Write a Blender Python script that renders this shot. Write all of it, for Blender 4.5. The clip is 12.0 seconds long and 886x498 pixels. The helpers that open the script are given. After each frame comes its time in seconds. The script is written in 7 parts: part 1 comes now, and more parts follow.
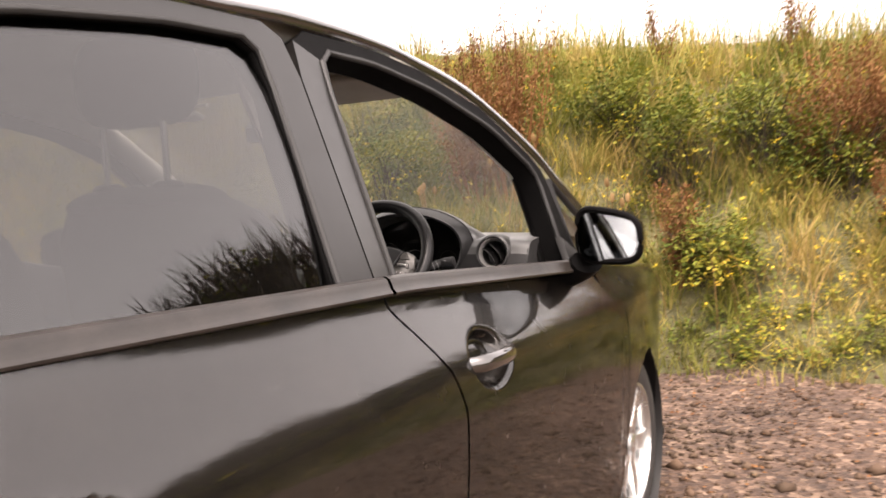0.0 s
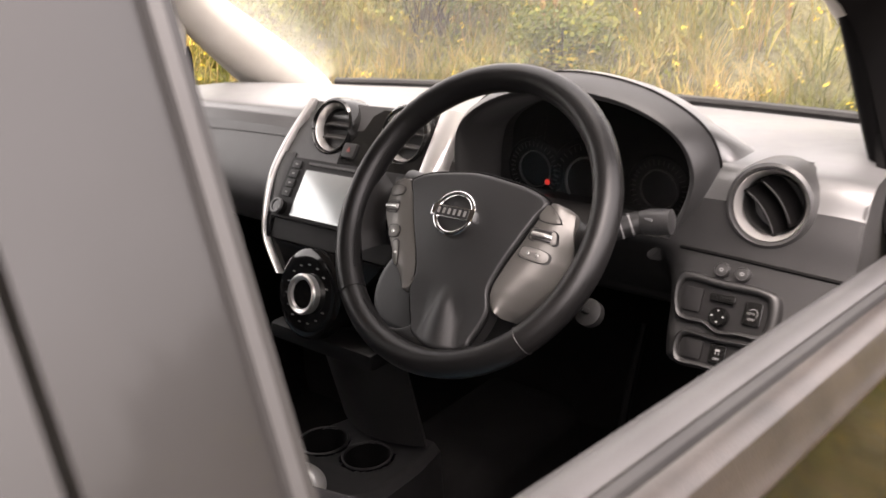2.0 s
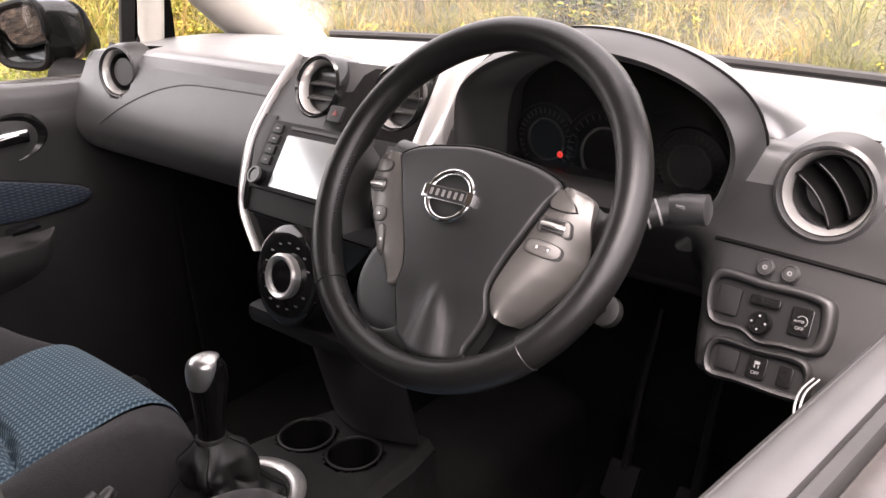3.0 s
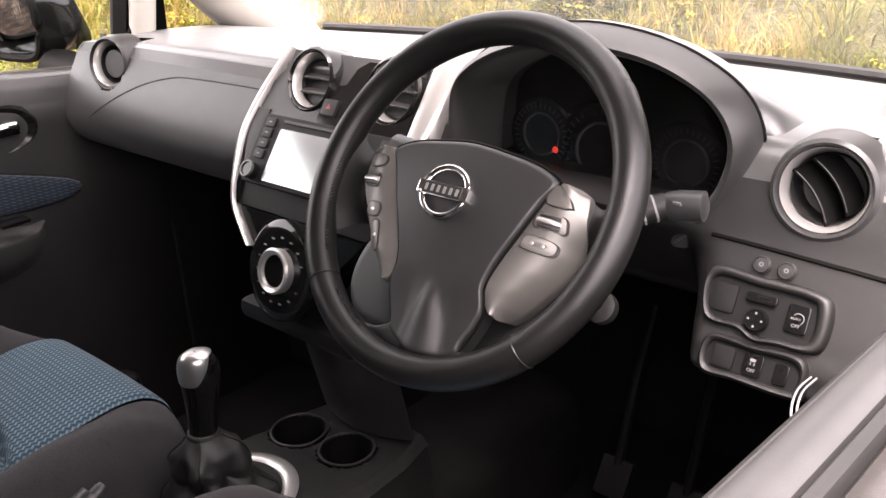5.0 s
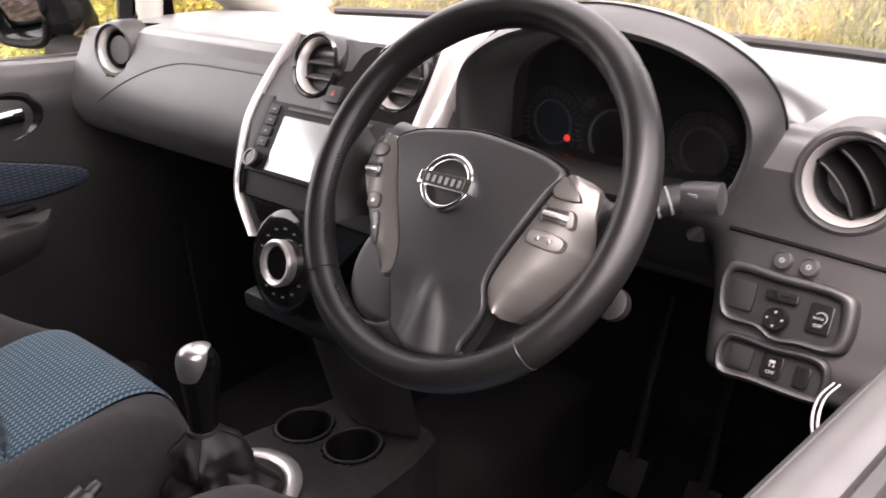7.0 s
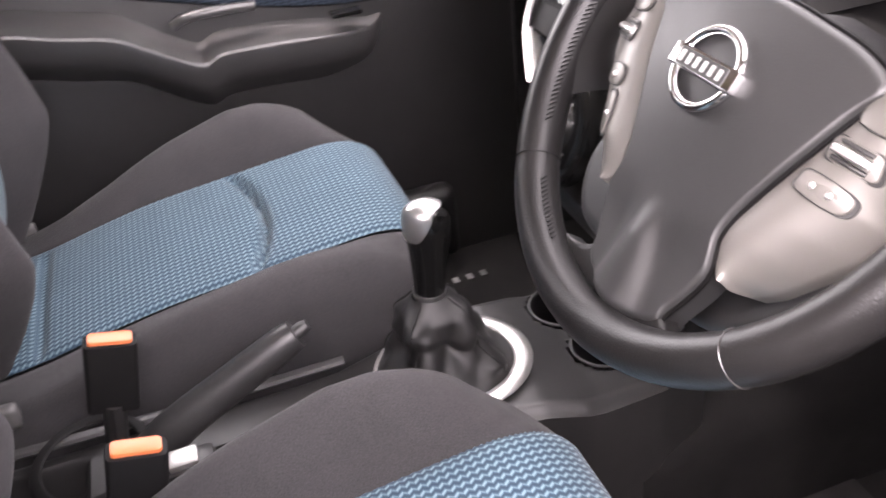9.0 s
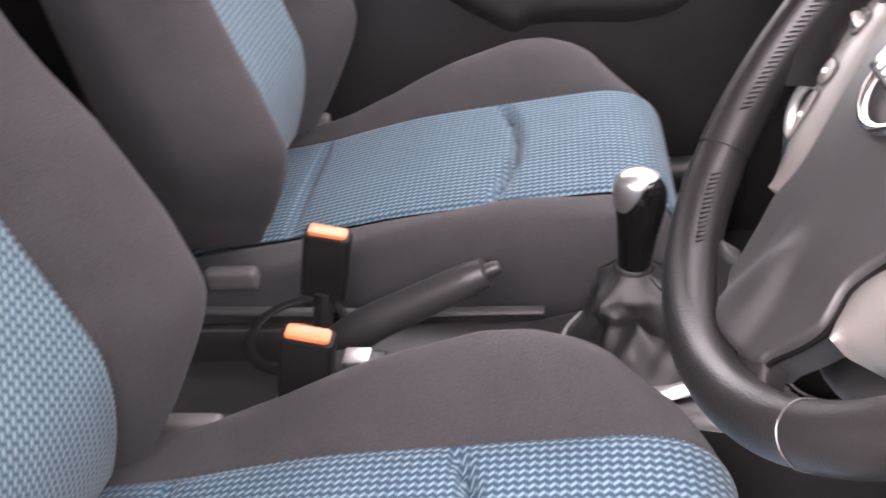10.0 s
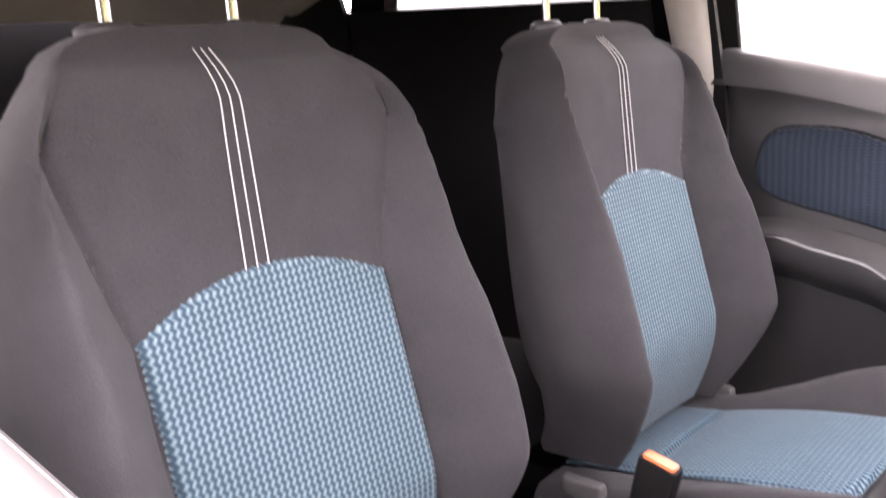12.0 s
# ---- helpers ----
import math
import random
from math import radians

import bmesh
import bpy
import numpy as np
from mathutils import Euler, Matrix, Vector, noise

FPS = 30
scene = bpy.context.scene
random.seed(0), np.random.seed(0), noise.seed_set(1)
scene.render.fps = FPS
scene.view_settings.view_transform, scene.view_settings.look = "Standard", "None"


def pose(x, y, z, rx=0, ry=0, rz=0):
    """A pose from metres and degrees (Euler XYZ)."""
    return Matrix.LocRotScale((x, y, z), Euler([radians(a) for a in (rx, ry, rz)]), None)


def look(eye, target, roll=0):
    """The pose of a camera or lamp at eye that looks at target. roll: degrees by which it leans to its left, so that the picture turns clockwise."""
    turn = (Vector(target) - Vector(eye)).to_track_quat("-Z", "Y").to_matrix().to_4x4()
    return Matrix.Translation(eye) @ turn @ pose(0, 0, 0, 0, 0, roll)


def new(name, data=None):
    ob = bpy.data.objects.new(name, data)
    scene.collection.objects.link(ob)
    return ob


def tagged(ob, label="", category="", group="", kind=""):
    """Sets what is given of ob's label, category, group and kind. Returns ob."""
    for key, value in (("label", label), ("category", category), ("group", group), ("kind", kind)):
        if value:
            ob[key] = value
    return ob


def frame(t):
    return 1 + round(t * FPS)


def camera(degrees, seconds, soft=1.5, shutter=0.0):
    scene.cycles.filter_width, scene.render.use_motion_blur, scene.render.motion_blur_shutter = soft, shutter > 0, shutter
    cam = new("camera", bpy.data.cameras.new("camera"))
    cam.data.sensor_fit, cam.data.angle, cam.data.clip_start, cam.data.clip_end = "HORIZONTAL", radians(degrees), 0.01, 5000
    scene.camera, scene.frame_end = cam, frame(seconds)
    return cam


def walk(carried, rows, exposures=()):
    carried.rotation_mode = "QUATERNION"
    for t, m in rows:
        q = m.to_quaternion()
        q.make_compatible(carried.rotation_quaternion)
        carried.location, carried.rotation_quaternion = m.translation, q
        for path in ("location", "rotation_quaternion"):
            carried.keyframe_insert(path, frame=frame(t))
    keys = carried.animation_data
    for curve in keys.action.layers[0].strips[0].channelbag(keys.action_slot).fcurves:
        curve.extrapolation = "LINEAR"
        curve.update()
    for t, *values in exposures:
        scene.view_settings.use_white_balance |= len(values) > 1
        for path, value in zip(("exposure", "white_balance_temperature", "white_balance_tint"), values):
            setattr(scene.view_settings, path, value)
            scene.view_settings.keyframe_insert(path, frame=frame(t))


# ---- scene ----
PATH = [
    (0, (1.576, -2.834, 1.187), (0.666, -1.062, 1.002), -3.9),
    (0.5, (1.435, -2.431, 1.177), (0.417, -0.728, 0.927), -6.0),
    (1, (1.309, -2.089, 1.233), (0.117, -0.518, 0.9), -4.8),
    (1.5, (1.121, -1.831, 1.241), (-0.154, -0.361, 0.779), -4.5),
    (2, (0.973, -1.65, 1.251), (-0.279, -0.242, 0.582), -3.7),
    (2.5, (0.923, -1.54, 1.232), (-0.353, -0.188, 0.494), -3.3),
    (3, (0.883, -1.523, 1.23), (-0.363, -0.159, 0.464), -3.1),
    (5.5, (0.876, -1.518, 1.229), (-0.353, -0.147, 0.448), -2.7),
    (6.5, (0.872, -1.505, 1.225), (-0.362, -0.139, 0.443), -2.7),
    (6.7, (0.868, -1.496, 1.225), (-0.363, -0.131, 0.437), -2.7),
    (8.3, (0.831, -1.329, 1.171), (-0.713, -0.551, 0.167), -6.5),
    (8.5, (0.807, -1.295, 1.172), (-0.751, -0.599, 0.129), -6.2),
    (9, (0.775, -1.233, 1.172), (-0.824, -0.777, 0.061), -6.6),
    (9.5, (0.755, -1.158, 1.163), (-0.858, -1.058, -0.014), -7.4),
    (10, (0.767, -1.097, 1.16), (-0.839, -1.406, 0.008), -7.8),
    (10.5, (0.786, -1.05, 1.168), (-0.715, -1.666, -0.001), -6.8),
    (10.7, (0.808, -1.007, 1.157), (-0.627, -1.838, 0.039), -6.6),
    (11, (0.82, -0.982, 1.15), (-0.566, -1.994, 0.123), -4.5),
    (11.2, (0.831, -0.945, 1.145), (-0.581, -2.059, 0.27), -3.7),
    (11.5, (0.852, -0.917, 1.144), (-0.564, -2.116, 0.399), -4.1),
    (11.7, (0.864, -0.905, 1.153), (-0.546, -2.163, 0.499), -4.2),
    (11.8, (0.874, -0.887, 1.14), (-0.543, -2.185, 0.587), -4.2),
    (12, (0.884, -0.877, 1.138), (-0.541, -2.214, 0.711), -4.5),
]
cam = camera(54.7, 12.0, shutter=0.5)
walk(cam, [(t, look(eye, target, roll)) for t, eye, target, roll in PATH], exposures=[(0.0, 2.50, 7400, 21), (0.5, 2.99, 7400, 21), (1.0, 3.05, 7400, 21), (1.5, 3.06, 7300, 21), (2.0, 3.38, 7250, 22), (2.5, 3.40, 7050, 23), (3.0, 3.80, 7050, 25), (6.7, 3.86, 7050, 25), (8.3, 5.00, 7050, 28), (9.0, 5.14, 6900, 27), (9.5, 5.18, 6850, 28), (10.3, 5.36, 7000, 30), (11.0, 5.86, 7400, 32.5), (11.5, 5.75, 7050, 31.5), (12.0, 5.42, 6850, 30)])

# ---- light: overcast daylight ----
world = bpy.data.worlds.new("overcast_sky")
scene.world = world
world.use_nodes = True
wn = world.node_tree
wn.nodes.clear()
sky = wn.nodes.new("ShaderNodeTexSky")
sky.sky_type = "NISHITA"
sky.sun_disc = False
sky.sun_elevation = radians(68)
sky.sun_rotation = radians(150)
sky.dust_density = 4.0
grey = wn.nodes.new("ShaderNodeHueSaturation")
grey.inputs["Saturation"].default_value = 0.12
back = wn.nodes.new("ShaderNodeBackground")
back.inputs["Strength"].default_value = 0.15
wout = wn.nodes.new("ShaderNodeOutputWorld")
wn.links.new(sky.outputs[0], grey.inputs["Color"])
wn.links.new(grey.outputs[0], back.inputs["Color"])
wn.links.new(back.outputs[0], wout.inputs["Surface"])
sun = new("sun", bpy.data.lights.new("sun", "SUN"))
sun.data.energy = 0.5
sun.data.angle = radians(18)
sun.data.color = (1.0, 0.95, 0.88)
sun.matrix_world = look((1.87, -3.24, 9.27), (0, 0, 0))

# ---- materials ----


def nodes_of(name):
    m = bpy.data.materials.new(name)
    m.use_nodes = True
    nt = m.node_tree
    return m, nt, nt.nodes["Principled BSDF"]


def ramp(nt, fac, stops):
    r = nt.nodes.new("ShaderNodeValToRGB")
    els = r.color_ramp.elements
    while len(els) < len(stops):
        els.new(0.5)
    for e, (p, c) in zip(els, stops):
        e.position, e.color = p, (*c, 1)
    nt.links.new(fac, r.inputs[0])
    return r.outputs[0]


def noise_of(nt, scale, detail=4.0, rough=0.6, vec=None):
    n = nt.nodes.new("ShaderNodeTexNoise")
    n.inputs["Scale"].default_value = scale
    n.inputs["Detail"].default_value = detail
    n.inputs["Roughness"].default_value = rough
    if vec is None:
        tc = nt.nodes.new("ShaderNodeTexCoord")
        vec = tc.outputs["Object"]
    nt.links.new(vec, n.inputs["Vector"])
    return n.outputs["Fac"]


def bump(nt, b, height, strength, dist):
    n = nt.nodes.new("ShaderNodeBump")
    n.inputs["Strength"].default_value = strength
    n.inputs["Distance"].default_value = dist
    nt.links.new(height, n.inputs["Height"])
    nt.links.new(n.outputs[0], b.inputs["Normal"])


def surface(name, low, high, rough, metal=0.0, grain=900.0, relief=0.2, depth=0.0004, blotch=9.0, rough_var=0.08, coat=0.0, spec=0.5, sheen=0.0, fleck=0.0):
    """A plain surface with a fine grain and broad, faint blotches in colour and gloss."""
    m, nt, b = nodes_of(name)
    big = noise_of(nt, blotch, 3)
    col = ramp(nt, big, [(0.3, low), (0.7, high)])
    if fleck:
        mixn = nt.nodes.new("ShaderNodeMixRGB")
        mixn.blend_type = "MULTIPLY"
        mixn.inputs[0].default_value = 1.0
        nt.links.new(col, mixn.inputs[1])
        nt.links.new(ramp(nt, noise_of(nt, grain * 0.5, 3), [(0.3, (1 - fleck,) * 3), (0.7, (1 + fleck,) * 3)]), mixn.inputs[2])
        col = mixn.outputs[0]
    nt.links.new(col, b.inputs["Base Color"])
    rr = nt.nodes.new("ShaderNodeMapRange")
    rr.inputs["To Min"].default_value = max(0.02, rough - rough_var)
    rr.inputs["To Max"].default_value = rough + rough_var
    nt.links.new(noise_of(nt, blotch * 3.1, 5), rr.inputs["Value"])
    nt.links.new(rr.outputs[0], b.inputs["Roughness"])
    b.inputs["Metallic"].default_value = metal
    b.inputs["Coat Weight"].default_value = coat
    b.inputs["Coat Roughness"].default_value = 0.04
    b.inputs["Specular IOR Level"].default_value = spec
    b.inputs["Sheen Weight"].default_value = sheen
    b.inputs["Sheen Roughness"].default_value = 0.45
    if relief > 0:
        bump(nt, b, noise_of(nt, grain, 2), relief, depth)
    return m


def glass_mat(name, tint, gloss_rough=0.0, base=0.025):
    m, nt, b = nodes_of(name)
    nt.nodes.remove(b)
    tr = nt.nodes.new("ShaderNodeBsdfTransparent")
    tr.inputs[0].default_value = (*tint, 1)
    gl = nt.nodes.new("ShaderNodeBsdfGlossy")
    gl.inputs["Roughness"].default_value = gloss_rough
    lw = nt.nodes.new("ShaderNodeLayerWeight")
    lw.inputs["Blend"].default_value = 0.5
    fr = math_node(nt, "ADD", math_node(nt, "MULTIPLY", math_node(nt, "POWER", lw.outputs["Facing"], 4.0), 0.93), base)
    mx = nt.nodes.new("ShaderNodeMixShader")
    out = nt.nodes["Material Output"]
    nt.links.new(fr, mx.inputs[0])
    nt.links.new(tr.outputs[0], mx.inputs[1])
    nt.links.new(gl.outputs[0], mx.inputs[2])
    nt.links.new(mx.outputs[0], out.inputs["Surface"])
    return m


def math_node(nt, op, a, b=None):
    n = nt.nodes.new("ShaderNodeMath")
    n.operation = op
    for k, v in enumerate((a, b)):
        if v is None:
            continue
        if isinstance(v, (int, float)):
            n.inputs[k].default_value = v
        else:
            nt.links.new(v, n.inputs[k])
    return n.outputs[0]


def zigzag_fabric(name, along, pitch, length, stops, across="X"):
    """Woven seat fabric: fine light-blue waves on a dark blue ground. along: the axis along which the waves run."""
    m, nt, b = nodes_of(name)
    tc = nt.nodes.new("ShaderNodeTexCoord")
    sep = nt.nodes.new("ShaderNodeSeparateXYZ")
    nt.links.new(tc.outputs["Object"], sep.inputs[0])
    px, pa = sep.outputs[across], sep.outputs[along]
    tri = math_node(nt, "PINGPONG", math_node(nt, "MULTIPLY", pa, 2 / length), 1.0)
    v = math_node(nt, "ADD", math_node(nt, "MULTIPLY", px, 1 / pitch), math_node(nt, "MULTIPLY", tri, 0.38))
    wave = math_node(nt, "PINGPONG", v, 0.5)
    flank = math_node(nt, "LESS_THAN", math_node(nt, "FRACT", math_node(nt, "MULTIPLY", pa, 1 / length)), 0.5)
    fac = math_node(nt, "MULTIPLY", math_node(nt, "MULTIPLY", wave, 2.0), math_node(nt, "ADD", math_node(nt, "MULTIPLY", flank, 0.36), 0.66))
    col = ramp(nt, fac, stops)
    mixn = nt.nodes.new("ShaderNodeMixRGB")
    mixn.blend_type = "MULTIPLY"
    mixn.inputs[0].default_value = 1.0
    nt.links.new(col, mixn.inputs[1])
    nt.links.new(ramp(nt, noise_of(nt, 14, 4), [(0.3, (0.86, 0.87, 0.88)), (0.7, (1, 1, 1))]), mixn.inputs[2])
    nt.links.new(mixn.outputs[0], b.inputs["Base Color"])
    b.inputs["Roughness"].default_value = 0.85
    b.inputs["Sheen Weight"].default_value = 0.08
    b.inputs["Specular IOR Level"].default_value = 0.25
    bump(nt, b, fac, 0.22, 0.0006)
    return m


def varied(name, stops, rough=0.8, island=True, trans=0.25, patch_scale=1.1):
    """Plants and stones: a colour of its own for each piece."""
    m, nt, b = nodes_of(name)
    if island:
        src = nt.nodes.new("ShaderNodeNewGeometry").outputs["Random Per Island"]
    else:
        src = nt.nodes.new("ShaderNodeObjectInfo").outputs["Random"]
    patch = noise_of(nt, patch_scale, 3)
    src = math_node(nt, "ADD", math_node(nt, "MULTIPLY", src, 0.55), math_node(nt, "SUBTRACT", math_node(nt, "MULTIPLY", patch, 1.7), 0.62))
    col = ramp(nt, src, stops)
    mixn = nt.nodes.new("ShaderNodeMixRGB")
    mixn.blend_type = "MULTIPLY"
    mixn.inputs[0].default_value = 1.0
    nt.links.new(col, mixn.inputs[1])
    nt.links.new(ramp(nt, noise_of(nt, 1.3, 4), [(0.32, (0.62, 0.66, 0.6)), (0.68, (1.15, 1.08, 1.0))]), mixn.inputs[2])
    nt.links.new(mixn.outputs[0], b.inputs["Base Color"])
    b.inputs["Roughness"].default_value = rough
    b.inputs["Specular IOR Level"].default_value = 0.25
    if trans:
        tl = nt.nodes.new("ShaderNodeBsdfTranslucent")
        nt.links.new(mixn.outputs[0], tl.inputs[0])
        mx = nt.nodes.new("ShaderNodeMixShader")
        mx.inputs[0].default_value = trans
        out = nt.nodes["Material Output"]
        nt.links.new(b.outputs[0], mx.inputs[1])
        nt.links.new(tl.outputs[0], mx.inputs[2])
        nt.links.new(mx.outputs[0], out.inputs["Surface"])
    return m


def paint_mat(name):
    """Dark brown-black metallic lacquer under a film of dust."""
    m, nt, b = nodes_of(name)
    flake = noise_of(nt, 2500, 1)
    col = ramp(nt, flake, [(0.35, (0.010, 0.0085, 0.0072)), (0.7, (0.026, 0.022, 0.019))])
    dust = ramp(nt, noise_of(nt, 5, 8, 0.7), [(0.42, (0, 0, 0)), (0.78, (0.07, 0.07, 0.07))])
    mixn = nt.nodes.new("ShaderNodeMixRGB")
    nt.links.new(dust, mixn.inputs[0])
    nt.links.new(col, mixn.inputs[1])
    mixn.inputs[2].default_value = (0.20, 0.165, 0.13, 1)
    nt.links.new(mixn.outputs[0], b.inputs["Base Color"])
    b.inputs["Metallic"].default_value = 0.3
    b.inputs["Specular IOR Level"].default_value = 0.25
    rr = nt.nodes.new("ShaderNodeMapRange")
    rr.inputs["To Min"].default_value = 0.18
    rr.inputs["To Max"].default_value = 0.32
    nt.links.new(noise_of(nt, 18, 6), rr.inputs["Value"])
    nt.links.new(rr.outputs[0], b.inputs["Roughness"])
    b.inputs["Coat Weight"].default_value = 1.0
    b.inputs["Coat IOR"].default_value = 1.97
    b.inputs["Coat Roughness"].default_value = 0.04
    return m


def ground_mat(name):
    """Brown stony gravel with soil and fallen bits between."""
    m, nt, b = nodes_of(name)
    tc = nt.nodes.new("ShaderNodeTexCoord")
    vo = nt.nodes.new("ShaderNodeTexVoronoi")
    vo.inputs["Scale"].default_value = 34
    nt.links.new(tc.outputs["Object"], vo.inputs["Vector"])
    sepc = nt.nodes.new("ShaderNodeSeparateColor")
    nt.links.new(vo.outputs["Color"], sepc.inputs[0])
    col = ramp(nt, sepc.outputs[0], [(0.0, (0.036, 0.020, 0.013)), (0.45, (0.066, 0.039, 0.026)), (0.75, (0.098, 0.061, 0.042)), (1.0, (0.18, 0.125, 0.09))])
    mixn = nt.nodes.new("ShaderNodeMixRGB")
    mixn.blend_type = "MULTIPLY"
    mixn.inputs[0].default_value = 1.0
    nt.links.new(col, mixn.inputs[1])
    nt.links.new(ramp(nt, noise_of(nt, 2.2, 6), [(0.3, (0.55, 0.5, 0.45)), (0.7, (1.1, 1.05, 1.0))]), mixn.inputs[2])
    nt.links.new(mixn.outputs[0], b.inputs["Base Color"])
    b.inputs["Roughness"].default_value = 0.85
    bump(nt, b, vo.outputs["Distance"], 0.8, 0.02)
    return m


PAINT = paint_mat("car_paint")
BLACKGLOSS = surface("gloss_black_trim", (0.004, 0.004, 0.004), (0.006, 0.006, 0.0058), 0.10, relief=0.0, spec=0.38, rough_var=0.03)
PILLAR = surface("satin_black_pillar", (0.0055, 0.005, 0.0046), (0.009, 0.008, 0.0074), 0.36, relief=0.08, grain=300, coat=0.2, spec=0.5, blotch=5, rough_var=0.12)
RUBBER = surface("black_rubber", (0.008, 0.0075, 0.0075), (0.013, 0.0125, 0.012), 0.55, relief=0.2)
RUBBER_DARK = surface("matt_black_frame", (0.0018, 0.0017, 0.0017), (0.0030, 0.0028, 0.0028), 0.55, relief=0.2, spec=0.05)
MOULD = surface("weathered_belt_rubber", (0.010, 0.0085, 0.0075), (0.024, 0.0195, 0.0170), 0.36, relief=0.3, grain=500, blotch=14, fleck=0.2)
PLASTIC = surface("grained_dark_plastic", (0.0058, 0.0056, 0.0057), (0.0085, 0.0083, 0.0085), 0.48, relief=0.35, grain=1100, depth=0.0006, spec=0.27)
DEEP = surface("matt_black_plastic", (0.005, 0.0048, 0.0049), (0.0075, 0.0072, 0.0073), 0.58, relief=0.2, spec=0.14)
# Paler dash plastic: the light falling on its top, put into the colour.
DASH_LIT = surface("dash_plastic_lit", (0.026, 0.026, 0.026), (0.034, 0.0335, 0.033), 0.38, relief=0.18, spec=1.0, grain=900, depth=0.0006, sheen=0.25)
# Darker tones of the same plastic for the dash's shaded upright faces.
FASCIA = surface("fascia_plastic_shaded", (0.0085, 0.0082, 0.0082), (0.0120, 0.0116, 0.0115), 0.46, relief=0.35, grain=1100, depth=0.0006, spec=0.35)
DASHFACE = surface("dash_plastic_shaded", (0.0115, 0.0112, 0.0112), (0.0155, 0.015, 0.015), 0.42, relief=0.3, grain=1000, depth=0.0006, spec=0.42, sheen=0.03)
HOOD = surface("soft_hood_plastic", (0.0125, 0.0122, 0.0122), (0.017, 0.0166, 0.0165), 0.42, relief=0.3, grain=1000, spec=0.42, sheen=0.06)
DOORPLASTIC = surface("door_plastic", (0.0105, 0.0100, 0.0100), (0.016, 0.0155, 0.0155), 0.42, relief=0.3, grain=1000, spec=0.6)
LEDGE = surface("grained_ledge_plastic", (0.023, 0.0223, 0.0222), (0.032, 0.031, 0.0308), 0.42, relief=0.3, grain=1000, spec=0.5)
# Door plastic made paler: light on armrest, grip and border put into colour.
DOOR_LIT = surface("door_plastic_lit", (0.030, 0.029, 0.0288), (0.041, 0.0398, 0.0395), 0.34, relief=0.25, grain=1000, spec=0.7)
CONSOLE = surface("console_plastic", (0.014, 0.0136, 0.0137), (0.020, 0.0194, 0.0194), 0.42, relief=0.3, grain=1000, spec=0.5)
LEATHER = surface("wheel_leather", (0.0042, 0.0040, 0.0040), (0.0070, 0.0066, 0.0066), 0.36, relief=0.4, grain=700, depth=0.0006, spec=0.30)
GAITER = surface("gaiter_leatherette", (0.0065, 0.0062, 0.0063), (0.011, 0.0105, 0.0105), 0.50, relief=0.4, grain=600, spec=0.45)
AIRBAG = surface("airbag_cover", (0.0072, 0.007, 0.0071), (0.0100, 0.0098, 0.0099), 0.50, relief=0.22, grain=900, depth=0.0005, spec=0.52, sheen=0.02)
SILVER = surface("satin_silver_plastic", (0.108, 0.102, 0.094), (0.124, 0.117, 0.108), 0.38, metal=0.45, relief=0.0, rough_var=0.015)
SILVERPAINT = surface("silver_painted_trim", (0.50, 0.49, 0.475), (0.53, 0.52, 0.505), 0.30, metal=0.8, relief=0.0, rough_var=0.015)
KNOBCAP = surface("satin_knob_cap", (0.34, 0.335, 0.325), (0.37, 0.365, 0.355), 0.30, metal=0.85, relief=0.0, rough_var=0.015)
SATINGREY = surface("satin_grey_plastic", (0.036, 0.0352, 0.0352), (0.050, 0.0485, 0.0485), 0.36, relief=0.15, spec=0.55)
HINGE = surface("light_grey_hinge_plastic", (0.075, 0.073, 0.071), (0.10, 0.097, 0.095), 0.42, relief=0.15)
CHROME = surface("chrome", (0.70, 0.70, 0.70), (0.76, 0.76, 0.76), 0.13, metal=1.0, relief=0.0, rough_var=0.03)
DARKCLOTH = surface("charcoal_seat_cloth", (0.027, 0.0258, 0.0272), (0.037, 0.0352, 0.037), 0.9, relief=0.6, grain=1300, depth=0.0010, spec=0.2, sheen=0.06, fleck=0.28)
BLUE_Y = zigzag_fabric("blue_wave_fabric_flat", "Y", 0.0086, 0.0090, [(0.08, (0.014, 0.031, 0.050)), (0.40, (0.031, 0.061, 0.087)), (0.62, (0.079, 0.129, 0.158)), (0.98, (0.152, 0.212, 0.236))])
BLUE_Z = zigzag_fabric("blue_wave_fabric_upright", "Z", 0.0080, 0.0082, [(0.08, (0.022, 0.044, 0.062)), (0.40, (0.045, 0.079, 0.100)), (0.62, (0.098, 0.147, 0.167)), (0.98, (0.184, 0.233, 0.243))])
DOORBLUE = zigzag_fabric("door_blue_weave", "Y", 0.0062, 0.0130, [(0.08, (0.0060, 0.0095, 0.0165)), (0.40, (0.0105, 0.0165, 0.0270)), (0.62, (0.0190, 0.0290, 0.0430)), (0.98, (0.0310, 0.0450, 0.0610))], "Z")
CARPET = surface("black_carpet", (0.009, 0.0087, 0.0088), (0.015, 0.0142, 0.014), 0.95, relief=0.7, grain=700, depth=0.002, spec=0.1)
MAT = surface("dark_grey_mat_carpet", (0.020, 0.019, 0.0195), (0.031, 0.0295, 0.030), 0.95, relief=0.7, grain=600, depth=0.002, spec=0.1)
LINER = surface("pale_headliner", (0.50, 0.47, 0.42), (0.58, 0.55, 0.50), 0.9, relief=0.3, grain=900, spec=0.2)
STITCH = surface("pale_thread", (0.40, 0.39, 0.38), (0.48, 0.47, 0.46), 0.7, relief=0.0)
ORANGE = surface("orange_release_button", (0.55, 0.13, 0.045), (0.62, 0.16, 0.06), 0.35, relief=0.0)
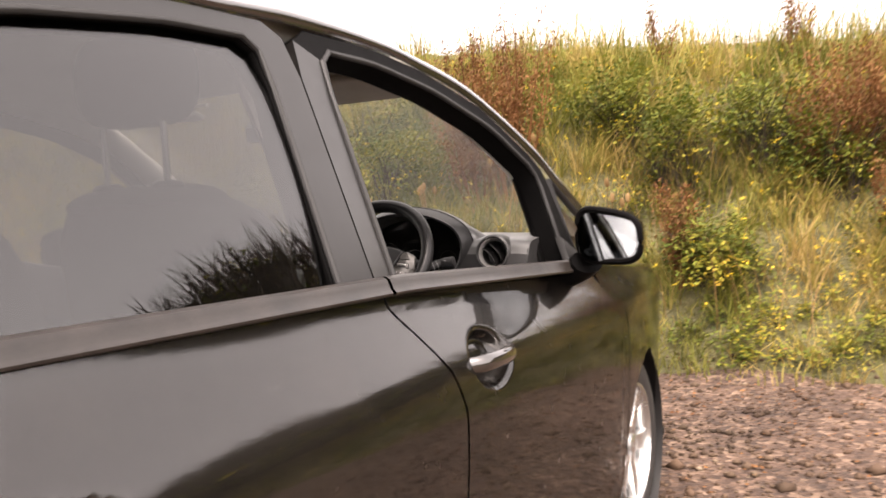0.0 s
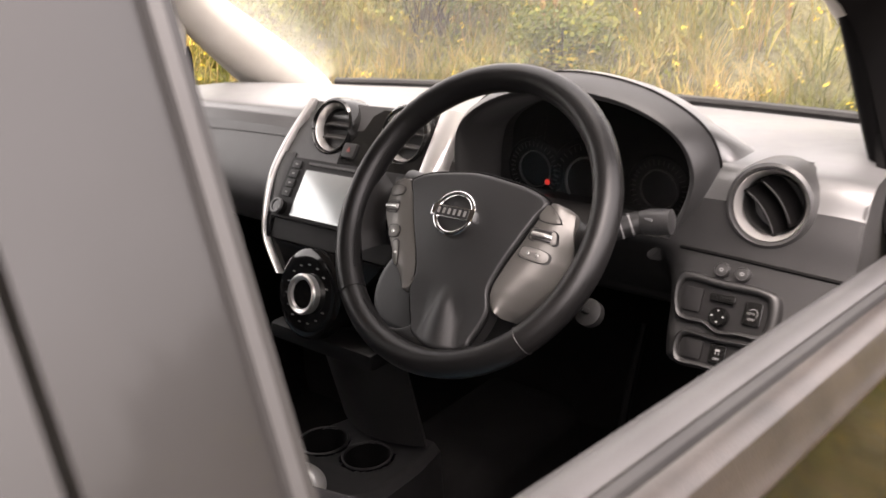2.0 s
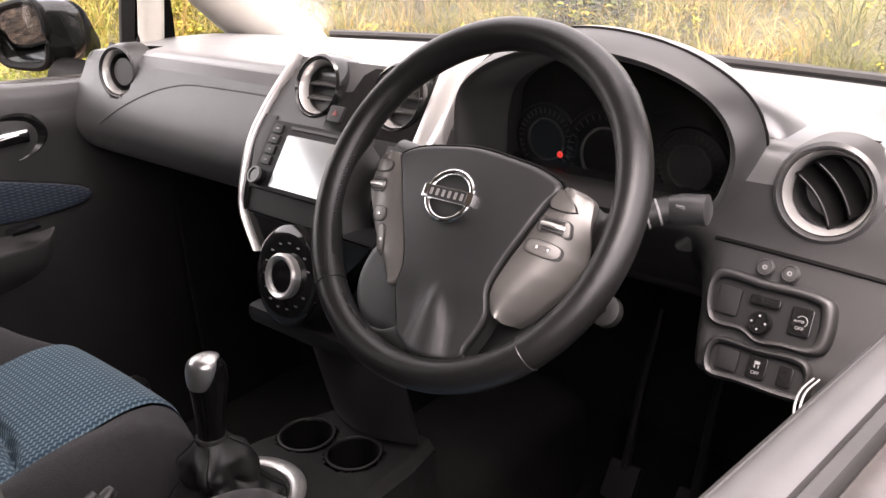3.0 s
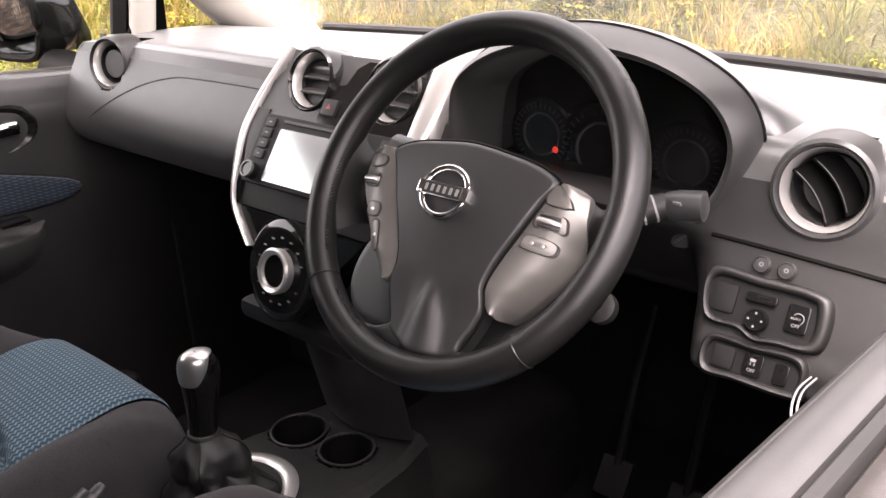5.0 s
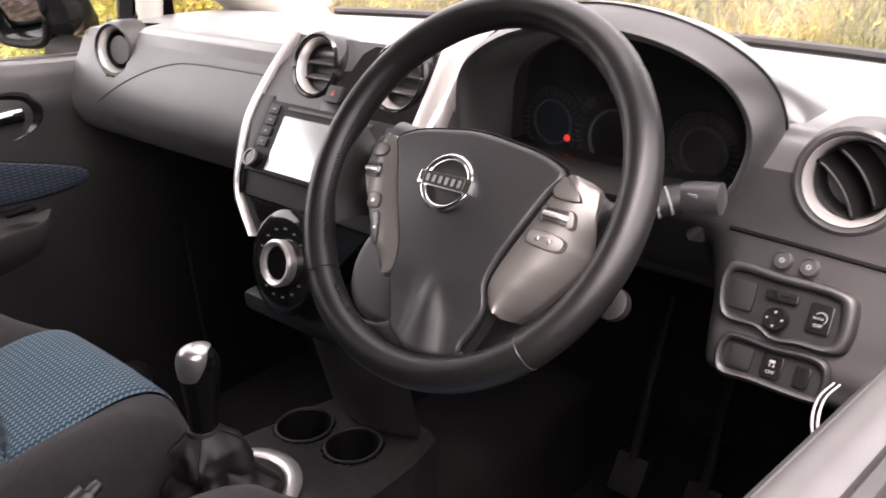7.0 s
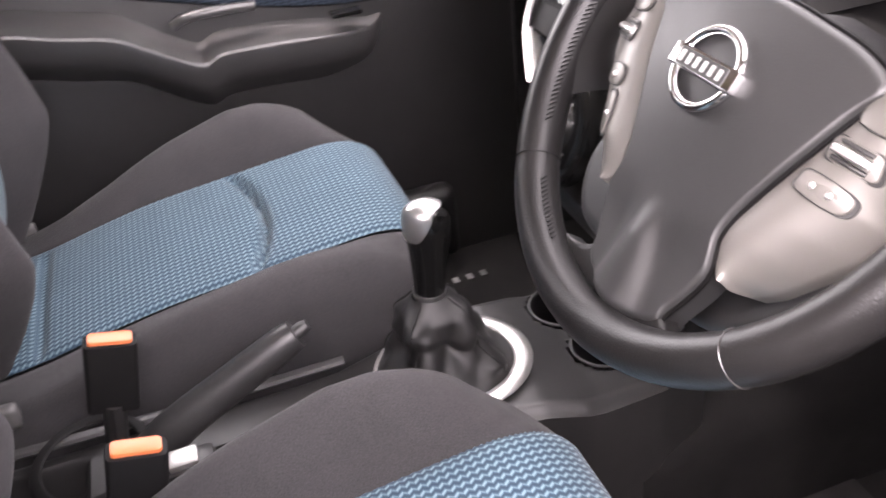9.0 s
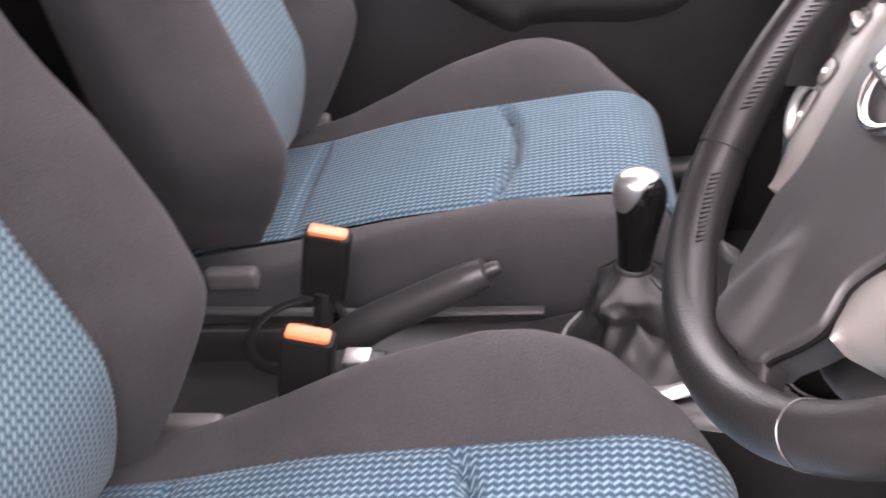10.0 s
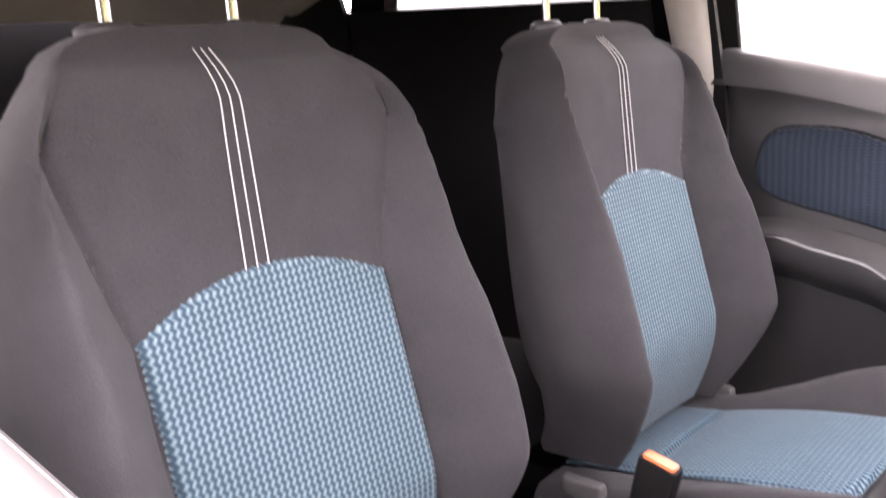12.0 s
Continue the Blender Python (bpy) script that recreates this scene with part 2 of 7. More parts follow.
WHITEMARK = surface("white_printing", (0.11, 0.11, 0.11), (0.15, 0.15, 0.15), 0.6, relief=0.0)
REDMARK = surface("red_plastic", (0.10, 0.012, 0.01), (0.13, 0.016, 0.012), 0.4, relief=0.0)
TYRE = surface("tyre_rubber", (0.016, 0.015, 0.014), (0.032, 0.029, 0.027), 0.7, relief=0.3, grain=200)
ALLOY = surface("alloy_wheel", (0.55, 0.55, 0.54), (0.66, 0.66, 0.65), 0.25, metal=0.9, relief=0.0, coat=0.4)
MIRROR = surface("mirror_glass", (0.42, 0.44, 0.45), (0.44, 0.46, 0.47), 0.02, metal=1.0, relief=0.0, rough_var=0.0)
SCREEN = surface("matt_screen_glass", (0.30, 0.32, 0.32), (0.36, 0.37, 0.37), 0.22, relief=0.0, spec=0.9, metal=0.6)
TELLTALE = surface("lit_red_warning", (0.5, 0.03, 0.02), (0.5, 0.03, 0.02), 0.4, relief=0.0)
TELLTALE.node_tree.nodes["Principled BSDF"].inputs["Emission Color"].default_value = (1.0, 0.06, 0.04, 1)
TELLTALE.node_tree.nodes["Principled BSDF"].inputs["Emission Strength"].default_value = 0.07
STACKGREY = surface("satin_stack_plastic", (0.018, 0.0176, 0.0175), (0.024, 0.0234, 0.0233), 0.46, relief=0.12, grain=900, spec=0.25)
GLASS = glass_mat("clear_window_glass", (0.94, 0.96, 0.95))
WINDSCREEN = glass_mat("dusty_windscreen_glass", (0.95, 0.96, 0.95), 0.35, 0.095)
GLASS_DARK = glass_mat("dark_tinted_glass", (0.44, 0.445, 0.445), 0.012, 0.082)
LENS = glass_mat("instrument_lens", (0.8, 0.8, 0.8))
GROUND = ground_mat("brown_gravel")
BANKSOIL = surface("grassy_bank_soil", (0.045, 0.043, 0.017), (0.11, 0.095, 0.035), 0.95, relief=0.8, grain=25, depth=0.05, blotch=3)
GRASS = varied("grass_blades", [(0.0, (0.065, 0.083, 0.013)), (0.3, (0.140, 0.145, 0.023)), (0.55, (0.225, 0.203, 0.052)), (0.8, (0.34, 0.245, 0.082)), (1.0, (0.42, 0.31, 0.14))])
DRY = varied("dry_stalks", [(0.0, (0.17, 0.095, 0.04)), (0.5, (0.28, 0.175, 0.08)), (1.0, (0.40, 0.29, 0.16))])
LEAF = varied("green_leaves", [(0.0, (0.034, 0.056, 0.010)), (0.35, (0.085, 0.115, 0.016)), (0.65, (0.185, 0.190, 0.026)), (0.85, (0.34, 0.27, 0.035)), (1.0, (0.42, 0.27, 0.04))])
RUST = varied("rust_brown_dock", [(0.0, (0.105, 0.042, 0.017)), (0.5, (0.205, 0.090, 0.036)), (1.0, (0.33, 0.175, 0.070))])
FLOWER = varied("yellow_flowers", [(0.0, (0.62, 0.42, 0.02)), (1.0, (0.80, 0.62, 0.06))])
STONE = varied("gravel_stones", [(0.0, (0.034, 0.020, 0.013)), (0.4, (0.070, 0.043, 0.029)), (0.75, (0.112, 0.073, 0.051)), (1.0, (0.30, 0.235, 0.18))], trans=0)
TWIG = varied("dark_twigs", [(0.0, (0.03, 0.022, 0.016)), (1.0, (0.07, 0.055, 0.04))], trans=0)

# ---- building helpers ----


def finish(me, material, smooth=38):
    me.materials.append(material)
    me.polygons.foreach_set("use_smooth", [True] * len(me.polygons))
    me.set_sharp_from_angle(angle=radians(smooth))
    me.update()


def part(name, bm, material, parent, label="", smooth=38):
    me = bpy.data.meshes.new(name)
    bmesh.ops.recalc_face_normals(bm, faces=bm.faces)
    bm.to_mesh(me)
    bm.free()
    finish(me, material, smooth)
    ob = new(name, me)
    ob.parent = parent
    if label:
        tagged(ob, label=label)
    return ob


def thing(name, label, category, group="", kind=""):
    return tagged(new(name), label, category, group, kind)


def grid(fn, nu, nv, thick=0.0, closed_u=False):
    """Sheet fn(i/nu, j/nv) -> point; with a thickness it gets a back and rims."""
    bm = bmesh.new()
    vs = [[bm.verts.new(fn(i / nu, j / nv)) for j in range(nv + 1)] for i in range(nu + (0 if closed_u else 1))]
    n = len(vs)
    for i in range(n if closed_u else n - 1):
        for j in range(nv):
            bm.faces.new((vs[i][j], vs[(i + 1) % n][j], vs[(i + 1) % n][j + 1], vs[i][j + 1]))
    if thick:
        bmesh.ops.recalc_face_normals(bm, faces=bm.faces)
        bmesh.ops.solidify(bm, geom=bm.faces[:], thickness=thick)
    return bm


def box(center, size, bevel=0.004, seg=2, rot=None):
    bm = bmesh.new()
    bmesh.ops.create_cube(bm, size=1.0)
    bmesh.ops.scale(bm, vec=size, verts=bm.verts)
    if bevel:
        bmesh.ops.bevel(bm, geom=bm.edges[:], offset=min(bevel, 0.45 * min(size)), segments=seg, affect="EDGES", profile=0.6)
    m = Matrix.Translation(center) @ (rot.to_matrix().to_4x4() if rot else Matrix())
    bmesh.ops.transform(bm, matrix=m, verts=bm.verts)
    return bm


def lathe(profile, m, n=40):
    """Turns (radius, height) pairs round the local z of m."""
    bm = bmesh.new()
    rings = []
    for r, h in profile:
        if r < 1e-6:
            rings.append([bm.verts.new(m @ Vector((0, 0, h)))])
        else:
            rings.append([bm.verts.new(m @ Vector((r * math.cos(2 * math.pi * k / n), r * math.sin(2 * math.pi * k / n), h))) for k in range(n)])
    for a, b in zip(rings, rings[1:]):
        if len(a) == 1 and len(b) == 1:
            continue
        for k in range(n):
            if len(a) == 1:
                bm.faces.new((a[0], b[k], b[(k + 1) % n]))
            elif len(b) == 1:
                bm.faces.new((a[k], a[(k + 1) % n], b[0]))
            else:
                bm.faces.new((a[k], a[(k + 1) % n], b[(k + 1) % n], b[k]))
    return bm


def smooth_path(points, steps=6):
    """Catmull-Rom through the points."""
    p = [Vector(q) for q in points]
    p = [2 * p[0] - p[1], *p, 2 * p[-1] - p[-2]]
    out = []
    for a, b, c, d in zip(p, p[1:], p[2:], p[3:]):
        for k in range(steps):
            t = k / steps
            out.append(0.5 * ((2 * b) + (c - a) * t + (2 * a - 5 * b + 4 * c - d) * t * t + (3 * b - a - 3 * c + d) * t ** 3))
    out.append(p[-2])
    return out


def tube(points, radius, n=10, flat=1.0, closed=False, up=(0, 0, 1)):
    """A round or flattened rod along the points; radius: a number or one for each point."""
    pts = [Vector(q) for q in points]
    bm = bmesh.new()
    rings = []
    for k, q in enumerate(pts):
        a = pts[k - 1] if (k or closed) else q
        b = pts[(k + 1) % len(pts)] if (k < len(pts) - 1 or closed) else q
        d = (b - a).normalized()
        side = d.cross(Vector(up))
        if side.length < 1e-4:
            side = d.cross(Vector((1, 0, 0)))
        side.normalize()
        top = side.cross(d)
        r = radius[k] if isinstance(radius, (list, tuple)) else radius
        rings.append([bm.verts.new(q + r * (math.cos(2 * math.pi * j / n) * side + flat * math.sin(2 * math.pi * j / n) * top)) for j in range(n)])
    m = len(rings)
    for k in range(m if closed else m - 1):
        for j in range(n):
            bm.faces.new((rings[k][j], rings[(k + 1) % m][j], rings[(k + 1) % m][(j + 1) % n], rings[k][(j + 1) % n]))
    if not closed:
        bm.faces.new(rings[0])
        bm.faces.new(rings[-1])
    return bm


def plate(outline, depth, place, bevel=0.002, seg=2, lift=None):
    """A flat piece: outline in (u, v), pushed out to depth; place(u, v, d) -> point. lift(u, v) adds to the front's depth."""
    bm = bmesh.new()
    vs = [bm.verts.new((u, v, 0)) for u, v in outline]
    f = bm.faces.new(vs)
    got = bmesh.ops.extrude_face_region(bm, geom=[f])
    top = [g for g in got["geom"] if isinstance(g, bmesh.types.BMVert)]
    bmesh.ops.translate(bm, vec=(0, 0, depth), verts=top)
    bmesh.ops.recalc_face_normals(bm, faces=bm.faces)
    if bevel:
        edges = [e for e in bm.edges if all(abs(v.co.z - depth) < 1e-7 for v in e.verts)]
        bmesh.ops.bevel(bm, geom=edges, offset=bevel, segments=seg, affect="EDGES", profile=0.6)
    if lift:
        big = [g for g in bm.faces if len(g.verts) > 4]
        bmesh.ops.triangulate(bm, faces=big)
        bmesh.ops.subdivide_edges(bm, edges=[e for e in bm.edges if e.calc_length() > 0.03], cuts=3, use_grid_fill=True)
    for v in bm.verts:
        u, w, d = v.co
        extra = lift(u, w) * max(0.0, d / depth) if lift else 0.0
        v.co = place(u, w, d + extra)
    return bm


def rounded(w, h, r, n=5, cx=0.0, cy=0.0):
    """The outline of a rectangle with round corners."""
    out = []
    for sx, sy, a0 in ((1, 1, 0), (-1, 1, 90), (-1, -1, 180), (1, -1, 270)):
        for k in range(n + 1):
            a = radians(a0 + 90 * k / n)
            out.append((cx + sx * (w / 2 - r) + r * math.cos(a), cy + sy * (h / 2 - r) + r * math.sin(a)))
    return out


def smooth_loop(pts, steps=5):
    p = [Vector((*q, 0)) for q in pts]
    out = []
    n = len(p)
    for k in range(n):
        a, b, c, d = p[k - 1], p[k], p[(k + 1) % n], p[(k + 2) % n]
        for j in range(steps):
            t = j / steps
            q = 0.5 * ((2 * b) + (c - a) * t + (2 * a - 5 * b + 4 * c - d) * t * t + (3 * b - a - 3 * c + d) * t ** 3)
            out.append((q.x, q.y))
    return out


def lerp_curve(keys):
    xs, ys = [k[0] for k in keys], [k[1] for k in keys]
    return lambda v: float(np.interp(v, xs, ys))


def ease(a, b, v):
    t = min(1.0, max(0.0, (v - a) / (b - a)))
    return t * t * (3 - 2 * t)


# ---- ground and bank ----
GZ = -0.11


def bank_d(x, y):
    return max(y - 2.05 - 0.12 * math.sin(1.7 * x) - 0.08 * math.sin(4.1 * x + 1), min(-3.3 - x, y + 0.3))


def ground_z(x, y):
    d = bank_d(x, y)
    z = GZ + 0.012 * noise.noise((x * 1.1, y * 1.1, 0))
    if d > 0:
        crest = 1.95 - 0.10 * x
        r = 0.72 * d + 0.05 * min(d, 1) * noise.noise((x * 1.5, y * 1.5, 3))
        r = min(r, crest + 0.16 * (r - crest)) if r > crest else r
        z += r + 0.10 * ease(0.2, 1.2, d) * noise.noise((x * 0.9, y * 0.9, 7))
    return z


def build_ground():
    xs = np.concatenate([np.linspace(-600, -40, 8), np.linspace(-30, -7, 14), np.linspace(-6.5, 5, 70), np.linspace(6, 30, 14), np.linspace(40, 600, 8)])
    ys = np.concatenate([np.linspace(-600, -40, 8), np.linspace(-30, -3, 16), np.linspace(-2.6, 8, 70), np.linspace(9, 30, 12), np.linspace(40, 600, 8)])
    bm = bmesh.new()
    vs = [[bm.verts.new((x, y, ground_z(x, y) if abs(x) < 35 and abs(y) < 35 else (ground_z(max(-34, min(34, x)), max(-34, min(34, y)))))) for y in ys] for x in xs]
    for i in range(len(xs) - 1):
        for j in range(len(ys) - 1):
            bm.faces.new((vs[i][j], vs[i + 1][j], vs[i + 1][j + 1], vs[i][j + 1]))
    ob = part("ground", bm, GROUND, None)
    ob.data.materials.append(BANKSOIL)
    for p in ob.data.polygons:
        if bank_d(p.center.x, p.center.y) > 0.05:
            p.material_index = 1
    tagged(ob, "brown gravel yard below a grassy earth bank", "ground", kind="structure")


build_ground()


def fast_mesh(name, verts, faces_flat, sizes, material):
    me = bpy.data.meshes.new(name)
    me.vertices.add(len(verts))
    me.vertices.foreach_set("co", np.asarray(verts, np.float32).ravel())
    me.loops.add(len(faces_flat))
    me.loops.foreach_set("vertex_index", np.asarray(faces_flat, np.int32))
    me.polygons.add(len(sizes))
    starts = np.concatenate([[0], np.cumsum(sizes)[:-1]])
    me.polygons.foreach_set("loop_start", starts.astype(np.int32))
    me.update(calc_edges=True)
    me.validate()
    me.materials.append(material)
    return new(name, me)


def blades(name, base, height, width, lean, material, rng):
    """Grass: each blade a bent, tapering strip of three pieces."""
    n = len(base)
    a = rng.uniform(0, 2 * np.pi, n)
    side = np.stack([np.cos(a), np.sin(a), np.zeros(n)], 1)
    b = rng.uniform(0, 2 * np.pi, n)
    tip = np.stack([np.cos(b), np.sin(b), np.zeros(n)], 1) * (lean * height)[:, None]
    up = np.array([0, 0, 1.0])
    h, w = height[:, None], width[:, None] * 0.5
    p0 = base - 0.02 * up
    p1 = base + up * h * 0.45 + tip * 0.22
    p2 = base + up * h * 0.80 + tip * 0.62
    p3 = base + up * h * (1.0 - 0.25 * lean[:, None]) + tip
    v = np.stack([p0 - side * w, p0 + side * w, p1 - side * w * 0.9, p1 + side * w * 0.9, p2 - side * w * 0.55, p2 + side * w * 0.55, p3], 1).reshape(-1, 3)
    o = (np.arange(n) * 7)[:, None]
    quads = np.concatenate([o + [0, 1, 3, 2], o + [2, 3, 5, 4]], 1)
    tris = o + [4, 5, 6]
    flat = np.concatenate([quads, tris], 1).ravel()
    return fast_mesh(name, v, flat, np.tile([4, 4, 3], n), material)


def leaves(name, pos, size, material, rng, droop=0.6, long=1.5):
    """Loose leaves: each a folded, pointed blade of four pieces round a midrib."""
    n = len(pos)
    a = rng.uniform(0, 2 * np.pi, n)
    t = rng.uniform(-droop, droop * 0.9, n)
    fwd = np.stack([np.cos(a) * np.cos(t), np.sin(a) * np.cos(t), np.sin(t)], 1)
    side = np.stack([-np.sin(a), np.cos(a), rng.uniform(-0.5, 0.5, n)], 1)
    up = np.cross(fwd, side)
    s = size[:, None]
    base, tip = pos, pos + fwd * s * long
    mid = pos + fwd * s * long * 0.45
    l, r = mid - side * s * 0.42 + up * s * 0.12, mid + side * s * 0.42 + up * s * 0.12
    v = np.stack([base, l, mid, r, tip], 1).reshape(-1, 3)
    o = (np.arange(n) * 5)[:, None]
    f = np.concatenate([o + [0, 2, 1], o + [0, 3, 2], o + [1, 2, 4], o + [2, 3, 4]], 1).ravel()
    return fast_mesh(name, v, f, np.tile([3], 4 * n), material)


def on_bank(rng, n, x0, x1, d0, d1):
    """Random places on the bank between two heights of its slope."""
    out = []
    while len(out) < n:
        x, y = rng.uniform(x0, x1), rng.uniform(-0.4, 2.2 + d1 + 0.4)
        d = bank_d(x, y)
        if d0 < d < d1 and y < 8:
            out.append((x, y, ground_z(x, y)))
    return np.array(out)


def build_bank_plants():
    rng = np.random.default_rng(5)
    # arching tussocks
    c = on_bank(rng, 1250, -6.5, 4.6, -0.05, 4.0)
    n = 34
    p = np.repeat(c, n, 0) + np.concatenate([rng.normal(0, 0.045, (len(c) * n, 2)), np.zeros((len(c) * n, 1))], 1)
    size = np.repeat(rng.uniform(0.6, 1.25, len(c)), n)
    near = np.clip([0.35 + 1.1 * bank_d(q[0], q[1]) for q in p], 0.35, 1)
    ob = blades("grass", p, rng.uniform(0.14, 0.36, len(p)) * size * near, rng.uniform(0.004, 0.010, len(p)), rng.uniform(0.35, 1.25, len(p)), GRASS, rng)
    tagged(ob, "long arching yellow-green autumn grass covering the bank", "grass", kind="stuff")
    # short turf between
    p = on_bank(rng, 26000, -6.5, 4.6, -0.10, 4.0)
    ob = blades("turf", p, rng.uniform(0.05, 0.17, len(p)), rng.uniform(0.004, 0.010, len(p)), rng.uniform(0.3, 1.3, len(p)), GRASS, rng)
    tagged(ob, "short mixed turf between the tussocks", "grass", kind="stuff")
    p = on_bank(rng, 3000, -6.5, 4.6, 0.25, 4.0)
    dens = np.array([noise.noise((q[0] * 0.8, q[1] * 0.8, 12.0)) for q in p])
    p = p[dens > 0.0]
    ob = blades("dry_grass", p, rng.uniform(0.3, 0.7, len(p)), rng.uniform(0.003, 0.007, len(p)), rng.uniform(0.1, 0.7, len(p)), DRY, rng)
    tagged(ob, "straw-coloured dry grass stalks on the bank", "grass", kind="stuff")
    # leafy weeds in clumps
    c = on_bank(rng, 1500, -6.5, 4.6, 0.02, 3.9)
    dens = np.array([noise.noise((q[0] * 0.7 + 4, q[1] * 0.7, 5.0)) for q in c])
    c = c[dens > -0.30]
    n = 100
    r = np.repeat(rng.uniform(0.06, 0.22, len(c)), n)
    d = rng.normal(0, 1, (len(c) * n, 3))
    d /= np.linalg.norm(d, axis=1)[:, None]
    d *= (rng.uniform(0.2, 1.0, len(d)) ** 0.5)[:, None] * r[:, None]
    d[:, 2] = np.abs(d[:, 2]) * 1.5
    p = np.repeat(c, n, 0) + d
    ob = leaves("weed_leaves", p, rng.uniform(0.009, 0.030, len(p)), LEAF, rng)
    tagged(ob, "green leafy weeds and brambles in clumps on the bank", "weeds", kind="stuff")


build_bank_plants()


def build_far_growth():
    """The same growth further along the bank and tall tufts on its crest."""
    rng = np.random.default_rng(44)
    c = on_bank(rng, 900, 4.4, 12.0, -0.05, 4.2)
    n = 14
    p = np.repeat(c, n, 0) + np.concatenate([rng.normal(0, 0.10, (len(c) * n, 2)), np.zeros((len(c) * n, 1))], 1)
    ob = blades("far_grass", p, rng.uniform(0.25, 0.7, len(p)), rng.uniform(0.010, 0.022, len(p)), rng.uniform(0.2, 1.0, len(p)), GRASS, rng)
    tagged(ob, "long yellow-green grass further along the bank", "grass", kind="stuff")
    c = on_bank(rng, 800, -5.5, 9.0, 2.2, 5.6)
    n = 16
    p = np.repeat(c, n, 0) + np.concatenate([rng.normal(0, 0.07, (len(c) * n, 2)), np.zeros((len(c) * n, 1))], 1)
    size = np.repeat(rng.uniform(0.4, 1.2, len(c)) ** 1.5, n)
    ob = blades("crest_grass", p, rng.uniform(0.3, 0.75, len(p)) * size, rng.uniform(0.005, 0.012, len(p)), rng.uniform(0.1, 0.7, len(p)), GRASS, rng)
    tagged(ob, "tall ragged grass tufts along the crest of the bank", "grass", kind="stuff")
    c = on_bank(rng, 520, -5.5, 9.0, 2.0, 5.4)
    n = 60
    r = np.repeat(rng.uniform(0.08, 0.26, len(c)), n)
    d = rng.normal(0, 1, (len(c) * n, 3))
    d /= np.linalg.norm(d, axis=1)[:, None]
    d *= (rng.uniform(0.2, 1.0, len(d)) ** 0.5)[:, None] * r[:, None]
    d[:, 2] = np.abs(d[:, 2]) * 1.9
    ob = leaves("crest_leaves", np.repeat(c, n, 0) + d, rng.uniform(0.014, 0.036, len(d)), LEAF, rng)
    tagged(ob, "yellowing leafy weeds along the crest of the bank", "weeds", kind="stuff")


build_far_growth()


def bush(x, y, rx, rz, rng, count=2600):
    """A rounded bramble bush: arching stems and many small leaves with gaps."""
    top = thing("bramble_bush", "dark green leafy bramble bush growing on the bank", "bush", "bushes on the bank")
    top.location = (x, y, ground_z(x, y))
    n = 60
    a = rng.uniform(0, 6.28, n)
    base = np.stack([0.25 * rx * np.cos(a), 0.25 * rx * np.sin(a), np.zeros(n)], 1)
    ob = blades("undergrowth", base, rng.uniform(0.5, 1.1, n) * rz, rng.uniform(0.006, 0.012, n), rng.uniform(0.3, 0.9, n), TWIG, rng)
    ob.parent = top
    lumps = rng.normal(0, 0.42, (22, 3)) * (rx, rx, 0.5 * rz) + (0, 0, 0.55 * rz)
    p = lumps[rng.integers(0, 22, count)] + rng.normal(0, 0.085, (count, 3))
    p = p[p[:, 2] > 0]
    ob = leaves("foliage", p, rng.uniform(0.014, 0.036, len(p)), LEAF, rng)
    ob.parent = top


rng_b = np.random.default_rng(17)
for bx, by, brx, brz in ((0.25, 3.55, 0.5, 0.75), (0.85, 3.75, 0.5, 0.7), (1.35, 3.5, 0.4, 0.6), (-0.2, 3.9, 0.4, 0.6), (-2.1, 3.5, 0.5, 0.7), (-3.2, 3.1, 0.5, 0.7), (-2.7, 4.2, 0.5, 0.6), (-4.2, 2.4, 0.5, 0.6), (0.6, 2.75, 0.3, 0.4), (-1.9, 2.8, 0.3, 0.4)):
    bush(bx, by, brx, brz, rng_b)


def dock_plant(x, y, height, rng, seed_mat=RUST, label="rust-brown dead dock plant standing on the bank", spread=0.22, stems=9, seeds=900):
    """A dead dock: several upright stems, each clothed with small seed clumps."""
    z = ground_z(x, y)
    top = thing("dock_plant", label, "plant", "dead plants on the bank")
    top.location = (x, y, z)
    bm = bmesh.new()
    pos = []
    for k in range(stems):
        a = rng.uniform(0, 2 * math.pi)
        r = spread * math.sqrt(rng.uniform(0, 1))
        h = height * rng.uniform(0.65, 1.0)
        lean = rng.uniform(0.05, 0.35) * h
        pts = [Vector((0.3 * r * math.cos(a), 0.3 * r * math.sin(a), -0.03))]
        for j in range(1, 5):
            f = j / 4
            pts.append(Vector(((0.3 * r + (r + lean * 0.3) * f * 0.7) * math.cos(a) + rng.uniform(-0.02, 0.02), (0.3 * r + (r + lean * 0.3) * f * 0.7) * math.sin(a) + rng.uniform(-0.02, 0.02), h * f)))
        sub = tube(pts, [0.006, 0.005, 0.004, 0.003, 0.0015], 5)
        me = bpy.data.meshes.new("tmp")
        sub.to_mesh(me)
        sub.free()
        bm.from_mesh(me)
        bpy.data.meshes.remove(me)
        sm = smooth_path(pts, 8)
        for q in sm[8:]:
            for _ in range(int(seeds / stems / len(sm[8:])) + 1):
                pos.append(q + Vector((rng.normal(0, 0.028), rng.normal(0, 0.028), rng.normal(0, 0.03))))
    part("stem", bm, seed_mat, top)
    ob = leaves("seed_clumps", np.array([tuple(q) for q in pos]), rng.uniform(0.012, 0.026, len(pos)), seed_mat, rng, 1.2, 1.2)
    ob.parent = top
    return top


